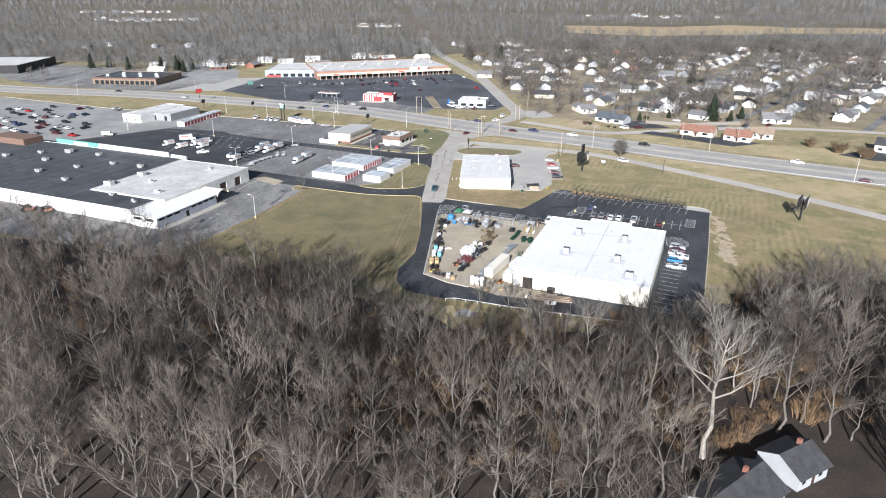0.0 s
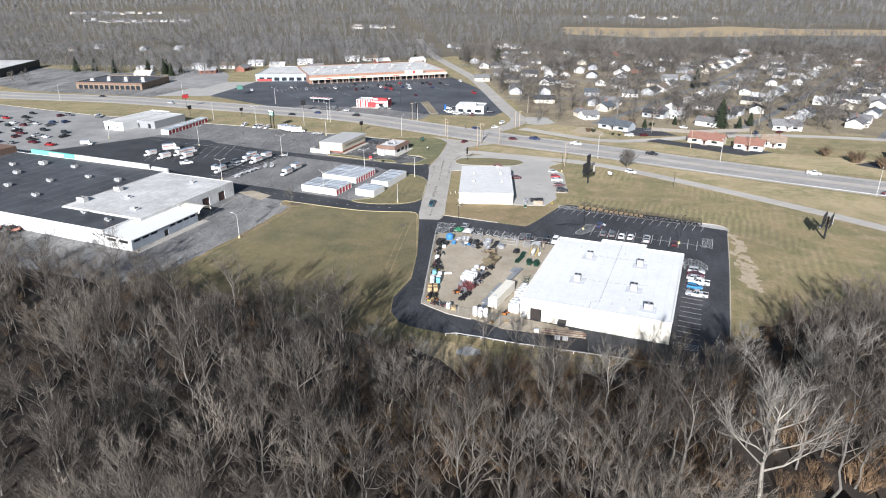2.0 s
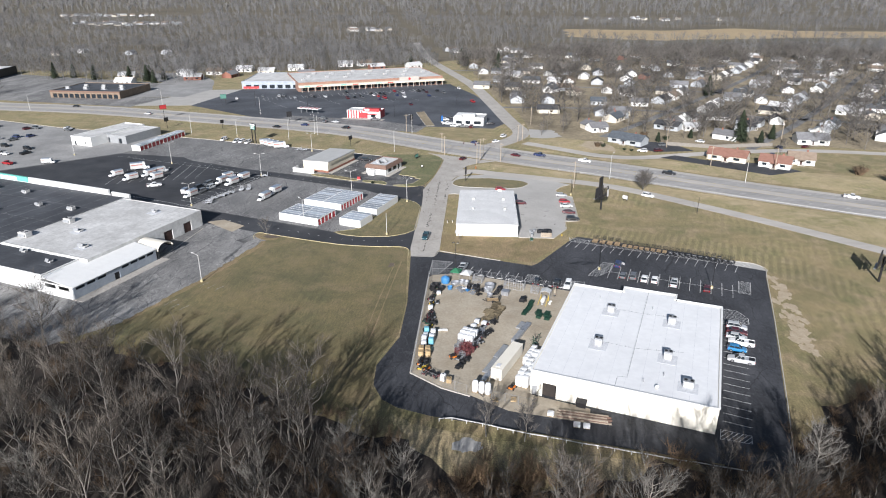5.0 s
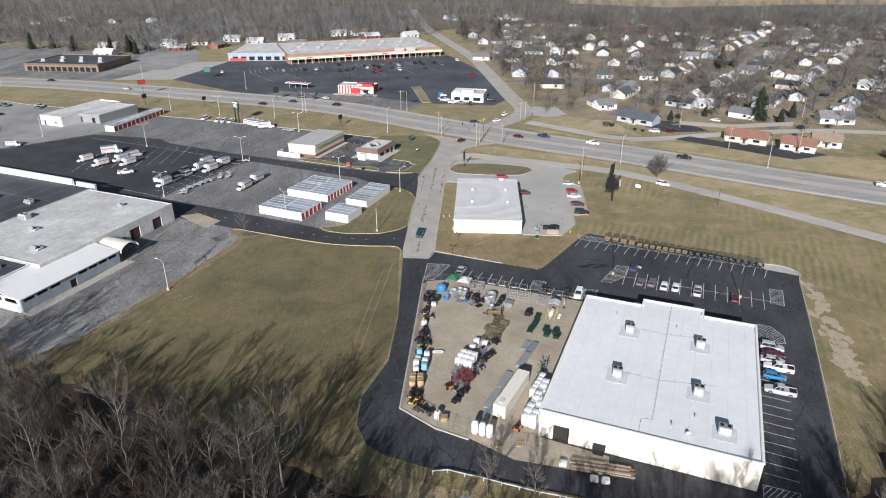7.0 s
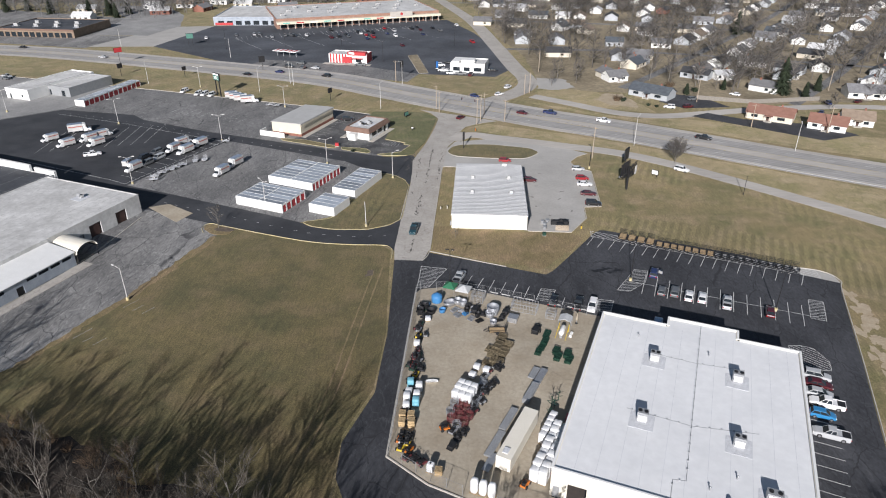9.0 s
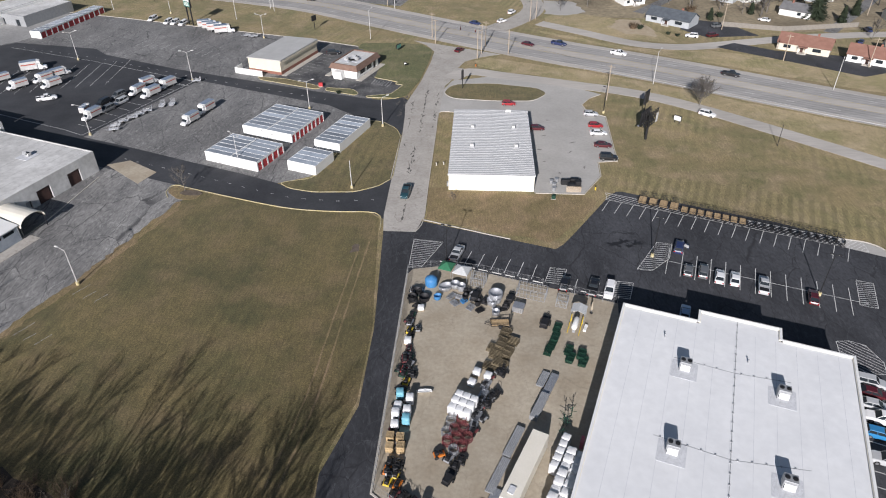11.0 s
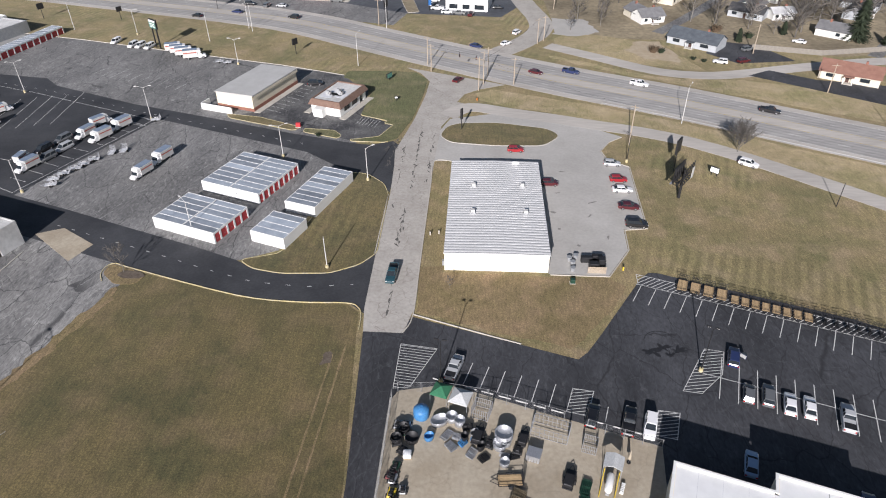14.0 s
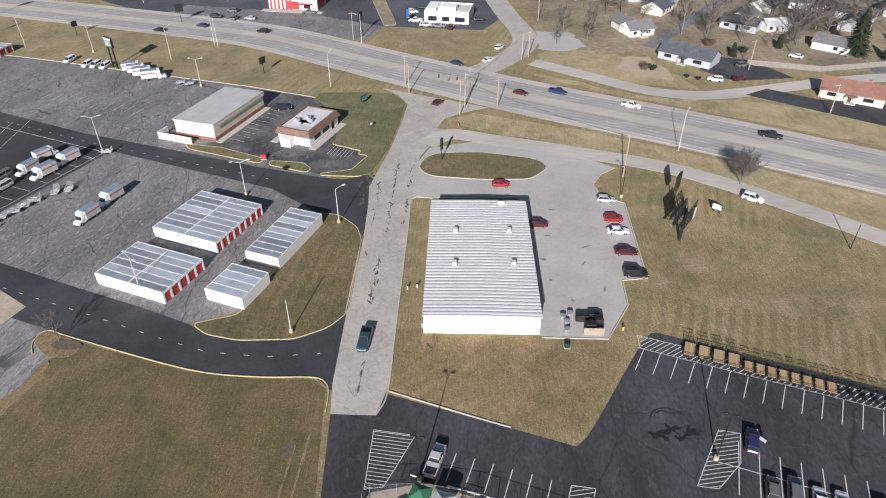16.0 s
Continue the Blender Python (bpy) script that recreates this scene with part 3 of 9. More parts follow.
setting("pavement_store", Geo().slab(sblot, -0.1, 0.032), M_slab, "smooth pale concrete parking lot", "pavement")
lot = [(-6.4, -18.2), (-5.2, -14), (7.8, -18.2), (23.2, -23.3), (25, -21.5), (27.5, -17.6), (37.6, -0.9), (39.4, 0.9), (41, 0.8), (72.5, -11), (83, -16.8), (87.5, -18), (90, -20), (90.7, -23.1), (89, -27), (80.7, -53.7), (66, -98.6), (61, -112), (52, -108), (21.3, -101.5), (-1, -97), (-8, -94.6), (-11.5, -92), (-13.9, -87), (-14.4, -79.5), (-10.8, -67), (-10.9, -49), (-13.2, -18.2)]
setting("store_lot", Geo().slab(lot, -0.1, 0.028), M_lot, "dark asphalt parking lot round the store", "pavement")
yard = [(-6.5, -82), (-6.5, -33.2), (-5.6, -31.5), (2, -29.8), (33.2, -40.3), (32.3, -47.3), (18.7, -88.7), (30, -93), (29, -97.5), (14, -94.5), (6.5, -89.8), (0.5, -87.2)]
setting("yard_slab", Geo().slab(yard, -0.1, 0.06), M_yard, "tan concrete slab of the fenced storage yard", "pavement")
setting("apron_slab", Geo().slab([(-87, 8.5), (-82, 11), (-72.8, 5.3), (-75, -0.6)], -0.1, 0.08), M_yard, "pale concrete apron by the loading end", "pavement")
setting("corner_slab", Geo().slab([(82.5, -16.6), (87.5, -17.6), (90.4, -20), (90.6, -23.5), (83, -20)], -0.1, 0.034), M_slab, "pale concrete corner of the lot", "pavement")
hwy = smooth_line([(-900, 380), (-560, 297), (-356, 231), (-240, 212), (-127, 180), (-70, 161), (-34, 140), (-8, 124), (30, 102), (66, 84), (112, 58), (160, 33), (230, -2), (330, -55), (600, -200)], steps=4)
setting("highway", Geo().slab(ribbon(hwy, -12.5, 12.5), -0.1, 0.03), M_hwy, "wide pale highway with shoulders and a flush median", "road")
g = Geo()
for d0, d1 in ((-9.5, -2.4), (2.4, 9.5)):
    g.slab(ribbon(hwy, d0, d1), 0.0, 0.036)
setting("highway_lanes", g, M_lane, "darker worn travel lanes", "road")
M_track = surf("tyre_track", (0.25, 0.244, 0.237), (0.34, 0.33, 0.317), scale=0.15, fine=1.5, rough=0.9, bump=0.1, grain=0.2, stretch=(0.2, 1, 1), turn=0.45)
g = Geo()
for d in (-7.8, -4.3, 4.3, 7.8):
    for k in (-0.85, 0.85):
        g.slab(ribbon(hwy, d + k - 0.32, d + k + 0.32), 0.0, 0.0385)
setting("wheel_tracks", g, M_track, "darker tyre-worn tracks along the lanes", "road")
g = Geo()
for d in (-6.0, 6.0):
    dashes(g, offset(hwy, d, False), 0.16, 0.042, 3.0, 9.0)
for d in (-9.6, 9.6):
    dashes(g, offset(hwy, d, False), 0.14, 0.042, 50, 0)
setting("lane_marking", g, M_line, "white lane dashes and edge lines", "road marking")
g = Geo()
for d in (-2.3, 2.3):
    dashes(g, offset(hwy, d, False), 0.16, 0.042, 50, 0)
setting("median_marking", g, M_yline, "yellow median lines", "road marking")
side = smooth_line([(9, 122), (20, 135), (28, 150), (29, 165), (24, 190), (15, 245), (0, 330), (-26, 425), (-50, 520), (-80, 700)], steps=4)
setting("side_road", Geo().slab(ribbon(side, -4.6, 4.6), -0.1, 0.026), M_conc, "pale concrete side road beyond the crossing", "road")
resid = smooth_line([(30, 134), (45, 123), (63, 110), (78, 106.5), (92, 109), (115, 116), (141, 122), (175, 124), (240, 112), (330, 90), (480, 50)], steps=4)
setting("residential_road", Geo().slab(ribbon(resid, -3.2, 3.2), -0.1, 0.024), M_hwy, "narrow pale residential street", "road")
STREETS = [[(72, 150), (95, 180), (150, 260), (230, 380), (300, 500)], [(140, 126), (190, 190), (260, 290), (340, 410)], [(215, 118), (270, 190), (350, 300), (450, 430)], [(18, 235), (95, 232), (210, 200), (330, 160), (480, 110)], [(-2, 335), (100, 322), (260, 282), (430, 232)], [(-20, 420), (120, 415), (320, 375), (520, 320)]]
g = Geo()
for s in STREETS:
    g.slab(ribbon(smooth_line(s), -2.3, 2.3), -0.1, 0.02)
setting("back_streets", g, M_worn, "grey suburban streets", "road")
plaza = [(-186, 231), (-120, 186), (-60, 178), (-24, 172), (14, 168), (22, 184), (14, 240), (2, 285), (-18, 335), (-175, 300)]
setting("plaza_lot", Geo().slab(plaza, -0.1, 0.022), M_bluelot, "dark asphalt lot of the shopping strip", "pavement")
setting("plaza_lot_west", Geo().slab([(-224, 228), (-186, 231), (-175, 300), (-205, 296)], -0.1, 0.021), M_slab, "pale concrete lot", "pavement")
setting("restaurant_lot", Geo().slab([(-118, 178), (-60, 166), (-28, 156), (-24, 172), (-60, 190), (-110, 200)], -0.1, 0.024), M_worn, "grey asphalt lot of the drive-in restaurant", "pavement")
setting("plaza_west_lot", Geo().slab([(-420, 300), (-330, 245), (-224, 224), (-212, 262), (-235, 262), (-250, 330), (-420, 380)], -0.1, 0.019), M_old, "grey asphalt lot", "pavement")
setting("plaza_back_lot", Geo().slab(ragged([(-240, 263), (-205, 264), (-198, 298), (-214, 345), (-250, 392), (-300, 386), (-252, 332), (-240, 263)], 0.6, 8, 4), -0.1, 0.026), M_greylot, "pale weathered lot behind the shopping strip", "pavement")
setting("bare_edge", Geo().slab(ragged([(-61.6, -8), (-60.6, -12), (-69.2, -39), (-79, -64), (-80.4, -63.5), (-70.8, -38.3), (-62.4, -9), (-61.6, -8)], 0.45, 1.2, 14), -0.1, 0.029), M_brownlawn, "worn bare soil along the pavement", "ground")
setting("bare_patch", Geo().slab(ragged([(-19.2, -26.3), (-17.6, -25.6), (-17.7, -23.2), (-18.8, -23.4), (-19.2, -26.3)], 0.3, 0.7, 15), -0.1, 0.017), M_mulch, "dark bare patch in the field", "ground")
setting("gravel_yard", Geo().slab(ragged([(33, 156), (35, 168), (47, 165), (51, 150), (42, 145), (33.5, 147), (33, 156)], 1.0, 2.5, 16), -0.1, 0.0165), M_slab, "pale gravel yard by the side road", "ground")
setting("sandy_yard", Geo().slab(ragged([(56.5, 130), (63, 141), (70, 139), (73, 128), (73.5, 117), (63, 121.5), (56.5, 130)], 1.0, 2.5, 17), -0.1, 0.0155), M_soil, "bare sandy yard before a house", "ground")
setting("stubble_field", Geo().slab(ragged([(130, 800), (240, 745), (330, 770), (520, 800), (900, 790), (900, 900), (500, 930), (430, 985), (300, 930), (140, 960), (130, 800)], 6, 20, 3), -0.1, 0.05), M_crop, "pale tan stubble field", "field")
setting("far_floor", Geo().slab([(-4000, 4500), (-4000, 300), (-480, 300), (-420, 400), (-220, 405), (-120, 420), (-60, 470), (60, 560), (350, 540), (560, 330), (700, 100), (4000, 100), (4000, 4500)], -0.1, 0.012), M_farsoil, "brown floor of the far woods", "ground")

setting("dry_verge", Geo().slab(ragged([(30, 121), (50, 108), (78, 93.5), (120, 71), (170, 48), (200, 34), (205, 70), (150, 84), (112, 96), (86, 103), (62, 104.5), (44, 115), (30, 124), (30, 121)], 0.7, 4, 14), -0.1, 0.013), M_dry, "dry pale verge beside the highway", "grass")
setting("dry_verge_south", Geo().slab(ragged([(6, 84), (16, 78.5), (34, 72.5), (62, 61.5), (94, 35), (126, 4), (150, -20), (175, 2), (150, 22), (108, 44), (66, 68), (34, 83.5), (10, 92), (5, 89), (6, 84)], 0.5, 4, 15), -0.1, 0.013), M_dry, "dry pale verge between highway and frontage road", "grass")
setting("dry_verge_corner", Geo().slab(ragged([(33, 131), (60, 115), (80, 111), (74, 126), (60, 142), (40, 150), (33, 142), (33, 131)], 0.8, 4, 16), -0.1, 0.014), M_dry, "worn pale lawn by the corner house", "grass")
setting("dry_verge_north", Geo().slab(ragged([(-320, 250), (-240, 228), (-127, 196), (-66, 176), (-30, 156), (0, 140), (10, 134), (18, 148), (12, 166), (-24, 168), (-60, 177), (-120, 184), (-190, 228), (-320, 262), (-320, 250)], 0.6, 5, 17), -0.1, 0.013), M_grass, "olive verge before the restaurants", "grass")
setting("asphalt_yard", Geo().slab([(84, 128), (92, 118), (112, 121), (104, 137), (92, 141)], -0.1, 0.03), M_lot, "dark asphalt court beside a house", "pavement")
setting("asphalt_yard_east", Geo().slab([(92, 107), (132, 79), (148, 86), (139, 98), (112, 104), (100, 112)], -0.1, 0.028), M_lot, "dark asphalt court beside the red-roofed building", "pavement")

setting("suburb_ground", Geo().slab(ragged([(34, 152), (62, 142), (84, 142), (120, 126), (180, 132), (300, 104), (520, 50), (640, 250), (500, 430), (360, 560), (80, 560), (-10, 500), (12, 300), (34, 190), (34, 152)], 2, 10, 18), -0.1, 0.011), M_garden, "winter gardens of brown grass and leaf litter", "ground")

setting("brown_lawn", Geo().slab(ragged([(-4.6, -12.6), (-4.6, 1), (-0.4, 1), (-0.4, -0.6), (19, -1.1), (31.6, -1.2), (34.5, -3.5), (31.5, -9), (25, -18.6), (22.6, -21.2), (8, -16.6), (-4.6, -12.6)], 0.4, 2.0, 23), -0.1, 0.0137), M_brownlawn, "patchy brown winter lawn below the shop wall", "grass")
setting("striped_lawn", Geo().slab(ragged([(41.5, 3.2), (46, 8.5), (56, 8.6), (70, 5.5), (86, -2.0), (104, -16), (112, -30), (104, -40), (92, -27), (89, -17), (72.8, -9.8), (41.5, 2.2), (41.5, 3.2)], 0.8, 3.0, 21), -0.1, 0.0135), M_mown, "dormant lawn with straight mower stripes", "grass")

setting("asphalt_yard_far", Geo().slab([(176, 66), (186, 56), (225, 44), (230, 66), (205, 80)], -0.1, 0.028), M_lot, "dark asphalt lot by the steep-roofed hall", "pavement")

# kerbs and islands
isl = fillet([(-41, 1.4), (-37.8, -1.2), (-31.8, -2.6), (-22.2, -2.1), (-16.8, 0.9), (-13.9, 5.0), (-14.3, 28), (-16, 33), (-20.5, 37.4), (-25.2, 38.2), (-29.4, 19), (-33.4, 4)], 1.5)
setting("grass_island", Geo().slab(isl, -0.1, 0.12), M_field, "grass island with a yellow kerb", "grass")
oval = fillet([(-4.4, 59.2), (-2.6, 65), (0.5, 67.2), (11.2, 68), (25, 64.6), (27.9, 60.4), (23.1, 54.2), (10.9, 53.8), (-1.3, 55.2)], 2.5)
setting("grass_island_oval", Geo().slab(oval, -0.1, 0.12), M_field, "oval grass island with a kerb", "grass")
north_green = fillet([(-37, 106), (-22, 106.5), (-14.5, 105.5), (-10.4, 99), (-10.9, 86.2), (-12.7, 69), (-15.6, 57), (-18.5, 54.6), (-27.5, 54.9), (-28, 55.8), (-20.5, 58), (-17.5, 65.5), (-20.2, 66.2), (-19.4, 68), (-27.5, 71.5), (-26.8, 88), (-29.5, 93), (-34, 95.5), (-33.5, 98.5), (-37.5, 100.2)], 0.8)
setting("green_island", Geo().slab(north_green, -0.1, 0.12), M_green, "green lawn at the road corner", "grass")
isl2 = fillet([(-66, 70.8), (-64.5, 68.2), (-44.5, 60.8), (-43.2, 62), (-44.4, 63.6), (-56, 69)], 1.0)
setting("grass_island_small", Geo().slab(isl2, -0.1, 0.12), M_field, "small dry grass island with a yellow kerb", "grass")
isl3 = fillet([(-41.6, 62.2), (-41.4, 59.9), (-31.5, 56.4), (-30.6, 58), (-33, 61.2)], 0.8)
setting("grass_island_green", Geo().slab(isl3, -0.1, 0.12), M_green, "small green grass island with a yellow kerb", "grass")
tree_isl = fillet([(-66.4, -4), (-66, -1), (-61, -2.6), (-57.5, -4.6), (-58.5, -7.2), (-62.5, -7.4)], 1.2)
setting("tree_island", Geo().slab(tree_isl, -0.1, 0.1), M_brownlawn, "worn grassy corner of the field", "ground")
setting("mulch_oval", Geo().slab(fillet([(-63.4, -4.6), (-61.5, -5.6), (-58.6, -5.6), (-57.4, -4.6), (-59, -3.4), (-62.4, -3.0)], 0.9), -0.1, 0.13), M_mulch, "brown mulch round the small tree", "ground")
g = Geo()
for o in (isl, isl2, isl3):
    kerb_line(g, o, True, 0.18)
kerb_line(g, smooth_line([(-65.2, -6.6), (-66.6, -3.8), (-65.6, -0.9), (-60, -2.7), (-38.2, -9.5), (-26.7, -10.9), (-17.4, -10.8), (-15, -12), (-14.2, -14), (-14, -18)]), False, 0.18)
kerb_line(g, north_green[35:75], False, 0.24)
setting("kerb_yellow", g, M_ykerb, "kerbs with worn yellow paint", "kerb")
g = Geo()
kerb_line(g, oval, True)
kerb_line(g, smooth_line([(-6.2, -18), (-4.9, -13.4), (-4.9, 1), (-4.9, 33), (-4.8, 44.6), (-0.2, 44.8)]))
kerb_line(g, smooth_line([(-4.9, -13.4), (7.8, -18), (14, -20.1)]))
kerb_line(g, [(20.4, -0.7), (31.7, -0.8), (36.9, 8.2), (37.3, 15.5), (42.2, 16.3), (43.2, 43.6), (38.4, 47), (37.4, 52), (40.2, 57), (44, 60.2)])
kerb_line(g, smooth_line([(83, -16.6), (87.6, -17.7), (90.2, -19.8), (90.9, -23.1), (89.2, -27), (80.9, -53.7), (66.2, -98.6), (61.2, -112)]))
kerb_line(g, smooth_line([(-14.3, 4.3), (-14.3, 28)]))
kerb_line(g, [(-6.6, -33), (-6.7, -82.2), (0.3, -87.5), (6.3, -90.1)], False, 0.3, 0.2)
kerb_line(g, [(-85.9, 2), (-88, -18), (-90, -28), (-97, -50), (-99, -53.5)], False, 0.25)
kerb_line(g, [(-328, 195), (-230, 157.2), (-140, 134.2), (-100, 122.2), (-60, 110.7), (-38, 102.5)], False, 0.25)
setting("kerb", g, M_kerb, "grey concrete kerbs", "kerb")

# painted markings
g = Geo()
L = ground_at((37.17, -3.26, 0), -20.1)
for i in range(19):
    stripe(g, L(i * 2.743, 0), L(i * 2.743 - 0.6, -5.2), 0.12, 0.036)
stripe(g, L(-1, 0.15), L(53, 0.15), 0.12, 0.036)
hatch(g, [L(-1.5, 3.2), L(-0.6, 0.2), L(53, 0.2), L(52, 3.4)], 33, 0.75, 0.13, 0.036)
R = ground_at((45.2, -26.3, 0), -19.2)
stripe(g, R(-2.6, 0), R(36, 0), 0.12, 0.036)
for i in range(13):
    stripe(g, R(i * 2.743, 4.8 if i < 1 else 3.9), R(i * 2.743 + 0.2, -4.6), 0.12, 0.036)
hatch(g, [(41.5, -29.8), (45.8, -25.6), (47.5, -20.4), (44.5, -19.8), (38.7, -29.4)], 10, 0.66, 0.1, 0.036)
E2 = ground_at((80.2, -35.2, 0), -19)
hatch(g, [E2(-1.5, -4), E2(1.5, -4), E2(1.5, 4), E2(-1.5, 4)], -4, 0.6, 0.1, 0.036)
S = ground_at((65.65, -58.7, 0), -18.4)
for i in range(14):
    stripe(g, S(1.2, -2.6 - i * 2.743), S(6.4, -2.9 - i * 2.743), 0.12, 0.036)
hatch(g, [(67.3, -56.1), (73.8, -56.2), (74.6, -53.4), (73.4, -49.4), (71.2, -48.4), (68.9, -48.6)], -42, 0.7, 0.1, 0.036)
hatch(g, [S(0.8, -44.2), S(6.2, -43.6), S(6.2, -41.2), S(0.8, -41.2)], 40, 0.7, 0.1, 0.036)
W = ground_at((-6.3, -21.0, 0), 0)
hat = [(0, 0), (6.2, -0.9), (2.4, -9.6), (-0.2, -10)]
hatch(g, [W(*q) for q in hat][::-1], -8, 0.62, 0.1, 0.036)
Y = ground_at((4.5, -29.6, 0), -17.0)
for i in range(6):
    stripe(g, Y(i * 2.743, 0), Y(i * 2.743 + 0.0, 4.9), 0.12, 0.036)
for u0, u1 in ((16.4, 19.6), (29.4, 32.5)):
    hatch(g, [Y(u0, 0), Y(u1, 0.2), Y(u1, 5.4), Y(u0, 4.9)], 10, 0.62, 0.1, 0.036)
for i in (22.2, 25.0, 27.6):
    stripe(g, Y(i, 0), Y(i, 3), 0.12, 0.036)
setting("stall_marking", g, M_line, "white stall lines and hatched bays", "road marking")
g = Geo()
dashes(g, [(-84, 12), (-62, 4), (-45, -2.5), (-36, -5.5), (-26, -6.4), (-17, -5.4)], 0.12, 0.038, 0.9, 3.2)
dashes(g, [(-160, 96), (-127, 86), (-92, 71.5), (-60, 60), (-40, 53)], 0.12, 0.038, 0.9, 3.2)
for a, b in (((-85.5, 66), (-102, 25)), ((-102, 25), (-108, 28)), ((-108, 28), (-147, 43)), ((-130, 84), (-84.5, 65.5)), ((-130, 84), (-165, 96)), ((-86, 62), (-92, 65))):
    stripe(g, a, b, 0.14, 0.038)
D = ground_at((-147, 44.5, 0), 20)
for i in range(9):
    stripe(g, D(2.5 + i * 4.4, 5), D(8.5 + i * 4.4, 27), 0.12, 0.038)
for i in range(9):
    q = Vector((-101.5, 30)).lerp(Vector((-87, 62)), i / 8)
    stripe(g, q, q + Vector((-5.2, 2.0)), 0.12, 0.038)
for i in range(9):
    stripe(g, ground_at((-55.6, 74.5, 0), -19)(0.2, i * 2.5), ground_at((-55.6, 74.5, 0), -19)(5.2, i * 2.5 - 0.4), 0.1, 0.038)
for i in range(7):
    stripe(g, (-26.8 + i * 0.9, 70.3 - i * 0.4), (-28.0 + i * 0.9, 66 - i * 0.4), 0.1, 0.038)
for i in range(10):
    q = Vector((-120, 100)).lerp(Vector((-88, 88)), i / 9)
    stripe(g, q, q + Vector((2.0, 6.0)), 0.1, 0.028)
Q = ground_at((-150, 262, 0), 22.8)
for i in range(40):
    if i % 9:
        stripe(g, Q(i * 3.0, -10), Q(i * 3.0, 1), 0.14, 0.03)
for i in range(7):
    stripe(g, Q(i * 18.0 + 14, -46), Q(i * 18.0 + 2, -4), 0.14, 0.03)
setting("drive_marking", g, M_line, "faded white drive and stall lines", "road marking")
g = Geo()
rng = random.Random(11)


def blotch(x, y, rx, ry, turn, seed, n=13):
    """An uneven outline for a patch or a stain."""
    r, c, q = random.Random(seed), math.cos(turn), math.sin(turn)
    out = []
    for i in range(n):
        k, f = 2 * math.pi * i / n, r.uniform(0.55, 1.2)
        u, v = rx * f * math.cos(k), ry * f * math.sin(k)
        out.append((x + u * c - v * q, y + u * q + v * c))
    return out


def splat(x, y, r0, r1, seed, n=44, squash=0.7):
    """A spill with ragged arms: short and long radii alternate at random."""
    r, out = random.Random(seed), []
    arm = 0.5
    for i in range(n):
        k = 2 * math.pi * i / n
        arm = min(1.0, max(0.0, arm + r.uniform(-0.42, 0.42)))
        q = r0 + (r1 - r0) * arm ** 2
        out.append((x + q * math.cos(k), y + q * squash * math.sin(k)))
    return out


for i, (x, y, r0, r1) in enumerate(((37.6, -19.9, 0.5, 2.9), (39.8, -20.7, 0.4, 2.4), (35.8, -21.0, 0.15, 1.9), (38.4, -21.9, 0.1, 1.5))):
    g.slab(splat(x, y, r0, r1, 61 + i), 0.0, 0.0365 + 0.0004 * i)
ring = [(37.6 + 2.6 * math.cos(k), -18.0 + 2.2 * math.sin(k)) for k in [0.3 + j * 0.25 for j in range(12)]]
for a, b in zip(ring, ring[1:]):
    stripe(g, a, b, 0.16, 0.0382)
setting("tar_patch", g, M_seal, "branching black tar patch on the lot", "pavement")
g = Geo()
for i, (a, b) in enumerate((((-10.4, 8), (-9.6, 30)), ((-9.6, 30), (-9.2, 62)), ((-6.1, 34), (-5.8, 60)), ((-12.6, 18), (-12.9, 52)), ((-9.3, -14), (-10.2, 2)), ((-18, 50), (-14.2, 58)), ((-16.5, 42), (-14.8, 54)))):
    a, b = Vector(a), Vector(b)
    for j in range((14, 24, 16, 10, 5, 9, 9)[i]):
        c = a.lerp(b, rng.random()) + Vector((rng.gauss(0, 0.22), 0))
        g.slab(blotch(c.x, c.y, rng.uniform(0.05, 0.28), rng.uniform(0.2, 1.1), rng.gauss(0, 0.35), i * 50 + j, 9), 0.0, 0.0405 + 0.0002 * (i * 12 + j % 12))
    for j in range(3):
        c = a.lerp(b, rng.random())
        g.slab(blotch(c.x, c.y, 0.06, rng.uniform(2, 4.5), rng.gauss(0, 0.12), i * 70 + j, 11), 0.0, 0.0395 + 0.0001 * (i * 3 + j))
setting("pothole_patches", g, M_patch, "dark patched potholes and filled cracks in the concrete road", "road")
M_stain = surf("oil_stain", (0.16, 0.152, 0.14), (0.25, 0.24, 0.225), scale=2, rough=0.7)
g = Geo()
for i, (x, y, rx, ry) in enumerate(((26.4, 40.6, 0.9, 0.3), (24.5, 30.4, 0.7, 0.25), (31.8, 26.5, 1.2, 0.3), (23.6, 15.4, 0.5, 0.3), (27.0, 9.4, 0.35, 0.5), (30.6, 20.8, 0.9, 0.2), (22.8, 22.0, 0.4, 0.9), (33.4, 12.6, 0.8, 0.3))):
    g.slab(blotch(x, y, rx, ry, 0.2 * i, 300 + i), 0.0, 0.036 + 0.0003 * i)
setting("oil_stains", g, M_stain, "dark drip stains on the pale concrete lot", "pavement")
# faint old stall lines on the worn lots
g = Geo()
for (x0, y0), turn, rows, k, ln in (((-118, 92), -19, 3, 13, 5.0), ((-152, 106), -19, 2, 9, 5.0), ((-92, 20), -19, 2, 8, 4.6), ((-78, -18), -19, 2, 6, 4.6), ((-84, -50), -22, 2, 7, 4.4), ((-70, 40), -19, 2, 7, 4.6)):
    q = ground_at((x0, y0, 0), turn)
    for r in range(rows):
        for i in range(k):
            if rng.random() < 0.7:
                f = rng.uniform(0.45, 1.0)
                stripe(g, q(i * 2.75, r * 12.5), q(i * 2.75 + 0.5, r * 12.5 + ln * f), 0.09, 0.0285)
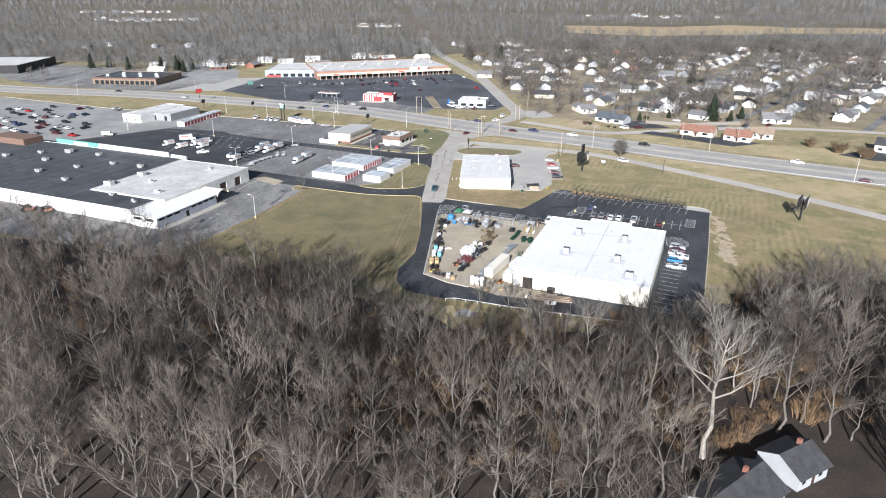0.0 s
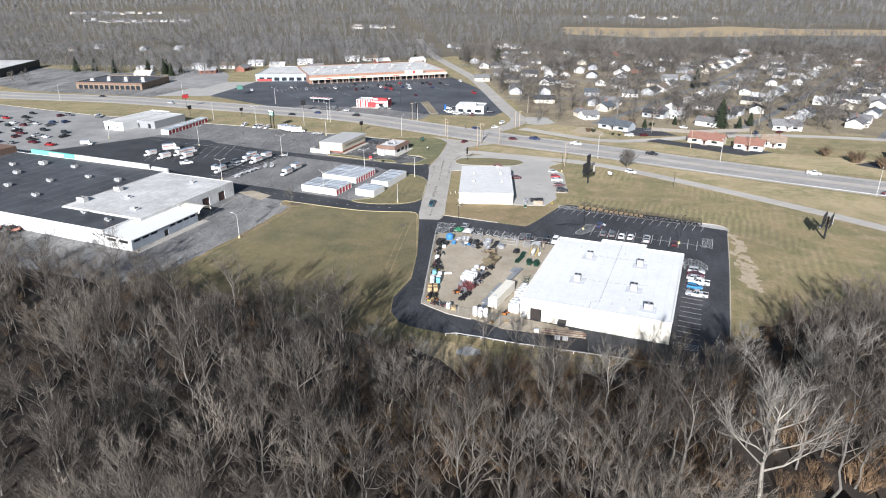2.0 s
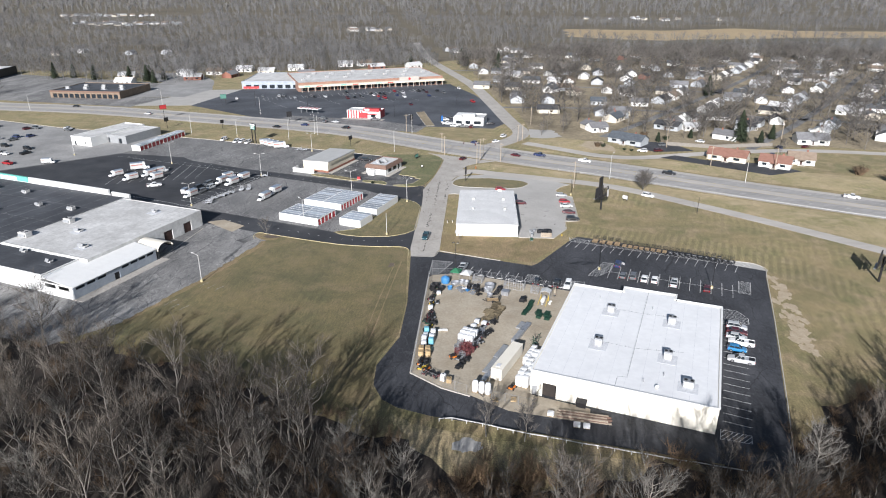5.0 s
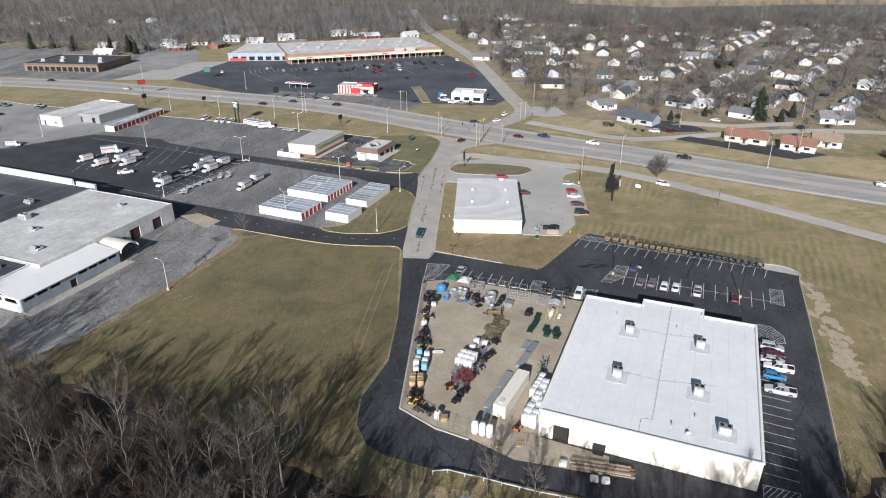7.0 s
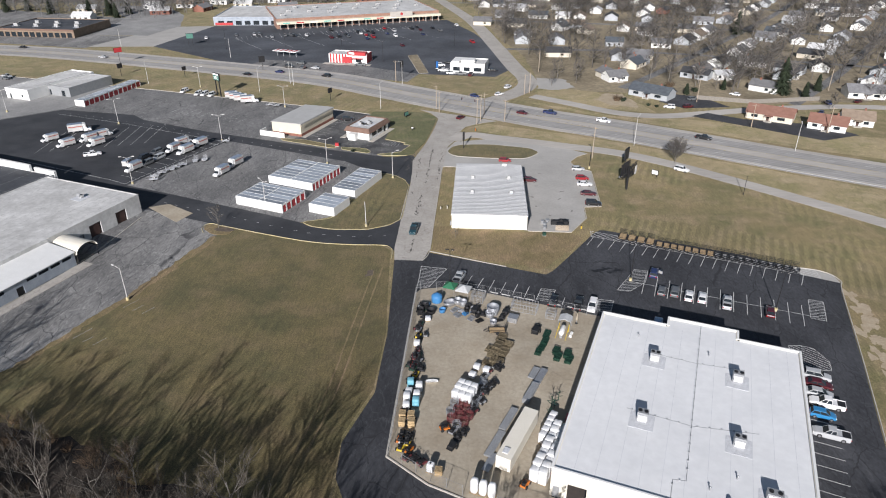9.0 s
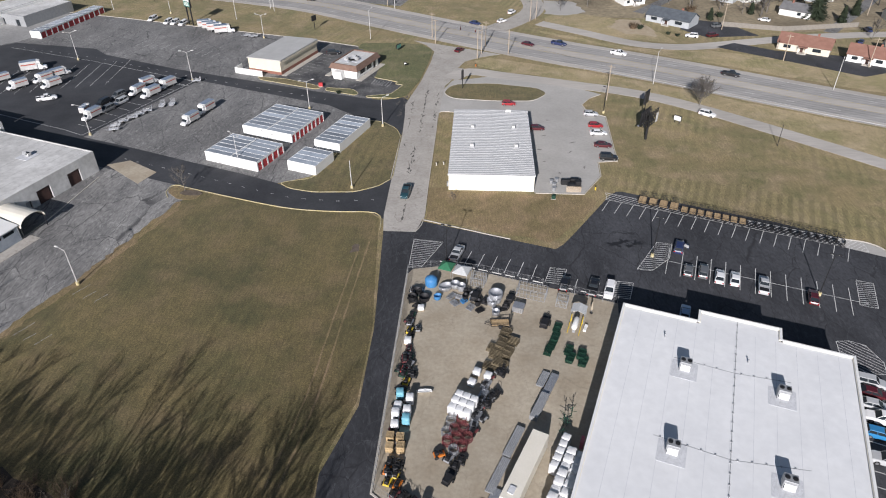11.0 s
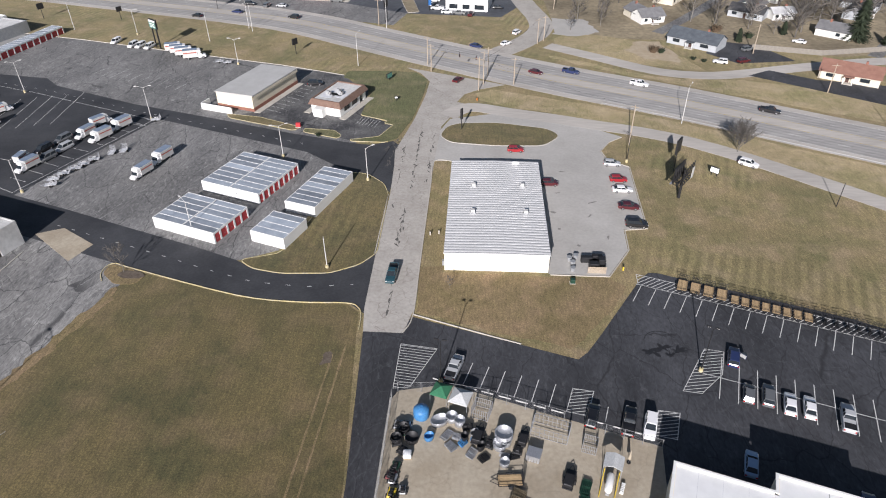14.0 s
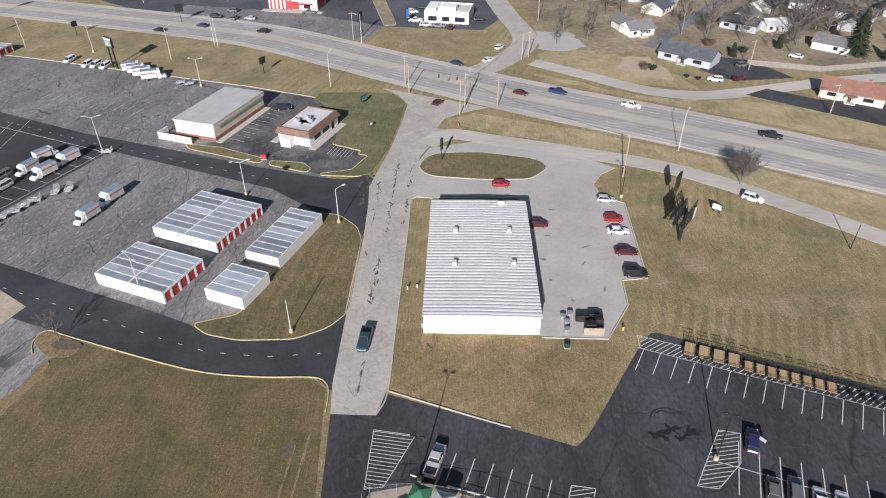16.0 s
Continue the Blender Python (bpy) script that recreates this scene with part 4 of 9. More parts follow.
setting("ghost_marking", g, M_dull, "faded grey stall lines on the old lot", "road marking")


# ---- buildings ----
def wall_run(g, a, b, h, t=0.3, ops=(), z0=0.0):
    """One connected upright wall from a to b with openings (from, to, sill, head) along it."""
    a, b = Vector(a), Vector(b)
    d = (b - a).length
    e = (b - a) / d
    p = Vector((-e.y, e.x)) * (t / 2)
    ops = [(max(0, o[0]), min(d, o[1]), o[2], min(h, o[3])) for o in ops]
    S = sorted({0.0, d} | {q for o in ops for q in o[:2]})
    Z = sorted({0.0, h} | {q for o in ops for q in o[2:]})

    def solid(i, k):
        if not (0 <= i < len(S) - 1 and 0 <= k < len(Z) - 1):
            return False
        s, z = (S[i] + S[i + 1]) / 2, (Z[k] + Z[k + 1]) / 2
        return not any(o[0] < s < o[1] and o[2] < z < o[3] for o in ops)
    ids = {}

    def at(i, k, f):
        if (i, k, f) not in ids:
            q = a + e * S[i] + p * f
            ids[i, k, f] = g.ring([(q.x, q.y, z0 + Z[k])])[0]
        return ids[i, k, f]
    for i in range(len(S) - 1):
        for k in range(len(Z) - 1):
            if not solid(i, k):
                continue
            g.face((at(i, k, -1), at(i + 1, k, -1), at(i + 1, k + 1, -1), at(i, k + 1, -1)))
            g.face((at(i + 1, k, 1), at(i, k, 1), at(i, k + 1, 1), at(i + 1, k + 1, 1)))
            for di, dk, c0, c1 in ((-1, 0, (i, k), (i, k + 1)), (1, 0, (i + 1, k + 1), (i + 1, k)), (0, 1, (i, k + 1), (i + 1, k + 1)), (0, -1, (i + 1, k), (i, k))):
                if not solid(i + di, k + dk):
                    g.face((at(*c0, 1), at(*c0, -1), at(*c1, -1), at(*c1, 1)))
    return g


def shell(owner, outline, h, material, ops=None, t=0.3, name="wall"):
    """One wall part for each side of an outline, anticlockwise."""
    n = len(outline)
    for i in range(n):
        a, b = Vector(outline[i]), Vector(outline[(i + 1) % n])
        e = (b - a).normalized()
        p = Vector((-e.y, e.x)) * (t / 2)
        part(name, wall_run(Geo(), a + p + e * (t if i % 2 else 0), b + p - e * (0 if not i % 2 else t), h, t, (ops or {}).get(i, ())), material, owner)


def roof_unit(at, size=(1.9, 1.5, 1.35), group="rooftop units", skin=None, pad=None):
    """A packaged rooftop air unit with its curb, fan rings and pale roof pad."""
    u = thing("rooftop_unit", "grey metal rooftop air conditioning unit on a curb", "air conditioner", group, at)
    sx, sy, sz = size
    part("pad", Geo().slab(fillet([(-1.9, -2.2), (1.9, -2.2), (1.9, 1.6), (-1.9, 1.6)], 0.1, 1), 0.0, 0.03), pad or M_seam, u)
    part("curb", Geo().box(0, 0, 0.03, sx * 0.9, sy * 0.9, 0.3), M_grey, u)
    part("cabinet", Geo().box(0, 0, 0.33, sx, sy, sz, 0.05), skin or M_tan, u)
    for k in (-0.27, 0.27):
        g = Geo().tube((sx * k, 0, sz + 0.33), (sx * k, 0, sz + 0.43), sy * 0.23, n=12)
        part("fan_ring", g, M_dark, u)
    part("hood", Geo().loft([[(-sx * 0.4, -sy / 2, 0.6), (sx * 0.4, -sy / 2, 0.6), (sx * 0.4, -sy / 2 - 0.5, 0.65), (-sx * 0.4, -sy / 2 - 0.5, 0.65)], [(-sx * 0.4, -sy / 2, 1.4), (sx * 0.4, -sy / 2, 1.4), (sx * 0.4, -sy / 2 - 0.05, 1.4), (-sx * 0.4, -sy / 2 - 0.05, 1.4)]]), M_grey, u)
    return u


# the farm store
STORE = pose(32.3, -47.1, 0, 0, 0, -18.6)
store = thing("store_building", "large cream metal store with a flat white membrane roof", "building", at=STORE)
so = [(0, 0), (0, -43.5), (35.3, -43.5), (35.3, 0), (24.8, 0), (24.8, 2.8), (12.2, 2.8), (12.2, 0)]
shell(store, so, 5.7, M_cream, {1: [(2.2, 5.0, 0, 3.2)], 0: [(20, 23, 0, 3)], 5: [(3, 9.6, 0, 2.6)]})
part("roof", Geo().slab(offset(so, -0.3), 5.2, 5.5), M_membrane, store, "flat white membrane roof")
g = Geo()
cop = offset(so, -0.02)
kerb_line(g, cop, True, 0.4, 0.1)
cg = part("coping", g, M_white, store)
cg.location.z = 5.7
# dark panel fills the store's doorway, painting the unlit interior
part("roller_door", Geo().box(3.6, -43.0, 0.05, 2.8, 0.1, 3.15), M_shadowed, store, "dark panel painted as the shade inside the door opening")
part("glazing", Geo().box(18.5, 2.45, 0.05, 6.5, 0.08, 2.5), M_glass, store)
part("side_door", Geo().box(0.9, -43.53, 0.05, 1.0, 0.06, 2.1, 0.02), M_grey, store)
g = Geo()
for a, b in (((18.2, 2.2), (18.2, -38.8)), ((18.2, -38.8), (16.4, -39.2)), ((16.4, -39.2), (16.4, -42.8)), ((9.3, -10), (18.2, -10.2)), ((18.2, -10.2), (26.0, -9.2)), ((8.2, -26.5), (18.2, -27)), ((18.2, -27), (28, -25))):
    a, b = Vector(a), Vector(b)
    stripe(g, a, b, 0.1, 5.506)
    for i in range(int((b - a).length / 1.8)):
        c = a.lerp(b, (i + 0.5) * 1.8 / (b - a).length)
        g.box(c.x, c.y, 5.5, 0.22, 0.22, 0.1)
part("roof_pipe_run", g, M_grey, store, "thin gas pipe on blocks across the roof")
g = Geo()
for i in range(1, 12):
    stripe(g, (i * 3.0, -0.5), (i * 3.0, -43), 0.05, 5.504)
part("roof_seam", g, M_seam, store)
for x, y in ((38.9, -62.0), (51.7, -67.0), (33.5, -77.5), (46.9, -82.3)):
    roof_unit(pose(x, y, 5.5, 0, 0, -18.6), (1.7, 1.4, 1.5), skin=M_grey)
roof_unit(pose(48.2, -92.5, 5.5, 0, 0, -18.6), (2.1, 1.4, 1.2), skin=M_grey)
dish = thing("satellite_dish", "small white satellite dish on the store roof", "satellite dish", at=pose(42.0, -93.4, 5.5, 0, 0, 0) @ Matrix.Scale(0.5, 4))
g = Geo()
g.loft([[(r * math.cos(k), -0.3 + 0.35 * r * r, 0.9 + r * math.sin(k)) for k in [j * 0.5236 for j in range(12)]] for r in (0.05, 0.4, 0.75)], False, False)
part("reflector", g, M_white, dish)
part("mast", Geo().tube((0, 0, 0), (0, -0.25, 0.95), 0.05), M_grey, dish)
part("foot", Geo().box(0, 0, 0, 1.1, 1.1, 0.08, 0.02), M_kerb, dish)
for x, y in ((40.0, -91.2), (44.5, -89.0), (37.5, -55.0), (49.0, -60.2)):
    v = thing("vent_pipe", "short pale roof vent pipe", "vent", "roof vents", at=pose(x, y, 5.5))
    part("pipe", Geo().tube((0, 0, 0), (0, 0, 0.6), 0.1), M_grey, v)
    part("cap", Geo().tube((0, 0, 0.6), (0, 0, 0.7), 0.17, 0.08), M_grey, v)

# the small building with the ribbed roof
M_grey_roof = surf("grey_ribbed_metal", (0.33, 0.335, 0.34), (0.38, 0.385, 0.39), scale=0.3, rough=0.6, bump=0)
M_rib = surf("pale_ribbed_metal", (0.6, 0.6, 0.595), (0.68, 0.68, 0.675), scale=0.25, fine=3, rough=0.55, bump=0, grain=0.06)
shop = thing("shop_building", "low cream commercial building with a pale ribbed metal roof", "building", at=pose(0, 0, 0))
bo = [(0, 0), (20.04, 0), (20.04, 37.2), (0, 37.2)]
shell(shop, bo, 4.25, M_cream, {1: [(6, 9, 0.3, 2.6), (12, 15, 0.3, 2.6), (18, 20, 0, 2.4), (23, 27, 0.3, 2.6)]})
part("roof", Geo().loft([[(-0.15, y, 4.25), (10, y, 4.42), (20.2, y, 4.25), (20.2, y, 4.15), (-0.15, y, 4.15)] for y in (-0.15, 37.35)]), M_grey_roof, shop, "pale ribbed metal roof")
g = Geo()
for i in range(40):
    y = 0.42 + i * 0.932
    g.loft([[(x, y - 0.28, z), (x, y + 0.28, z), (x, y + 0.24, z + 0.03), (x, y - 0.24, z + 0.03)] for x, z in ((-0.14, 4.255), (10, 4.425), (20.19, 4.255))])
part("roof_rib", g, M_rib, shop, "pale raised metal pan")
part("gutter", Geo().box(10, -0.2, 4.1, 20.4, 0.12, 0.16, 0.02), M_white, shop)
for s0, s1 in ((6, 9), (12, 15), (23, 27)):
    part("window", Geo().box(19.85, (s0 + s1) / 2, 0.3, 0.06, s1 - s0, 2.3), M_glass, shop)
part("door", Geo().box(19.85, 19, 0.04, 0.06, 2, 2.36), M_glass, shop)
part("meter_box", Geo().box(-0.25, 1.0, 0.6, 0.4, 0.8, 1.0, 0.03), M_grey, shop)
for x, y in ((5.2, 25.2), (15.9, 25.4), (5.2, 14.2), (16.2, 14.4)):
    z = 4.26 + 0.17 * (1 - abs(x - 10) / 10)
    v = thing("roof_vent", "boxy pale roof ventilator on a curb", "vent", "shop roof vents", at=pose(x, y, z - 0.02))
    part("curb", Geo().box(0, 0, 0, 1.1, 1.1, 0.35, 0.03), M_grey, v)
    part("hood", Geo().box(0, 0, 0.35, 0.9, 0.9, 0.5, 0.08), M_dirt_white, v)
v = thing("roof_tank", "white round-topped roof hood", "vent", at=pose(14.8, 35.8, 4.3))
part("hood", Geo().tube((-0.7, 0, 0.35), (0.7, 0, 0.35), 0.4, n=12), M_white, v)
part("curb", Geo().box(0, 0, 0, 1.2, 0.7, 0.2), M_grey, v)


# storage blocks with roller doors
def storage_block(at, w, d, bays, label):
    """Low white storage block: pale see-through roof panels between white purlins, red doors on the east side."""
    s = thing("storage_block", label, "storage unit", "storage blocks", at)
    ops = [(0.25 + i * d / bays, (i + 1) * d / bays - 0.25, 0.0, 2.15) for i in range(bays)] if bays else []
    shell(s, [(0, 0), (w, 0), (w, d), (0, d)], 2.6, M_white, {1: [(a - 0.3 if a > 0.3 else a, b - 0.3, c, e) for a, b, c, e in ops]}, 0.15)
    k = max(3, round(d / 2.0))
    halves = 2 if w > 10 else 1
    for i in range(k):
        for j in range(halves):
            x0, x1 = 0.2 + j * w / halves, (j + 1) * w / halves - 0.1
            part("roof_panel", Geo().box((x0 + x1) / 2, (i + 0.5) * d / k, 2.5, x1 - x0, d / k - 0.2, 0.12), M_pale, s)
    for i in range(k + 1):
        part("purlin", Geo().box(w / 2, min(max(i * d / k, 0.15), d - 0.15), 2.45, w - 0.1, 0.2, 0.2, 0.02), M_white, s)
    if halves == 2:
        part("ridge_beam", Geo().box(w / 2, d / 2, 2.52, 0.22, d - 0.4, 0.16), M_white, s)
    for a, b, c, e in ops:
        dr = part("roller_door", Geo().box(w - 0.1, (a + b) / 2, 0.03, 0.06, b - a, 2.12), M_red, s, "red roller door")
        part("handle", Geo().box(w - 0.05, (a + b) / 2, 0.8, 0.05, 0.3, 0.06), M_grey, dr)
    return s


storage_block(pose(-57.7, 28.0, 0, 0, 0, -20.4), 15.9, 15.9, 8, "white storage block with pale roof panels and red doors")
storage_block(pose(-62.6, 12.2, 0, 0, 0, -20.4), 16.0, 11.3, 5, "white storage block with pale roof panels and red doors")
storage_block(pose(-36.2, 20.0, 0, 0, 0, -19), 7.6, 17.2, 0, "narrow white storage block with plain walls and pale roof panels")
storage_block(pose(-40.4, 8.1, 0, 0, 0, -20), 8.2, 8.4, 0, "small white storage block with plain walls and pale roof panels")
storage_block(pose(-163.9, 107.5, 0, 0, 0, -12), 4.8, 36, 12, "long white storage block with a row of red doors")

# tan hall and the small restaurant
tan = thing("tan_building", "tan commercial building with a sloped metal roof and brick base", "building", at=pose(-70.4, 76.6, 0, 0, 0, -18.5))
shell(tan, [(0, 0), (12.5, 0), (12.5, 23.2), (0, 23.2)], 4.6, M_beige, {0: [(3, 4.2, 0, 2.2)]})
part("base_course", Geo().box(12.6, 11.6, 0, 0.12, 23.3, 1.1), M_brick, tan, "red brick base")
part("base_course", Geo().box(6.25, -0.06, 0, 12.6, 0.12, 0.9), M_brick, tan)
part("roof", Geo().loft([[(-0.3, y, 4.62), (6.4, y, 4.85), (12.9, y, 5.0), (12.9, y, 4.6), (-0.3, y, 4.45)] for y in (-0.3, 23.5)]), M_tan, tan, "pale tan metal roof")
part("fascia", Geo().box(12.95, 11.6, 3.9, 0.1, 23.6, 0.6), M_beige, tan)
part("sidewalk", Geo().box(13.6, 11.6, 0, 1.9, 24, 0.16, 0.02), M_kerb, tan)
part("service_wall", wall_run(wall_run(Geo(), (-3, -3.6), (7.6, -3.6), 1.9), (-3, -3.6), (-3, 0.2), 1.9), M_white, tan, "white service yard wall")
part("door", Geo().box(3.6, 0.1, 0.03, 1.2, 0.06, 2.15), M_white, tan)
cafe = thing("cafe_building", "small white restaurant with a brown shingle mansard roof", "building", at=pose(-41.8, 73.0, 0, 0, 0, -20))
shell(cafe, [(0, 0), (9.4, 0), (9.4, 14.8), (0, 14.8)], 2.9, M_white, {1: [(2, 5.5, 0.8, 2.3), (6.5, 10, 0.8, 2.3), (11, 13, 0, 2.3)]})
mo, mi_ = [(-0.7, -0.7), (10.1, -0.7), (10.1, 15.5), (-0.7, 15.5)], [(0.1, 0.1), (9.3, 0.1), (9.3, 14.7), (0.1, 14.7)]
part("mansard", Geo().loft([[(x, y, 2.7) for x, y in mo], [(x, y, 4.3) for x, y in mi_], [(x, y, 4.3) for x, y in offset(mi_, -0.35)], [(x, y, 3.95) for x, y in offset(mi_, -0.35)]], True, False), M_brown, cafe, "brown shingle mansard")
part("roof", Geo().box(4.7, 7.4, 3.85, 8.5, 13.9, 0.1), M_dirt_white, cafe, "pale flat roof")
for a, b in ((2, 5.5), (6.5, 10), (11, 13)):
    part("window", Geo().box(9.3, (a + b) / 2 - 0.3, 0.8, 0.06, b - a, 1.5), M_glass, cafe)
part("annex", Geo().box(3.4, -1.2, 0, 3.0, 2.2, 2.4, 0.03), M_white, cafe)
part("sidewalk", Geo().box(10.6, 7.4, 0, 2.0, 17, 0.16, 0.02), M_kerb, cafe)
part("sidewalk", Geo().box(-1.2, 4, 0, 2.0, 10, 0.16, 0.02), M_kerb, cafe)
for u, v_ in ((3, 5), (5, 7.4), (6.3, 6.2)):
    q = cafe.matrix_basis @ Vector((u, v_, 3.95))
    roof_unit(pose(*q, 0, 0, -20), (1.3, 1.1, 0.7), "cafe roof units")

# the large hall
M_dirt_seam = surf("grimy_seam", (0.3, 0.3, 0.295), (0.42, 0.42, 0.41), scale=0.5, rough=0.8)
HALL = pose(-87.3, 5.3, 0, 0, 0, -19)
hall = thing("hall_building", "huge low retail hall with black and weathered white flat roofs", "building", at=HALL)
shell(hall, [(-34.8, -46), (0, -46), (0, 0), (-34.8, 0)], 5.5, M_dirt_white, {1: [(19.6, 23.2, 0, 3.4), (28.3, 32.0, 0, 3.4), (37, 40.5, 0, 3.4), (25.0, 26.4, 0, 2.2)]})
part("roof", Geo().box(-17.4, -23, 5.1, 34.3, 45.5, 0.25), M_dirt_white, hall, "weathered white flat roof")
for s0 in (21.4, 30.1, 38.7):
    part("bay_door", Geo().box(-0.25, -46 + s0, 0.03, 0.08, 3.6, 3.37), M_door, hall, "rust brown bay door")
part("door", Geo().box(-0.25, -46 + 25.7, 0.03, 0.08, 1.4, 2.17), M_grey, hall)
shell(hall, [(-190, -58), (-3.2, -58), (-3.2, -46.3), (-35.1, -46.3), (-35.1, 2), (-190, 2)], 5.2, M_white)
part("black_roof", Geo().slab([(-189.7, -57.7), (-3.5, -57.7), (-3.5, -46.6), (-35.4, -46.6), (-35.4, 1.7), (-189.7, 1.7)], 4.8, 5.1), M_blackroof, hall, "black flat roof")
part("parapet", wall_run(Geo(), (-86, 2.6), (-44, 2.2), 7.0, 0.8), M_white, hall, "tall white front parapet")
part("parapet", wall_run(Geo(), (-43.5, 3.2), (-35, 3.0), 6.0, 0.8), M_white, hall)
part("sign_band", wall_run(Geo(), (-113, 2.8), (-86.3, 2.6), 7.0, 0.8), M_teal, hall, "teal front fascia")
part("sign_plate", Geo().box(-97, 2.2, 5.4, 9, 0.1, 1.2, 0.03), M_white, hall)
part("entrance_block", Geo().box(-133, -3.0, 4.9, 23, 10, 3.0, 0.1), M_brown, hall, "raised brown entrance block")
g = Geo()
for i in range(26):
    stripe(g, (-184 + i * 5.9, -57.2), (-184 + i * 5.9, 1.4 if -184 + i * 5.9 < -36 else -47), 0.12, 5.106)
for v_ in (-12, -27, -42):
    stripe(g, (-189, v_), (-36, v_), 0.1, 5.104)
part("roof_seam", g, M_greylot, hall, "pale worn seams across the black roof")
g = Geo()
for i in range(12):
    stripe(g, (-34.2 + i * 2.9, -45.4), (-34.2 + i * 2.9, -0.6), 0.08, 5.356)
part("roof_seam", g, M_dirt_seam, hall)
g = Geo()
g.loft([[(-3.0, v, 4.9), (8.6, v, 3.7), (8.6, v, 3.55), (-3.0, v, 4.75)] for v in (-58.6, -29.2)])
part("lean_to_roof", g, M_white, hall, "white sloped metal roof")
part("lean_to_wall", wall_run(Geo(), (8.2, -58.2), (8.2, -29.6), 3.5, 0.25, [(13.2, 15.0, 0, 2.2)] + [(0.8 + i * 3.5, 3.6 + i * 3.5, 2.4, 3.2) for i in range(3)] + [(16 + i * 3.1, 18.6 + i * 3.1, 2.4, 3.2) for i in range(4)]), M_pale, hall, "grey-green metal wall")
part("lean_to_wall", wall_run(Geo(), (-2.9, -58.3), (8.2, -58.3), 3.6, 0.25, [(1, 5, 2.2, 3.3), (6, 10, 2.2, 3.3)]), M_white, hall)
part("lean_to_wall", wall_run(Geo(), (0.1, -29.5), (8.2, -29.5), 3.6, 0.25), M_white, hall)
part("lean_to_window", Geo().box(7.9, -44, 2.3, 0.06, 28, 1.0), M_glass, hall)
part("double_door", Geo().box(8.1, -44.1, 0.03, 0.06, 1.8, 2.15), M_dark, hall, "dark double door")
part("sidewalk", Geo().box(9.8, -43, 0, 3.0, 31, 0.15, 0.02), M_conc, hall)
g = Geo()
arc = [(math.cos(k) * 3.1, math.sin(k) * 1.9) for k in [j * math.pi / 10 for j in range(11)]]
g.loft([[(u, -26.0 + a, 2.8 + b) for a, b in arc] + [(u, -26.0 + a * 0.96, 2.8 + b * 0.94) for a, b in arc[::-1]] for u in (0.1, 8.8)])
part("canopy", g, M_cream, hall, "cream barrel-vaulted canopy")
for u, v_ in ((8.4, -23.1), (8.4, -28.9)):
    part("canopy_post", Geo().tube((u, v_, 0), (u, v_, 2.9), 0.09), M_dark, hall)
part("canopy_fascia", Geo().box(4.5, -22.85, 2.35, 8.6, 0.12, 0.5), M_dark, hall)
for x, y, s in ((-125.2, -8.5, (3.0, 2.0, 1.4)), (-131.3, -21.5, (3.4, 2.2, 1.5)), (-132, 4, (2.4, 1.6, 1.0)), (-117.4, -16.5, (2.6, 1.6, 0.3)), (-108.6, -29, (2.8, 1.8, 0.35)), (-102, 2.5, (1.4, 1.0, 0.5)), (-152, -16, (2.2, 1.6, 0.8)), (-158, 2, (2, 1.5, 0.7)), (-146, 8, (2, 1.5, 0.7)), (-178, 12, (2.4, 1.8, 1.0)), (-188, 24, (2, 1.5, 0.8)), (-176, 26, (3.2, 2.2, 1.2)), (-200, 18, (2.4, 1.8, 0.9)), (-160, 22, (2.2, 1.8, 0.9)), (-170, -5, (2.2, 1.6, 0.9)), (-124, -33, (1.6, 1.2, 0.4)), (-112, -40, (1.6, 1.2, 0.35))):
    roof_unit(pose(x, y, 5.1 if x < -119.5 or y < -33 else 5.35, 0, 0, -19), s, "hall roof units", M_dirt_white, M_blackroof if x < -119.5 or y < -33 else None)


def far_block(name, label, at, w, d, h, wall, roof, trim=None, front=(), parapet=0.4):
    """A flat-roofed commercial block with real window openings in its front."""
    b = thing(name, label, "building", at=at)
    shell(b, [(0, 0), (w, 0), (w, d), (0, d)], h, wall, {0: front}, 0.35)
    part("roof", Geo().box(w / 2, d / 2, h - parapet - 0.2, w - 0.6, d - 0.6, 0.2), roof, b)
    for s0, s1, z0, z1 in front:
        part("window", Geo().box((s0 + s1) / 2, 0.4, z0, s1 - s0, 0.06, z1 - z0), M_glass, b)
    if trim:
        part("fascia", Geo().box(w / 2, -0.08, h - 1.0, w + 0.3, 0.2, 1.1, 0.03), trim, b)
    return b


white2 = far_block("office_building", "white flat-roofed commercial building with a grey wing", pose(-201, 118.5, 0, 0, 0, -18), 13.5, 36, 4.6, M_white, M_dirt_white, None, [(2, 3.2, 0, 2.2), (9, 10, 1, 2.2)])
far_block("office_wing", "grey flat-roofed wing beside the white building", pose(-187.5, 125, 0, 0, 0, -18), 15, 24, 4.2, M_grey, M_dirt_white, None, [(2, 4, 0, 2.6), (10, 12, 0, 2.6)])
M_shopfront = surf("rust_brown_shopfront", (0.24, 0.135, 0.1), (0.33, 0.2, 0.15), scale=0.2, fine=3, rough=0.9, grain=0.15)
strip = far_block("shopping_strip", "long shopping strip with a white roof and shaded storefronts", pose(-129, 291, 0, 0, 0, 22.8), 114, 62, 6.5, M_shopfront, M_dirt_white, None, [(2 + i * 5.6, 6.6 + i * 5.6, 0.2, 3.0) for i in range(20)])
part("walkway_roof", Geo().box(57, -2.2, 3.4, 114, 4.2, 1.4, 0.05), M_beige, strip, "cream walkway canopy")
part("fascia", Geo().box(57, -4.4, 3.4, 113, 0.15, 1.5), M_beige, strip)
for i in range(9):
    part("sign_panel", Geo().box(6 + i * 9.1, -4.52, 3.8, 4.6, 0.08, 0.7), (M_teal, M_red, M_white)[i % 3], strip)
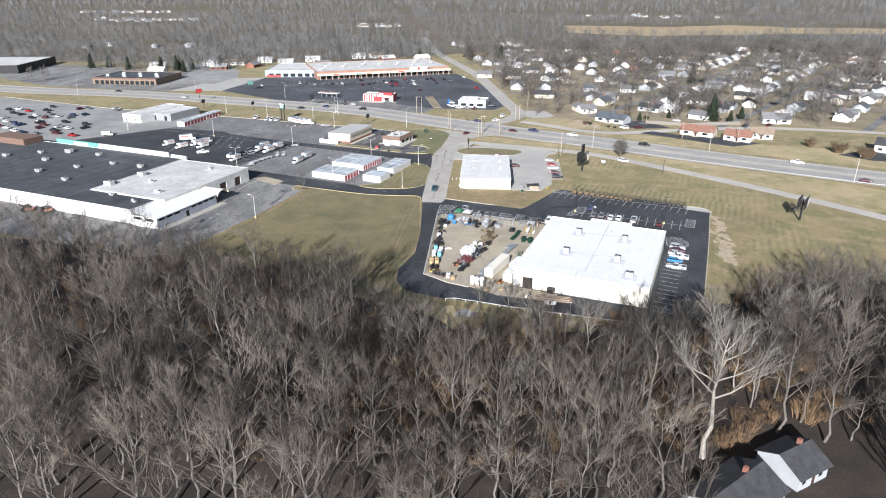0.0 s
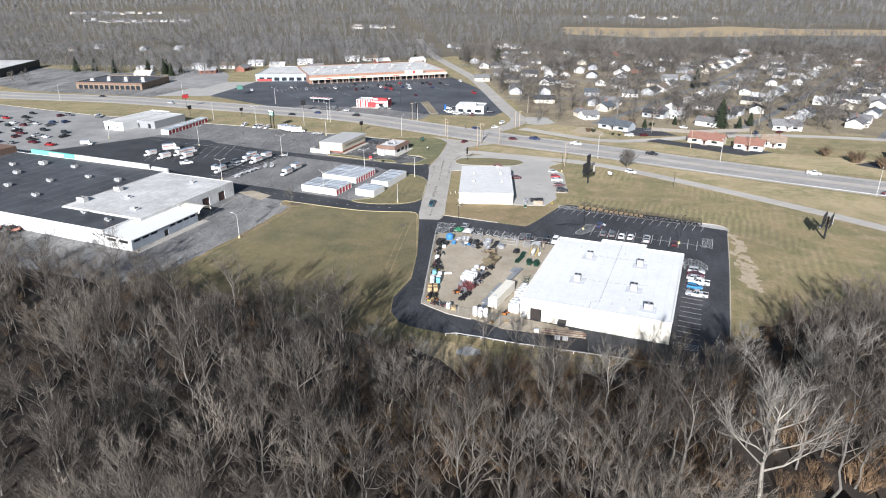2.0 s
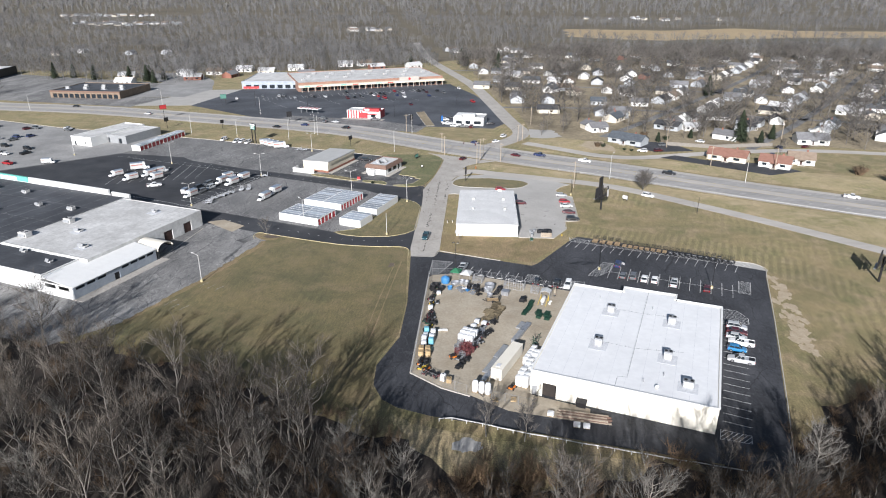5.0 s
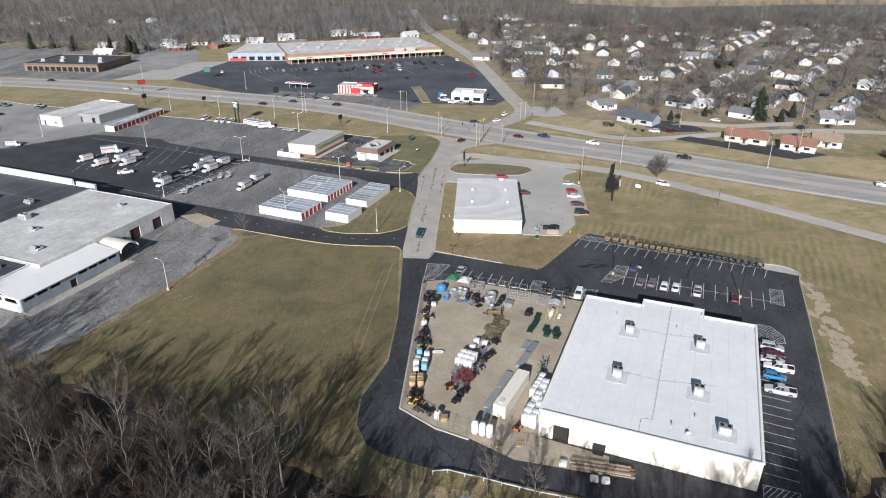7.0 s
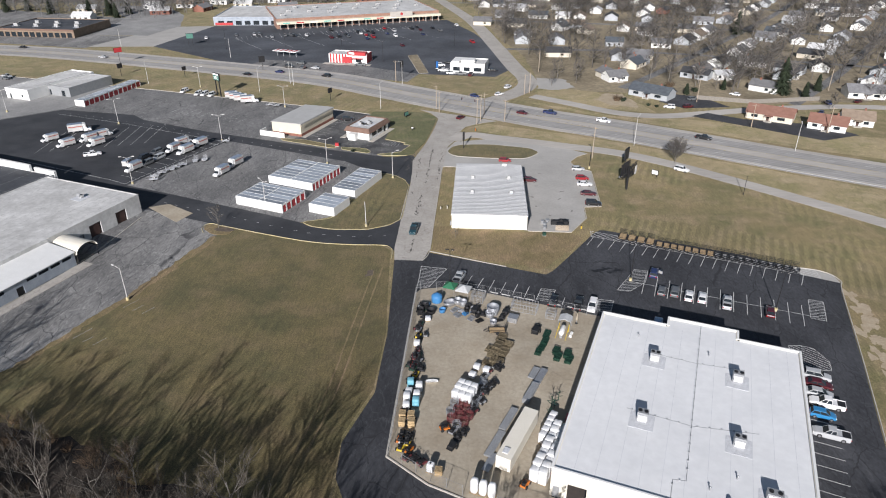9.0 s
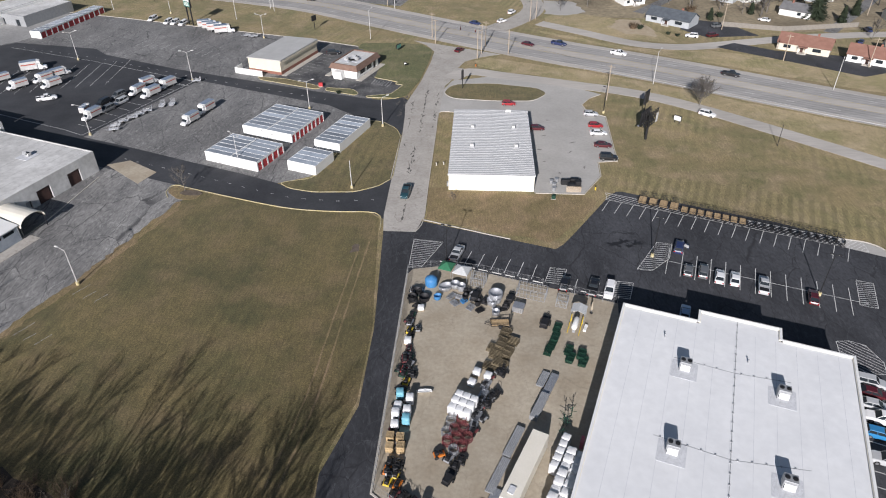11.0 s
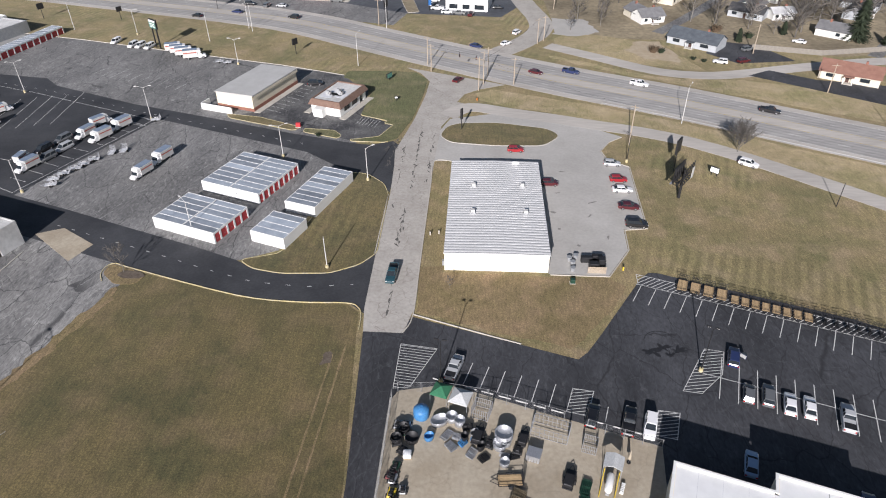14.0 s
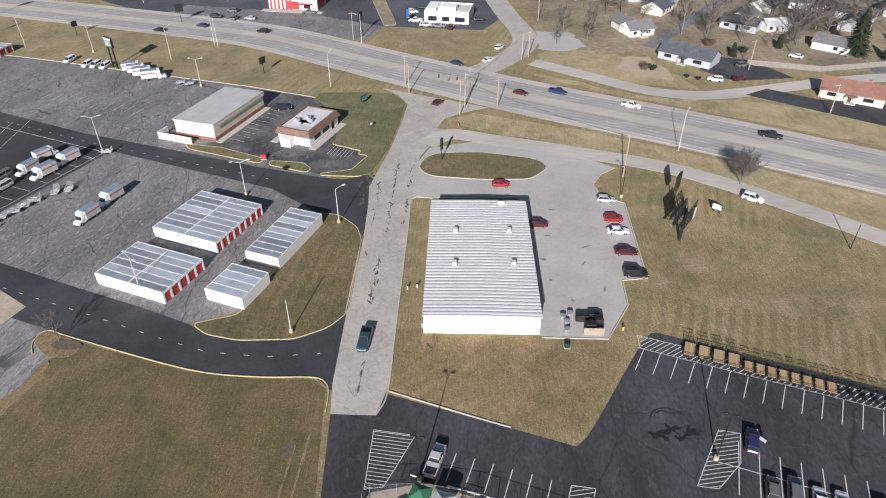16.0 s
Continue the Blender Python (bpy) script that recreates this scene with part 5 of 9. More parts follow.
for i in range(24):
    part("column", Geo().box(2 + i * 4.8, -4.1, 0, 0.4, 0.4, 3.4), M_stucco, strip)
part("gable_sign", Geo().box(85, -4.2, 4.4, 16, 1.0, 3.4, 0.1), M_stucco, strip)
part("sign_panel", Geo().tube((85, -4.75, 6.2), (85, -4.85, 6.2), 1.0, n=12), M_red, strip, "round red sign panel")
wing = far_block("strip_wing", "blue-grey end wing of the shopping strip", pose(-176, 303, 0, 0, 0, 4), 50, 52, 5.5, M_pale, M_dirt_white, M_pale, [(3 + i * 6, 7 + i * 6, 0.3, 3) for i in range(7)])
part("red_band", Geo().box(7, -0.2, 0.2, 12, 0.15, 1.6), M_red, wing)
for i in range(16):
    q = strip.matrix_basis @ Vector((6 + i * 6.7, 14 + (i * 17) % 40, 5.9))
    roof_unit(pose(*q, 0, 0, 22), (3, 2, 1.4), "strip roof units")
diner = far_block("diner_building", "drive-in restaurant with red and white striped walls", pose(-74, 195.5, 0, 0, 0, -9), 21, 10, 4.6, M_white, M_dirt_white, None, [(11, 13, 0.6, 2.6), (15, 18, 0.6, 2.6)])
for i in range(6):
    part("red_stripe", Geo().box(1 + i * 1.7, -0.05, 0, 0.85, 0.14, 4.6), M_red, diner)
part("red_tower", Geo().box(15.6, 1.5, 4.2, 10, 3.6, 1.7, 0.08), M_red, diner)
part("red_panel", Geo().box(10.6, -0.1, 0.2, 5.0, 0.12, 3.2), M_red, diner)
part("red_panel", Geo().box(20.9, 5, 0.2, 0.3, 8, 4.6), M_red, diner)
part("awning", Geo().box(15.6, -0.9, 2.7, 7, 1.6, 0.2, 0.03), M_red, diner)
part("sidewalk", Geo().box(11, -2.6, 0, 26, 3.2, 0.15, 0.02), M_kerb, diner)
part("sign_panel", Geo().box(13, -0.6, 4.8, 3, 0.1, 1.0), M_white, diner)
burger = far_block("white_diner", "white tiled fast food restaurant with a stepped parapet", pose(-8.6, 177.5, 0, 0, 0, -9), 17.5, 13, 4.6, M_white, M_dirt_white, None, [(1.5, 5, 0.7, 2.6), (7, 10, 0.7, 2.6), (12, 16, 0.7, 2.6)])
part("parapet_tower", Geo().box(8.7, 4, 4.4, 7, 6, 1.6, 0.06), M_white, burger)
part("parapet_tower", Geo().box(2.5, 6, 4.4, 4, 10, 0.8, 0.06), M_white, burger)
steak = far_block("arcade_restaurant", "brown brick restaurant with an arcade and a black roof", pose(-299, 257, 0, 0, 0, -4), 53, 40, 5.0, M_arcade, M_blackroof, M_brown, [(2 + i * 4.2, 5.2 + i * 4.2, 0.1, 3.0) for i in range(12)])
for i in range(7):
    q = steak.matrix_basis @ Vector((6 + i * 7, 12 + (i * 11) % 22, 4.6))
    roof_unit(pose(*q, 0, 0, 0), (2.6, 2, 1.3), "restaurant roof units")
far_block("dark_warehouse", "dark-fronted warehouse with a pale roof", pose(-470, 300, 0, 0, 0, 8), 74, 70, 7.0, M_dark, M_dirt_white)


# houses
ROOFS = {"grey": surf("grey_shingle", (0.13, 0.13, 0.135), (0.2, 0.2, 0.205), scale=0.6, fine=5, rough=0.95, rnd=0.2), "brown": surf("tan_shingle", (0.2, 0.15, 0.11), (0.28, 0.22, 0.17), scale=0.6, fine=5, rough=0.95, rnd=0.2), "red": surf("terracotta_shingle", (0.21, 0.105, 0.078), (0.27, 0.145, 0.11), scale=0.6, fine=5, rough=0.95, rnd=0.1), "white": surf("pale_roof", (0.5, 0.5, 0.5), (0.62, 0.62, 0.62), scale=0.6, rough=0.8, rnd=0.1), "dark": surf("charcoal_shingle", (0.035, 0.036, 0.04), (0.065, 0.066, 0.07), scale=0.6, fine=5, rough=0.95), "blue": surf("blue_grey_shingle", (0.06, 0.07, 0.085), (0.1, 0.115, 0.13), scale=0.6, fine=5, rough=0.95)}
WALLS = {"white": surf("white_siding", (0.68, 0.68, 0.66), (0.76, 0.76, 0.74), scale=0.5, rough=0.7, stretch=(1, 1, 8), rnd=0.1), "cream": surf("cream_siding", (0.58, 0.53, 0.43), (0.64, 0.59, 0.5), scale=0.5, rough=0.7), "brick": M_brick, "grey": surf("grey_siding", (0.36, 0.38, 0.4), (0.42, 0.44, 0.46), scale=0.5, rough=0.7)}


def house(at, w, d, h, roof, wall, porch=True, label="", plain=False):
    """A gabled house with eaves, windows, a door and a chimney."""
    b = thing("house", label or f"{wall} walled suburban house with a {roof} gabled roof", "house", "suburban houses", at)
    rise = d * 0.26
    wl = WALLS[wall]
    ops = [(w * 0.12, w * 0.26, 0.9, 2.1), (w * 0.45, w * 0.45 + 1.0, 0, 2.05), (w * 0.68, w * 0.84, 0.9, 2.1)]
    g = Geo()
    wall_run(g, (0, 0.1), (w, 0.1), h, 0.2, ops)
    wall_run(g, (0, d - 0.1), (w, d - 0.1), h, 0.2, [(w * 0.3, w * 0.42, 0.9, 2.1)])
    for x in (0.1, w - 0.1):
        g.loft([[(x - 0.1, 0.2, 0), (x - 0.1, d - 0.2, 0), (x - 0.1, d - 0.2, h), (x - 0.1, d / 2, h + rise), (x - 0.1, 0.2, h)], [(x + 0.1, 0.2, 0), (x + 0.1, d - 0.2, 0), (x + 0.1, d - 0.2, h), (x + 0.1, d / 2, h + rise), (x + 0.1, 0.2, h)]])
    part("wall", g, wl, b)
    for s in (0, 1):
        y0, y1 = (-0.5, d / 2) if not s else (d + 0.5, d / 2)
        z0, z1 = h - 0.5 * rise / (d / 2), h + rise
        g = Geo().loft([[(-0.4, y0, z0 + 0.06), (w + 0.4, y0, z0 + 0.06), (w + 0.4, y0, z0 + 0.2), (-0.4, y0, z0 + 0.2)], [(-0.4, y1, z1 + 0.06), (w + 0.4, y1, z1 + 0.06), (w + 0.4, y1, z1 + 0.2), (-0.4, y1, z1 + 0.2)]])
        part("roof_slope", g, ROOFS[roof], b)
    if plain:
        return b
    for s0, s1, z0, z1 in ops:
        part("door" if z0 == 0 else "window", Geo().box((s0 + s1) / 2, 0.12, z0 + 0.02, s1 - s0, 0.05, z1 - z0 - 0.02), M_glass if z0 else M_door, b)
    part("window", Geo().box(w * 0.36, d - 0.12, 0.9, w * 0.12, 0.05, 1.2), M_glass, b)
    part("chimney", Geo().box(w * 0.7, d * 0.55, h, 0.7, 0.7, rise + 0.9, 0.03), M_brick, b)
    if porch:
        part("porch_roof", Geo().box(w * 0.5, -1.1, 2.3, 3.0, 2.0, 0.15, 0.03), ROOFS[roof], b)
        for k in (-1.2, 1.2):
            part("porch_post", Geo().box(w * 0.5 + k, -1.9, 0, 0.14, 0.14, 2.3), M_white, b)
        part("porch_slab", Geo().box(w * 0.5, -1.1, 0, 3.0, 2.0, 0.2, 0.02), M_kerb, b)
    return b


# ---- trees ----
def quick_mesh(name, V, T, mat, smooth=False):
    me = bpy.data.meshes.new(name)
    V, T = np.asarray(V, np.float32), np.asarray(T, np.int32)
    me.vertices.add(len(V))
    me.vertices.foreach_set("co", V.ravel())
    me.loops.add(T.size)
    me.loops.foreach_set("vertex_index", T.ravel())
    me.polygons.add(len(T))
    me.polygons.foreach_set("loop_start", np.arange(0, T.size, 3, dtype=np.int32))
    me.materials.append(mat)
    me.update(calc_edges=True)
    if smooth:
        me.polygons.foreach_set("use_smooth", [True] * len(T))
    return me


class Wood:
    """Branches as three-sided tapering limbs and spikes."""

    def __init__(self):
        self.v, self.t = [], []

    def limb(self, pts, radii, n=3):
        base = len(self.v)
        k = len(pts)
        for i, (p, r) in enumerate(zip(pts, radii)):
            d = (pts[min(i + 1, k - 1)] - pts[max(i - 1, 0)]).normalized()
            u = d.orthogonal().normalized()
            w = d.cross(u)
            for j in range(n):
                a = 2 * math.pi * j / n
                self.v.append(p + (u * math.cos(a) + w * math.sin(a)) * r)
        for i in range(k - 1):
            for j in range(n):
                a, b = base + i * n + j, base + i * n + (j + 1) % n
                self.t += [(a, b, b + n), (a, b + n, a + n)]

    def spike(self, p, q, r):
        base = len(self.v)
        d = (q - p).normalized()
        u = d.orthogonal().normalized() * r
        w = d.cross(u)
        self.v += [p + u, p - u * 0.5 + w * 0.87, p - u * 0.5 - w * 0.87, q]
        self.t += [(base, base + 1, base + 3), (base + 1, base + 2, base + 3), (base + 2, base, base + 3)]

    def arrays(self):
        return np.array([tuple(p) for p in self.v], np.float32), np.array(self.t, np.int32)


def bare_tree(seed, h, limbs=11, boughs=5, twigs=7, wide=0.3, lean=0.03, r0=0.013, start=0.28, twig_r=0.03):
    """A leafless tree: trunk and limbs in one mesh, boughs and twigs in another."""
    rng = random.Random(seed)
    trunk, crown = Wood(), Wood()

    def jitter(s):
        return Vector((rng.gauss(0, s), rng.gauss(0, s), rng.gauss(0, s * 0.6)))
    k = 7
    ln = Vector((rng.gauss(0, lean), rng.gauss(0, lean), 0)) * h
    pts = [Vector((0, 0, -0.2))]
    for i in range(1, k + 1):
        f = i / k
        pts.append(ln * f ** 1.3 + Vector((0, 0, h * 0.86 * f)) + jitter(0.011 * h))
    trunk.limb(pts, [h * r0 * (1.25 if i == 0 else 1 - 0.86 * i / k) for i in range(k + 1)], 5)
    for i in range(limbs):
        f = start + (0.93 - start) * ((i + rng.random()) / limbs)
        s = f * k
        j = min(int(s), k - 1)
        p = pts[j].lerp(pts[j + 1], s - j)
        a = i * 2.4 + rng.uniform(-0.5, 0.5)
        up = rng.uniform(0.55, 1.15)
        length = h * wide * (1.15 - 0.75 * f) * rng.uniform(0.75, 1.3) + h * 0.06
        d = Vector((math.cos(a), math.sin(a), up)).normalized()
        lp = [p]
        for q in range(3):
            d = (d + Vector((0, 0, 0.16)) + jitter(0.17)).normalized()
            lp.append(lp[-1] + d * (length / 3))
        rad = h * r0 * 0.5 * (1.15 - 0.7 * f)
        trunk.limb(lp, [rad, rad * 0.7, rad * 0.45, rad * 0.16], 3)
        for m in range(boughs):
            s2 = rng.uniform(0.25, 1.0) * 3
            j2 = min(int(s2), 2)
            q0 = lp[j2].lerp(lp[j2 + 1], s2 - j2)
            d2 = (d + jitter(0.42) + Vector((0, 0, 0.32))).normalized()
            l2 = length * rng.uniform(0.35, 0.62)
            q1 = q0 + d2 * l2 * 0.5
            d3 = (d2 + jitter(0.25) + Vector((0, 0, 0.15))).normalized()
            q2 = q1 + d3 * l2 * 0.5
            crown.limb([q0, q1, q2], [rad * 0.36, rad * 0.25, rad * 0.08], 3)
            for t in range(twigs):
                u = rng.uniform(0.15, 1.0)
                c = q0.lerp(q1, u * 2) if u < 0.5 else q1.lerp(q2, u * 2 - 1)
                d4 = (d3 + jitter(0.48) + Vector((0, 0, 0.18))).normalized()
                crown.spike(c, c + d4 * rng.uniform(0.45, 1.1) * (0.5 + h * 0.085), twig_r)
    return trunk.arrays(), crown.arrays()


def strew(variants, places):
    """Many copies of small meshes in one pair of arrays. places: variant, x, y, z, turn, size, height."""
    Vs, Ts, n = [], [], 0
    for k, x, y, z, a, s, hz in places:
        V, T = variants[k]
        c, q = math.cos(a) * s, math.sin(a) * s
        W = np.empty_like(V)
        W[:, 0], W[:, 1], W[:, 2] = V[:, 0] * c - V[:, 1] * q + x, V[:, 0] * q + V[:, 1] * c + y, V[:, 2] * s * hz + z
        Vs.append(W)
        Ts.append(T + n)
        n += len(V)
    return np.concatenate(Vs), np.concatenate(Ts)


def tall(x, y):
    """Trees well inside the woods, and a few along the field, stand taller."""
    if -70 < x < -25 and edge_y(x) - 14 < y < edge_y(x) - 4:
        return 0.82
    return 0.92 + 0.28 * min(1.0, max(0.0, (edge_y(x) - 22 - y) / 18))


def edge_y(x):
    for (x0, y0), (x1, y1) in zip(woods_edge, woods_edge[1:]):
        if x0 <= x <= x1:
            return y0 + (y1 - y0) * (x - x0) / (x1 - x0)
    return -100


def inside(p, poly):
    hit = False
    for (x0, y0), (x1, y1) in zip(poly, poly[1:] + poly[:1]):
        if (y0 > p[1]) != (y1 > p[1]) and p[0] < (x1 - x0) * (p[1] - y0) / (y1 - y0) + x0:
            hit = not hit
    return hit


WOOD_KINDS = [bare_tree(20 + i, h, lb + 1, 6, tw + 4, wd, r0=0.0125, twig_r=0.02) for i, (h, lb, tw, wd) in enumerate(((15, 12, 6, 0.4), (13, 11, 6, 0.44), (16.5, 12, 6, 0.36), (11, 10, 6, 0.46), (14, 11, 6, 0.34), (12, 11, 6, 0.5)))]
WOOD_MESH = [(quick_mesh("trunk", *a, M_bark), quick_mesh("crown", *b, M_twig)) for a, b in WOOD_KINDS]
rng = random.Random(77)
HOUSE_GAP = [(37, -190), (74, -188), (72, -156), (64, -152), (52, -158), (44, -164)]
sites = []
STEP = 7.0
for i in range(-28, 31):
    for j in range(0, 36):
        x, y = i * STEP + rng.uniform(-3.3, 3.3), -262 + j * STEP + rng.uniform(-3.3, 3.3)
        if y > edge_y(x) - 1.5 - rng.random() * 2 or inside((x, y), HOUSE_GAP):
            continue
        if y < -184 and rng.random() < 0.92 or abs(x - 10) > 70 + (y + 185) * 1.1 + (60 if y < -185 else 0):
            continue
        if -14 < x < 40 and y > -122 and rng.random() < 0.85 or x > 62 and y > edge_y(x) - 7:
            continue
        if math.sin(x * 0.21 + 1.3 * math.sin(y * 0.13)) * math.sin(y * 0.19 + 0.6) > 0.4 and y > -148 and not (-48 < x < -14 and y > -118) and rng.random() < 0.9:
            continue
        sites.append((x, y))
sites += [(78, -104), (84, -101), (90, -99), (96, -101), (88, -108), (101, -95), (80, -112), (73, -114), (94, -92), (106, -100), (-40, -99), (-52, -101), (-34, -103), (-62, -91), (-27, -107)]
near = [s for s in sites if -66 < s[0] < 78 and -152 < s[1]]
rng.shuffle(near)
near = near[:225]
nearset = set(near)
for x, y in near:
    k = rng.randrange(len(WOOD_KINDS))
    s = rng.uniform(0.75, 1.3) * (0.7 if -14 < x < 40 and y > -122 else 0.55 if 38 < x < 74 and y > -124 else 1.1 if -36 < x < -14 and y > -116 else 0.8 if x > 58 and y > -118 or y > edge_y(x) - 9 else 1)
    t = thing("tree", "tall leafless grey woodland tree in winter", "tree", "woodland trees", pose(x, y, 0, 0, 0, rng.uniform(0, 360)))
    s *= tall(x, y)
    t.scale = (s, s, s * rng.uniform(0.9, 1.15))
    part("trunk", WOOD_MESH[k][0], None, t)
    part("crown", WOOD_MESH[k][1], None, t)
rest = [(rng.randrange(len(WOOD_KINDS)), x, y, 0, rng.uniform(0, 6.28), rng.uniform(0.75, 1.3) * tall(x, y), rng.uniform(0.9, 1.15)) for x, y in sites if (x, y) not in nearset]
tagged(new("woodland_trunks", quick_mesh("woodland_trunks", *strew([a for a, b in WOOD_KINDS], rest), M_bark)), "grey trunks of the dense bare woodland", "trees", kind="stuff")
tagged(new("woodland_crowns", quick_mesh("woodland_crowns", *strew([b for a, b in WOOD_KINDS], rest), M_twig)), "fine bare crowns of the dense woodland", "trees", kind="stuff")

# pale-barked trees
PALE = [bare_tree(60 + i, h, 16, 7, 9, wd, 0.05, 0.0125, 0.3, 0.027) for i, (h, wd) in enumerate(((21, 0.36), (16, 0.34)))]
PALE.append(bare_tree(77, 32, 15, 10, 10, 0.36, 0.03, 0.0185, 0.5, 0.035))
PALE_MESH = [(quick_mesh("trunk", *a, M_pale_bark), quick_mesh("crown", *b, M_pale_twig)) for a, b in PALE]
for x, y, k, s, a in ((49.3, -156, 2, 0.88, 10), (-58, -128, 1, 0.95, 12), (-64, -112, 0, 0.62, 50), (-8, -132, 1, 0.9, 200), (8, -136, 0, 0.66, 120), (-48, -140, 0, 0.7, 90), (-18, -146, 1, 0.95, 15), (-4, -120, 1, 0.7, 250), (44, -132, 1, 1.0, 60), (76, -116, 0, 0.72, 140), (88, -126, 0, 0.7, 320), (104, -116, 1, 1.0, 180), (62, -134, 0, 0.72, 25), (-30, -112, 1, 0.75, 45), (18, -146, 1, 0.9, 75), (33, -128, 0, 0.8, 100), (56, -122, 1, 0.9, 10), (70, -126, 0, 0.75, 200), (-14, -116, 1, 0.8, 70), (-26, -126, 1, 0.85, 150), (-42, -122, 1, 0.8, 260), (22, -124, 1, 0.8, 300), (86, -112, 1, 0.9, 20), (64, -112, 1, 0.8, 310), (-33, -135, 1, 0.8, 33), (98, -104, 1, 0.9, 77)):
    t = thing("tree", "pale-barked leafless tree with spreading limbs", "tree", "pale woodland trees", pose(x, y, 0, 0, 0, a))
    t.scale = (s, s, s)
    part("trunk", PALE_MESH[k][0], None, t, "pale smooth trunk")
    part("crown", PALE_MESH[k][1], None, t)

# undergrowth
def bush_arrays(seed, n, h, r, tr):
    rng2, w = random.Random(seed), Wood()
    for i in range(n):
        a, e = rng2.uniform(0, 6.28), rng2.uniform(0.2, 1.0)
        p = Vector((math.cos(a), math.sin(a), 0)) * r * rng2.random() * 0.45
        q = p + Vector((math.cos(a) * e * r, math.sin(a) * e * r, h * rng2.uniform(0.5, 1.1)))
        w.spike(p, q, tr)
        for b in range(2):
            c = p.lerp(q, rng2.uniform(0.3, 0.7))
            w.spike(c, c + Vector((rng2.gauss(0, 0.4) * r, rng2.gauss(0, 0.4) * r, h * 0.35)), tr * 0.7)
    return w.arrays()


BUSH = [bush_arrays(5 + i, 34, 2.4, 1.6, 0.03) for i in range(4)]
bs = []
for i in range(560):
    x = rng.uniform(-120, 120)
    y = edge_y(x) - abs(rng.gauss(0, 30)) + 1.5
    if y > -175 and not inside((x, y), HOUSE_GAP):
        bs.append((rng.randrange(4), x, y, 0, rng.uniform(0, 6.28), rng.uniform(0.7, 1.6), rng.uniform(0.7, 1.3)))
tagged(new("undergrowth", quick_mesh("undergrowth", *strew(BUSH, bs), M_scrub)), "brown leafless scrub under and along the woods", "undergrowth", kind="stuff")

bs = []
for i in range(420):
    x, y = rng.uniform(-16, 84), -113 - abs(rng.gauss(0, 20))
    if y < edge_y(x) and math.sin(x * 0.16 + 2) * math.cos(y * 0.14) > -0.25 and not inside((x, y), HOUSE_GAP):
        bs.append((rng.randrange(4), x, y, 0, rng.uniform(0, 6.28), rng.uniform(0.7, 1.9), rng.uniform(0.7, 1.4)))
tagged(new("tan_undergrowth", quick_mesh("tan_undergrowth", *strew(BUSH, bs), M_tan_scrub)), "tan dry brush in the clearings of the woods", "undergrowth", kind="stuff")

# single trees and shrubs in the open
YARD_KINDS = [bare_tree(90 + i, h, 13, 5, 8, wd, 0.02, 0.014, 0.2, 0.05) for i, (h, wd) in enumerate(((12, 0.36), (10, 0.42), (14, 0.32)))]
YARD_MESH = [(quick_mesh("trunk", *a, M_bark), quick_mesh("crown", *b, M_dust)) for a, b in YARD_KINDS]


def open_tree(x, y, k, s, label="leafless shade tree on the grass", group="street trees"):
    t = thing("tree", label, "tree", group, pose(x, y, 0, 0, 0, (x * 37 + y * 11) % 360))
    t.scale = (s, s, s)
    part("trunk", YARD_MESH[k][0], None, t)
    part("crown", YARD_MESH[k][1], None, t)
    return t


open_tree(-62.2, -3.6, 0, 0.55, "small leafless tree in the mulched corner")
open_tree(9.5, -102.5, 2, 0.62, "slim leafless tree beside the pavement")
open_tree(16.5, -103.5, 2, 0.62, "slim leafless tree beside the pavement")
open_tree(1.3, -5.5, 1, 0.25, "tiny leafless sapling on the grass")
ROUND = bare_tree(311, 7.4, 34, 8, 11, 0.52, 0.01, 0.012, 0.1, 0.034)
rt_ = thing("round_tree", "round leafless bushy tree beside the guard rail", "tree", at=pose(72, 53, 0))
part("trunk", quick_mesh("trunk", *ROUND[0], M_bark), None, rt_)
part("crown", quick_mesh("crown", *ROUND[1], M_dust), None, rt_)


def conifer(at, h, label="dark green spreading conifer tree"):
    """A spruce: a tapered trunk and whorls of drooping needle sprays."""
    t = thing("conifer", label, "tree", "conifers", at)
    part("trunk", Geo().tube((0, 0, 0), (0, 0, h * 0.9), h * 0.02, h * 0.004, 6), M_bark, t)
    rng2, w = random.Random(int(h * 100)), Wood()
    for i in range(26):
        f = i / 26
        z = h * (0.08 + 0.9 * f)
        r = h * 0.31 * (1 - f) ** 0.75 + 0.15
        for j in range(13):
            a = rng2.uniform(0, 6.28)
            rr = r * rng2.uniform(0.65, 1.15)
            tip = Vector((math.cos(a) * rr, math.sin(a) * rr, z - rr * rng2.uniform(0.1, 0.4)))
            w.spike(Vector((0, 0, z)), tip, 0.14 + 0.018 * h)
            for b in range(3):
                c = Vector((0, 0, z)).lerp(tip, rng2.uniform(0.4, 0.9))
                w.spike(c, c + Vector((rng2.gauss(0, 0.3), rng2.gauss(0, 0.3), -0.2)) * (0.5 + r * 0.4), 0.16)
    part("crown", quick_mesh("crown", *w.arrays(), M_needle), None, t)
    return t


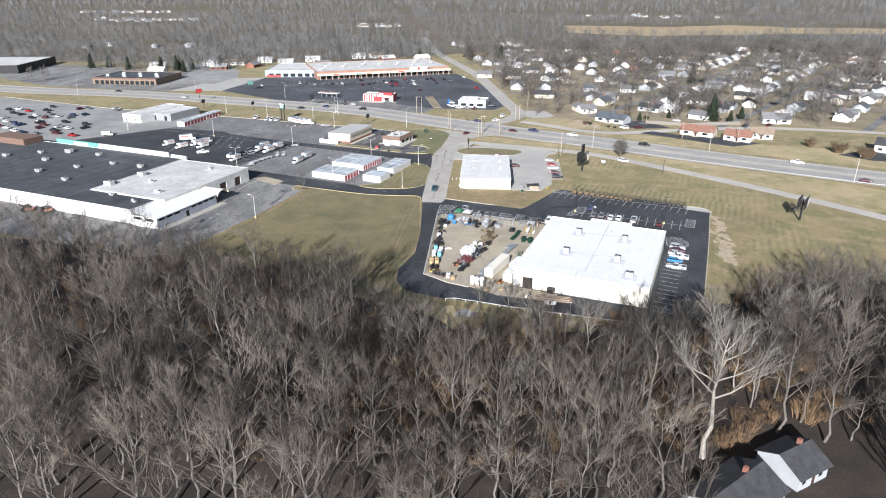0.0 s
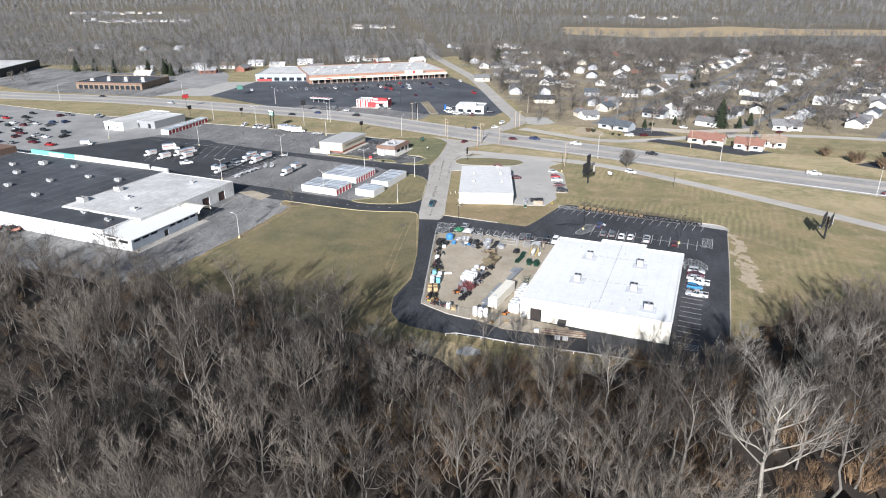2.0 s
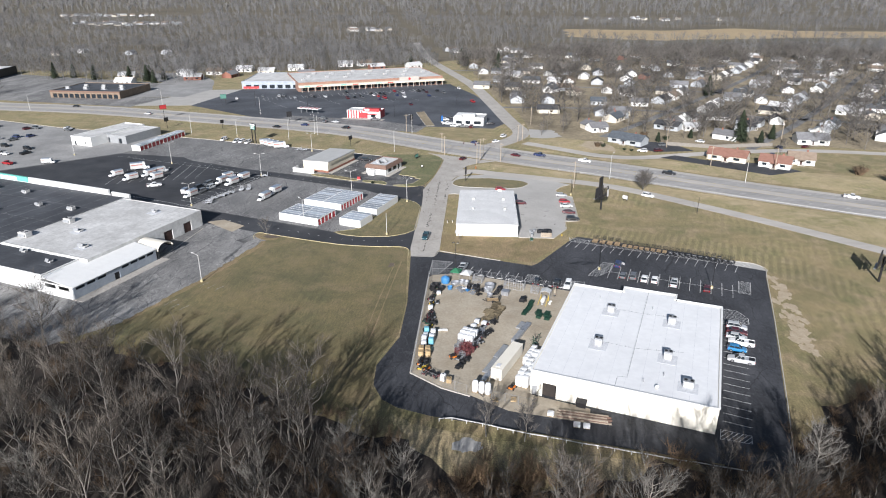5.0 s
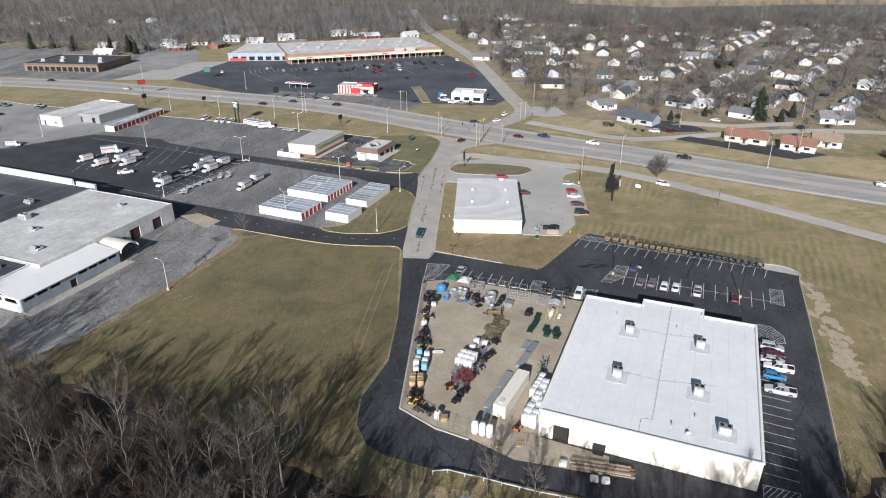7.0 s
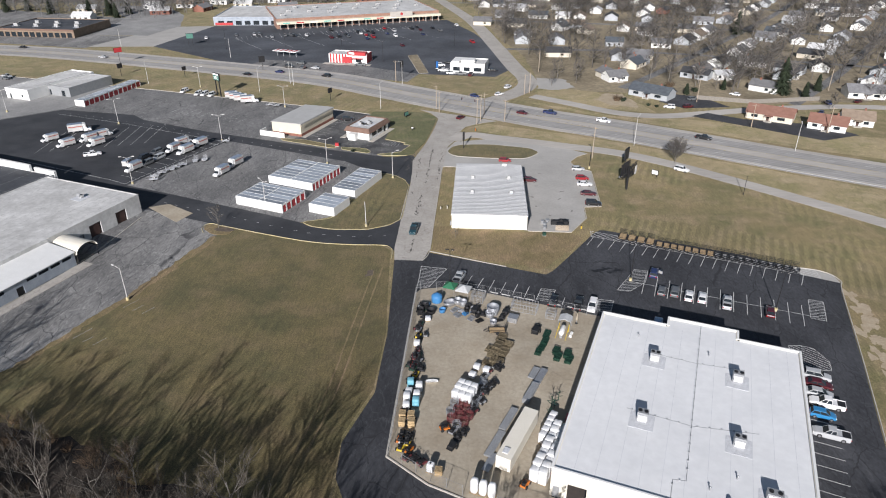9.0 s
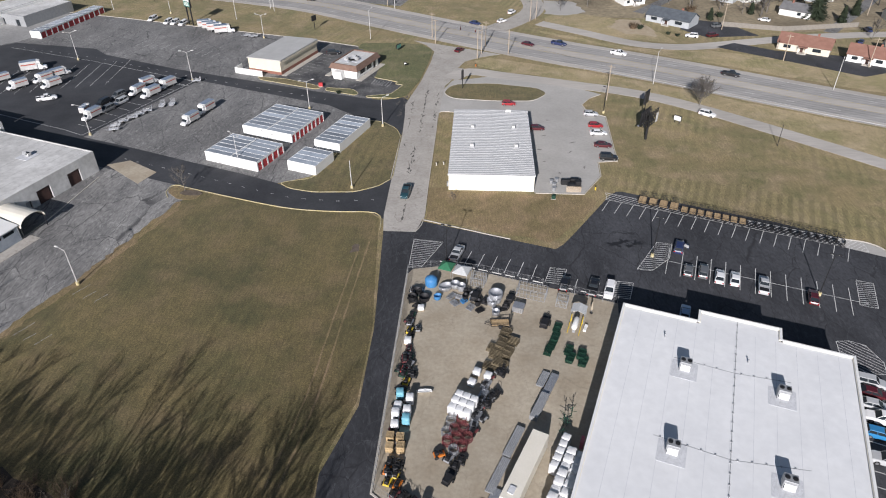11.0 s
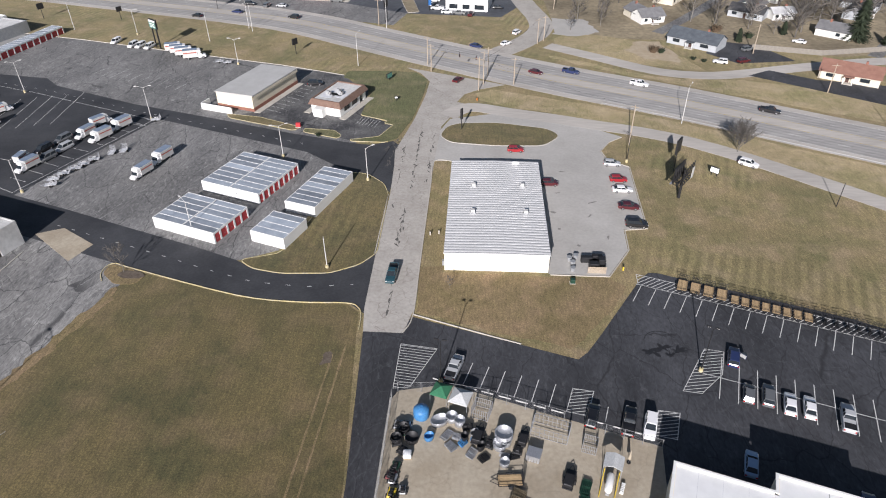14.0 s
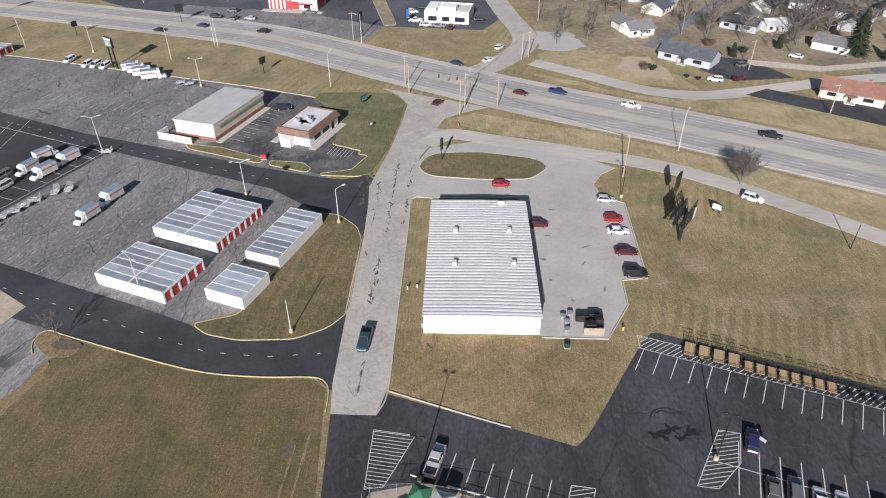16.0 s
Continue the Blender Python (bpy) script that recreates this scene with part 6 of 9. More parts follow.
for x, y, h in ((141, 143, 17), (22, 428, 17), (-13, 464, 16), (-8, 455, 13), (-282, 338, 13), (-268, 339, 14), (-316, 344, 12), (-258, 330, 11), (170, 290, 15), (160, 150, 8), (150, 139, 7), (99, 141, 5), (-60, 440, 12), (118, 150, 5)):
    conifer(pose(x, y, 0, 0, 0, x * 7 % 360), h)
SHRUB = [bush_arrays(40 + i, 90, 1.8, 1.5, 0.07) for i in range(2)]
for x, y, s, m in ((66, 128, 1.4, M_scrub), (68.5, 127.5, 1.1, M_needle), (78, 121, 0.7, M_needle), (81, 119, 0.7, M_needle), (104, 145, 1.3, M_needle), (94, 152, 1.6, M_scrub), (-36.8, 57.6, 0.6, M_needle), (178, 70, 3.0, M_scrub), (186, 60, 3.2, M_scrub), (170, 82, 2.4, M_scrub)):
    tagged(part("shrub", quick_mesh("shrub", *SHRUB[0], m), None, at=pose(x, y, 0, 0, 0, x * 13 % 360) @ Matrix.Scale(s, 4)), "dense rounded garden shrub on the lawn", "shrub", "shrubs")

# far woods


def simple_tree(seed, h, limbs, sub, wide, r):
    rng2, w = random.Random(seed), Wood()
    w.spike(Vector((0, 0, -0.3)), Vector((rng2.gauss(0, 0.3), rng2.gauss(0, 0.3), h * 0.8)), h * 0.02)
    for i in range(limbs):
        f = 0.25 + 0.5 * (i + rng2.random()) / limbs
        a = i * 2.4 + rng2.uniform(-0.4, 0.4)
        p = Vector((0, 0, h * f))
        ln = h * wide * (1.2 - 0.8 * f) * rng2.uniform(0.8, 1.25)
        q = p + Vector((math.cos(a), math.sin(a), rng2.uniform(0.1, 1.0) + 0.5 * f)) * ln
        w.spike(p, q, r)
        for b in range(sub):
            c = p.lerp(q, rng2.uniform(0.3, 0.8))
            w.spike(c, c + Vector((math.cos(a) + rng2.gauss(0, 0.7), math.sin(a) + rng2.gauss(0, 0.7), rng2.uniform(0.4, 1.3))) * ln * 0.5, r * 0.75)
    return w.arrays()


SUB = [simple_tree(170 + i, 12, 22, 3, wd, 0.12) for i, wd in enumerate((0.42, 0.5, 0.36))]
MID = [simple_tree(130 + i, 13, 16, 2, wd, 0.13) for i, wd in enumerate((0.34, 0.4, 0.3))]
FARA = [simple_tree(140 + i, 13, 15, 1, wd, 0.15) for i, wd in enumerate((0.36, 0.42, 0.32))]
FARB = [simple_tree(150 + i, 13, 11, 0, wd, 0.4) for i, wd in enumerate((0.45, 0.5, 0.4))]
stub = [(125, 790), (240, 738), (330, 762), (520, 792), (910, 780), (910, 910), (500, 940), (430, 990), (300, 940), (135, 965)]
clearings = [stub, [(-700, 990), (-560, 990), (-600, 1100), (-690, 1130)], [(-1050, 1350), (-760, 1180), (-560, 1250), (-700, 1500)], [(-260, 860), (-100, 880), (-60, 960), (-280, 950)], [(-20, 560), (60, 560), (80, 610), (-10, 620)], [(100, 1150), (520, 1180), (560, 1290), (90, 1290)], [(-430, 520), (-360, 500), (-330, 560), (-420, 590)]]
wood_line = [(-4000, 330), (-520, 330), (-440, 395), (-330, 330), (-240, 318), (-205, 368), (-150, 382), (-60, 425), (-20, 480), (10, 520), (80, 560), (360, 560), (500, 430), (650, 250), (4000, 150)]


def far_edge(x):
    for (x0, y0), (x1, y1) in zip(wood_line, wood_line[1:]):
        if x0 <= x <= x1:
            return y0 + (y1 - y0) * (x - x0) / (x1 - x0)
    return 600


def fill(y0, y1, step, seed, jitter=0.45, thin=0.0, size=(0.7, 1.15), nvar=3):
    r2, out, y = random.Random(seed), [], y0
    while y < y1:
        half = (y + 300) * 0.74 + 30
        cx = -8 - 0.05 * (y + 252)
        x = cx - half
        while x < cx + half:
            px, py = x + r2.uniform(-jitter, jitter) * step, y + r2.uniform(-jitter, jitter) * step
            if py > far_edge(px) and r2.random() > thin and not any(inside((px, py), c) for c in clearings) and abs(px - (15 - (py - 245) * 0.19)) > 9:
                out.append((r2.randrange(nvar), px, py, 0, r2.uniform(0, 6.28), r2.uniform(*size) * (1.0 + 0.55 * noise.noise(Vector((px * 0.011, py * 0.006, seed)))), r2.uniform(0.8, 1.25)))
            x += step
        y += step
    return out


# all three belts share the twig colour greyed for haze
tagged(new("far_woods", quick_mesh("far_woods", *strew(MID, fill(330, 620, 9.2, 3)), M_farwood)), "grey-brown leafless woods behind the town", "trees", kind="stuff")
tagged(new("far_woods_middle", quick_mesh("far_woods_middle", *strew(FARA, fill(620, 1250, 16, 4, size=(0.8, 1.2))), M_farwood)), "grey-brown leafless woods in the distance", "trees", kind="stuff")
tagged(new("far_woods_back", quick_mesh("far_woods_back", *strew(FARB, fill(1250, 3600, 39, 5, size=(1.2, 1.9))), M_farwood)), "leafless woods to the horizon in a haze-greyed colour", "trees", kind="stuff")

# the suburb
HOUSE_SITES = [(68, 160, 10, 8, 20, "grey", "white"), (74, 168, 9, 8, 110, "grey", "cream"), (73, 139, 18, 9, -38, "blue", "grey"), (113, 106, 17, 9, -30, "red", "cream"), (132, 94, 13, 9, -30, "red", "white"), (147, 99, 11, 9, -20, "brown", "white"), (168, 138, 15, 10, -8, "grey", "white"), (120, 167, 9, 6, 10, "white", "white")]
hr = random.Random(9)
placed = [(a, b) for a, b, *_ in HOUSE_SITES]
for s in STREETS:
    line = smooth_line(s, steps=12)
    dist = 0
    for a, b in zip(line, line[1:]):
        a, b = Vector(a), Vector(b)
        e = (b - a).normalized()
        dist += (b - a).length
        if dist < 17:
            continue
        dist = 0
        for sd in (-1, 1):
            n = Vector((-e.y, e.x)) * sd
            p = b + n * hr.uniform(11, 15)
            if p.x < 38 - (p.y - 150) * 0.19 or p.y < 128 or p.y > 545 or p.y < 250 - p.x * 0.9 + 10 or any((p - Vector(q)).length < 15 for q in placed) or any(min((p - Vector(q)).length for q in smooth_line(o, steps=12)) < 10 for o in STREETS if o is not s):
                continue
            placed.append(tuple(p))
            HOUSE_SITES.append((p.x, p.y, hr.uniform(10, 14), hr.uniform(7.5, 9.5), math.degrees(math.atan2(e.y, e.x)) + (0 if sd > 0 else 180) + hr.choice((0, 0, 90)), hr.choice(("grey", "grey", "brown", "dark", "white", "blue", "grey")), hr.choice(("white", "white", "white", "cream", "grey", "white", "grey"))))
for i in range(2600):
    p = Vector((hr.uniform(20, 420), hr.uniform(150, 535)))
    if len(HOUSE_SITES) > 215 or p.x < 46 - (p.y - 150) * 0.19 or p.x > 0.62 * p.y + 150 or p.y < 262 - p.x * 0.9 or any((p - Vector(q)).length < 16.5 for q in placed) or any(min((p - Vector(q)).length for q in smooth_line(o, steps=12)) < 9 for o in STREETS):
        continue
    placed.append(tuple(p))
    HOUSE_SITES.append((p.x, p.y, hr.uniform(8, 14), hr.uniform(6.5, 9), hr.choice((-22, 68, 55, -35, 158)) + hr.uniform(-5, 5), hr.choice(("grey", "brown", "dark", "grey", "white", "blue")), hr.choice(("white", "white", "cream", "grey", "brick"))))
for x, y, w, d, a, rf, wl in HOUSE_SITES:
    house(pose(x, y, 0, 0, 0, a), w, d, 2.7, rf, wl, y < 170, plain=y > 205)
for x, y, a in ((-150, 372, 20), (-190, 385, 5), (-95, 420, 30), (-235, 380, 0), (-258, 372, 0), (-170, 410, 10), (-60, 430, 40), (-205, 360, 80), (-130, 440, 10), (-285, 318, 0), (-240, 345, 10), (-300, 352, 5), (-110, 445, 30), (-215, 400, 0)):
    house(pose(x, y, 0, 0, 0, a), 14, 9, 2.9, hr.choice(("brown", "grey", "white")), hr.choice(("white", "cream", "white", "brick")), False)
for cx, cy, n in ((-640, 1040, 26), (-820, 1330, 20), (-180, 905, 8), (330, 1235, 12), (20, 585, 5), (-390, 545, 4)):
    for i in range(n):
        house(pose(cx + hr.gauss(0, 55 if n > 9 else 30), cy + hr.gauss(0, 24 if n > 9 else 10), 0, 0, 0, hr.uniform(0, 180)), hr.uniform(9, 13), 7.5, 2.8, hr.choice(("white", "grey", "brown", "grey")), hr.choice(("white", "cream", "grey")), False, plain=True)
rt = []
tr = random.Random(21)
for i in range(9000):
    x, y = tr.uniform(-30, 480), tr.uniform(130, 560)
    if x > 0.68 * y + 190 or x < 40 - (y - 150) * 0.19:
        continue
    if y > far_edge(x) or y < 235 - x * 0.75 or len(rt) >= 1020:
        continue
    if any(abs(x - a) < 8 and -9 < y - b < 8 for a, b in placed) or any(min((Vector((x, y)) - Vector(q)).length for q in smooth_line(o, steps=12)) < 5 for o in STREETS):
        continue
    if y < 160 and tr.random() < 0.35:
        continue
    rt.append((tr.randrange(3), x, y, 0, tr.uniform(0, 6.28), tr.uniform(0.6, 1.5), tr.uniform(0.9, 1.2)))
own, rest = rt[:60], rt[60:]
for k, x, y, z, a, s, hz in own:
    open_tree(x, y, k, s, "leafless shade tree between the houses", "garden trees")
V0, T0 = strew(SUB, rest)
tagged(new("suburb_trees", quick_mesh("suburb_trees", V0, T0, M_dust)), "bare garden trees among the houses", "trees", kind="stuff")
for x, y, k, s in ((40, 152, 1, 0.7), (44, 165, 0, 0.9), (52, 158, 1, 0.9), (88, 165, 0, 1.1), (95, 158, 2, 0.9), (56, 175, 1, 0.8), (38, 200, 0, 0.9), (46, 230, 2, 0.8), (36, 250, 0, 0.7), (30, 290, 1, 0.8), (40, 270, 2, 0.9), (152, 118, 1, 0.7), (196, 128, 0, 1.1), (185, 150, 2, 1.0), (-352, 262, 1, 1.1), (-345, 268, 0, 1.0), (-250, 350, 2, 0.8), (-272, 338, 0, 1.2), (-262, 342, 1, 1.1), (-357, 346, 2, 1.2), (-350, 356, 0, 1.1), (-231, 350, 1, 1.0), (-330, 350, 1, 1.2), (-310, 352, 0, 1.1), (-290, 346, 2, 1.1), (-215, 352, 0, 0.9)):
    open_tree(x, y, k, s, "leafless shade tree between the houses", "garden trees")
house(pose(48.2, -175.5, 0, 0, 0, 40), 14, 9, 3.0, "dark", "grey", False, "dark metal-roofed house at the woods' edge")
house(pose(62.3, -163.6, 0, 0, 0, 32), 7.5, 8, 2.7, "dark", "grey", False, "small pale house with a dark roof in the woods")
hall2 = house(pose(196, 73, 0, 0, 0, -35), 13, 10, 3.6, "dark", "white", False, "white meeting hall with a steep dark roof")
dock = thing("drive_in_canopy", "long drive-in stall canopy with a red striped roof", "canopy", at=pose(-107, 210.5, 0, 0, 0, -17))
part("roof", Geo().box(7, 0, 2.9, 15, 4.6, 0.35, 0.05), M_white, dock)
for i in range(5):
    part("roof_stripe", Geo().box(1.4 + i * 2.8, 0, 3.26, 1.3, 4.4, 0.03), M_red, dock)
for i in range(4):
    part("post", Geo().box(1 + i * 4, 0, 0, 0.25, 0.25, 2.9), M_grey, dock)
bed_ = fillet([(-33.7, 214), (-28.9, 217), (-19.3, 174), (-23.9, 173)], 1.0)
g = Geo().slab(bed_, -0.1, 0.16)
setting("planter_bed", g, M_garden, "mulched planting bed with a kerb", "ground")
setting("planter_kerb", kerb_line(Geo(), bed_, True, 0.3), M_kerb, "pale kerb round the planting bed", "kerb")
fl = thing("garden_fence", "weathered grey wooden privacy fence behind the street", "fence")
M_paling = surf("grey_paling", (0.17, 0.155, 0.135), (0.26, 0.24, 0.21), scale=1.2, fine=6, rough=0.95)
FB = Geo().box(0, 0, 0, 2.36, 0.06, 1.8).mesh("fence_panel", M_paling)
FO = Geo().box(0, 0, 0, 0.12, 0.12, 1.95).mesh("post", M_paling)
for a, b in (((101, 132.6), (122.7, 126.9)), ((122.7, 126.9), (154, 133.6))):
    a, b = Vector(a), Vector(b)
    k = round((b - a).length / 2.4)
    for i in range(k):
        q = a.lerp(b, (i + 0.5) / k)
        part("fence_panel", FB, None, fl, at=pose(q.x, q.y, 0, 0, 0, math.degrees(math.atan2(b.y - a.y, b.x - a.x))))
        q = a.lerp(b, i / k)
        part("post", FO, None, fl, at=pose(q.x, q.y, 0))
for x, y, h in ((-268, 345, 13), (-258, 349, 11), (-355, 352, 14), (-341, 357, 12), (-322, 356, 11)):
    conifer(pose(x, y, 0, 0, 0, x * 7 % 360), h)


# ---- vehicles ----
def paint(name, col, rough=0.3):
    m = surf(name, col, [c * 1.08 for c in col], scale=0.5, rough=rough, bump=0, grain=0.04)
    m.node_tree.nodes["Principled BSDF"].inputs["Coat Weight"].default_value = 0.6
    return m


PAINTS = {"white": paint("white_car_paint", (0.74, 0.74, 0.74)), "silver": paint("silver_car_paint", (0.42, 0.43, 0.44)), "grey": paint("grey_car_paint", (0.12, 0.125, 0.13)), "black": paint("black_car_paint", (0.012, 0.012, 0.014)), "navy": paint("navy_car_paint", (0.02, 0.03, 0.09)), "red": paint("red_car_paint", (0.3, 0.015, 0.02)), "maroon": paint("maroon_car_paint", (0.075, 0.008, 0.012)), "blue": paint("bright_blue_car_paint", (0.03, 0.19, 0.4)), "pale blue": paint("pale_blue_car_paint", (0.22, 0.34, 0.5)), "teal": paint("dark_teal_car_paint", (0.02, 0.06, 0.075))}
CAR_KINDS = {
    "sedan": dict(l=4.7, w=0.9, hood=0.88, belt=0.95, tail=0.98, g0=(-1.95, 1.15), g1=(-1.25, 0.3), roof=1.43, wheel=0.32, base=1.38),
    "hatchback": dict(l=4.2, w=0.88, hood=0.92, belt=0.98, tail=1.0, g0=(-1.95, 1.1), g1=(-1.6, 0.25), roof=1.5, wheel=0.32, base=1.28),
    "suv": dict(l=4.75, w=0.94, hood=1.04, belt=1.1, tail=1.12, g0=(-2.25, 1.1), g1=(-2.0, 0.35), roof=1.74, wheel=0.37, base=1.38),
    "minivan": dict(l=5.0, w=0.97, hood=1.0, belt=1.08, tail=1.1, g0=(-2.4, 1.45), g1=(-2.2, 0.6), roof=1.78, wheel=0.34, base=1.5),
    "pickup": dict(l=5.7, w=0.98, hood=1.1, belt=1.16, tail=1.12, g0=(-0.75, 1.35), g1=(-0.55, 0.6), roof=1.85, wheel=0.4, base=1.75)}
CAR_MESH = {}
M_canvas_door = surf("pale_trim", (0.36, 0.36, 0.35), (0.42, 0.42, 0.41), scale=2, rough=0.5)


def wheel_meshes(r):
    t = Geo().loft([[(math.cos(k) * q, y, math.sin(k) * q) for k in [j * 0.5236 for j in range(12)]] for q, y in ((r * 0.62, -0.11), (r * 0.96, -0.11), (r, -0.07), (r, 0.07), (r * 0.96, 0.11), (r * 0.62, 0.11))])
    m = Geo().loft([[(math.cos(k) * q, y, math.sin(k) * q) for k in [j * 0.7854 for j in range(8)]] for q, y in ((r * 0.6, -0.125), (r * 0.6, 0.125))])
    return t.mesh("tyre", M_tyre, True), m.mesh("rim", M_rim)


def car_meshes(kind, colour):
    if (kind, colour) in CAR_MESH:
        return CAR_MESH[kind, colour]
    c = CAR_KINDS[kind]
    h, w = c["l"] / 2, c["w"]
    body = Geo()
    stations = [(-h, 0.82, 0.45, c["tail"] - 0.22), (-h + 0.12, 0.95, 0.34, c["tail"] - 0.03), (-h + 0.7, 1.0, 0.26, c["tail"]), (-0.5, 1.0, 0.24, c["belt"]), (1.0, 1.0, 0.24, c["belt"]), (1.3, 0.99, 0.25, c["hood"] + 0.03), (h - 0.5, 0.96, 0.28, c["hood"] - 0.08), (h - 0.1, 0.86, 0.34, c["hood"] - 0.24), (h, 0.72, 0.42, c["hood"] - 0.36)]
    body.loft([[(x, -w * f * 0.94, z0), (x, w * f * 0.94, z0), (x, w * f, z0 + 0.2), (x, w * f * 0.99, (z0 + z1) / 2 + 0.1), (x, w * f * 0.93, z1 - 0.06), (x, w * f * 0.8, z1), (x, -w * f * 0.8, z1), (x, -w * f * 0.93, z1 - 0.06), (x, -w * f * 0.99, (z0 + z1) / 2 + 0.1), (x, -w * f, z0 + 0.2)] for x, f, z0, z1 in stations])
    cab, roof = Geo(), Geo()
    (a0, a1), (b0, b1), zr = c["g0"], c["g1"], c["roof"]
    zb = c["belt"] - 0.04
    cab.loft([[(a0, -w * 0.84, zb), (a1, -w * 0.84, zb), (a1, w * 0.84, zb), (a0, w * 0.84, zb)], [(b0, -w * 0.7, zr - 0.05), (b1, -w * 0.7, zr - 0.05), (b1, w * 0.7, zr - 0.05), (b0, w * 0.7, zr - 0.05)]])
    roof.loft([[(b0 - 0.06, -w * 0.73, zr - 0.07), (b1 + 0.06, -w * 0.73, zr - 0.07), (b1 + 0.06, w * 0.73, zr - 0.07), (b0 - 0.06, w * 0.73, zr - 0.07)], [(b0 + 0.04, -w * 0.66, zr), (b1 - 0.08, -w * 0.66, zr), (b1 - 0.08, w * 0.66, zr), (b0 + 0.04, w * 0.66, zr)]])
    for sx in ((a0 + 0.1, b0 + 0.05), (a1 - 0.05, b1 - 0.02), ((a0 + a1) / 2 - 0.05, (b0 + b1) / 2)):
        for sy in (-1, 1):
            roof.tube((sx[0], sy * w * 0.845, zb), (sx[1], sy * w * 0.71, zr - 0.04), 0.05, n=4)
    P = PAINTS[colour]
    out = {"body": body.mesh("body", P, False), "window_band": cab.mesh("window_band", M_glass), "roof": roof.mesh("roof", P)}
    if kind == "pickup":
        bed = Geo()
        for y in (-w * 0.9, w * 0.9):
            bed.box(-1.8, y, c["tail"] - 0.02, 2.0, 0.12, 0.14, 0.02)
        bed.box(-h + 0.08, 0, c["tail"] - 0.02, 0.1, w * 1.8, 0.14, 0.02)
        out["bed_rail"] = bed.mesh("bed_rail", P)
        out["bed_liner"] = Geo().box(-1.8, 0, c["tail"] + 0.004, 1.9, w * 1.66, 0.012).mesh("bed_liner", M_dark)
    out["wheels"] = wheel_meshes(c["wheel"])
    out["headlight"] = Geo().box(0, 0, 0, 0.16, 0.36, 0.14, 0.03).mesh("headlight", M_lens)
    out["taillight"] = Geo().box(0, 0, 0, 0.1, 0.26, 0.22, 0.03).mesh("taillight", M_tail)
    CAR_MESH[kind, colour] = out
    return out


def car(kind, colour, x, y, turn, group="parked cars", where="parked on the lot", z=0.04, full=True):
    c, ms = CAR_KINDS[kind], car_meshes(kind, colour)
    t = thing(kind, f"{colour} {kind} {where}", "car" if kind != "pickup" else "pickup truck", group, pose(x, y, z, 0, 0, turn))
    for n in ("body", "window_band", "roof", "bed_rail", "bed_liner"):
        if n in ms:
            part(n, ms[n], None, t)
    for sx in (-1, 1):
        for sy in (-1, 1):
            wh = part("wheel", ms["wheels"][0], None, t, at=pose(sx * c["base"], sy * (c["w"] - 0.1), c["wheel"]))
            if full:
                part("rim", ms["wheels"][1], None, wh)
    if full:
        for sy in (-1, 1):
            part("headlight", ms["headlight"], None, t, at=pose(c["l"] / 2 - 0.16, sy * c["w"] * 0.62, c["hood"] - 0.36))
            part("taillight", ms["taillight"], None, t, at=pose(-c["l"] / 2 + 0.03, sy * c["w"] * 0.76, c["tail"] - 0.38))
    return t


for k, p, x, y, a in (("suv", "navy", 48.4, -22.2, 71), ("hatchback", "grey", 48.4, -30.0, 71), ("suv", "grey", 51.2, -30.3, 71), ("sedan", "white", 53.9, -31.8, 71), ("sedan", "white", 56.6, -32.4, 71), ("pickup", "silver", 61.4, -34.2, 71), ("sedan", "maroon", 69.4, -37.3, 71), ("sedan", "pale blue", 44.6, -43.0, 71), ("suv", "black", 23.8, -35.6, 74), ("pickup", "silver", 3.0, -26.6, 74), ("pickup", "black", 29.1, -36.4, 74), ("suv", "white", 32.0, -37.2, 254), ("suv", "silver", 69.9, -58.6, -19), ("sedan", "maroon", 69.2, -61.0, -19), ("sedan", "silver", 68.2, -63.4, -19), ("pickup", "white", 68.3, -66.2, 161), ("hatchback", "blue", 66.4, -69.0, -19), ("pickup", "silver", 65.6, -73.8, 161)):
    t = car(k, p, x, y, a, "cars on the store lot", "parked beside the white-roofed store")
    if (k, p) == ("suv", "navy"):
        d = part("door", Geo().box(-0.55, 0, 0, 1.1, 0.1, 0.8, 0.03), PAINTS["navy"], t, "driver's door standing open", at=pose(0.95, -0.95, 0.35, 0, 0, 62))
        part("door_lining", Geo().box(-0.55, 0.07, 0.08, 1.0, 0.05, 0.66, 0.02), M_canvas_door, d, "pale inner lining")
        part("door_window", Geo().loft([[(-1.05, -0.02, 0.8), (-0.1, -0.02, 0.8), (-0.1, 0.02, 0.8), (-1.05, 0.02, 0.8)], [(-0.95, -0.02, 1.3), (-0.5, -0.02, 1.3), (-0.5, 0.02, 1.3), (-0.95, 0.02, 1.3)]]), M_glass, d)
car("suv", "navy", 57.6, -49.2, 71, "cars on the store lot", "parked in the shade of the store front")
for k, p, x, y, a in (("hatchback", "red", 15.6, 50.9, 0), ("hatchback", "maroon", 22.9, 34.0, 0), ("hatchback", "silver", 39.0, 44.4, -5), ("hatchback", "red", 39.3, 36.5, 0), ("sedan", "white", 39.4, 31.7, 0), ("sedan", "maroon", 39.6, 24.3, -4), ("suv", "black", 40.0, 17.1, -4)):
    car(k, p, x, y, a, "cars by the ribbed-roof shop", "parked on the pale concrete lot")
car("pickup", "teal", -9.9, -2.5, 266, "cars on the roads", "driving on the concrete road")
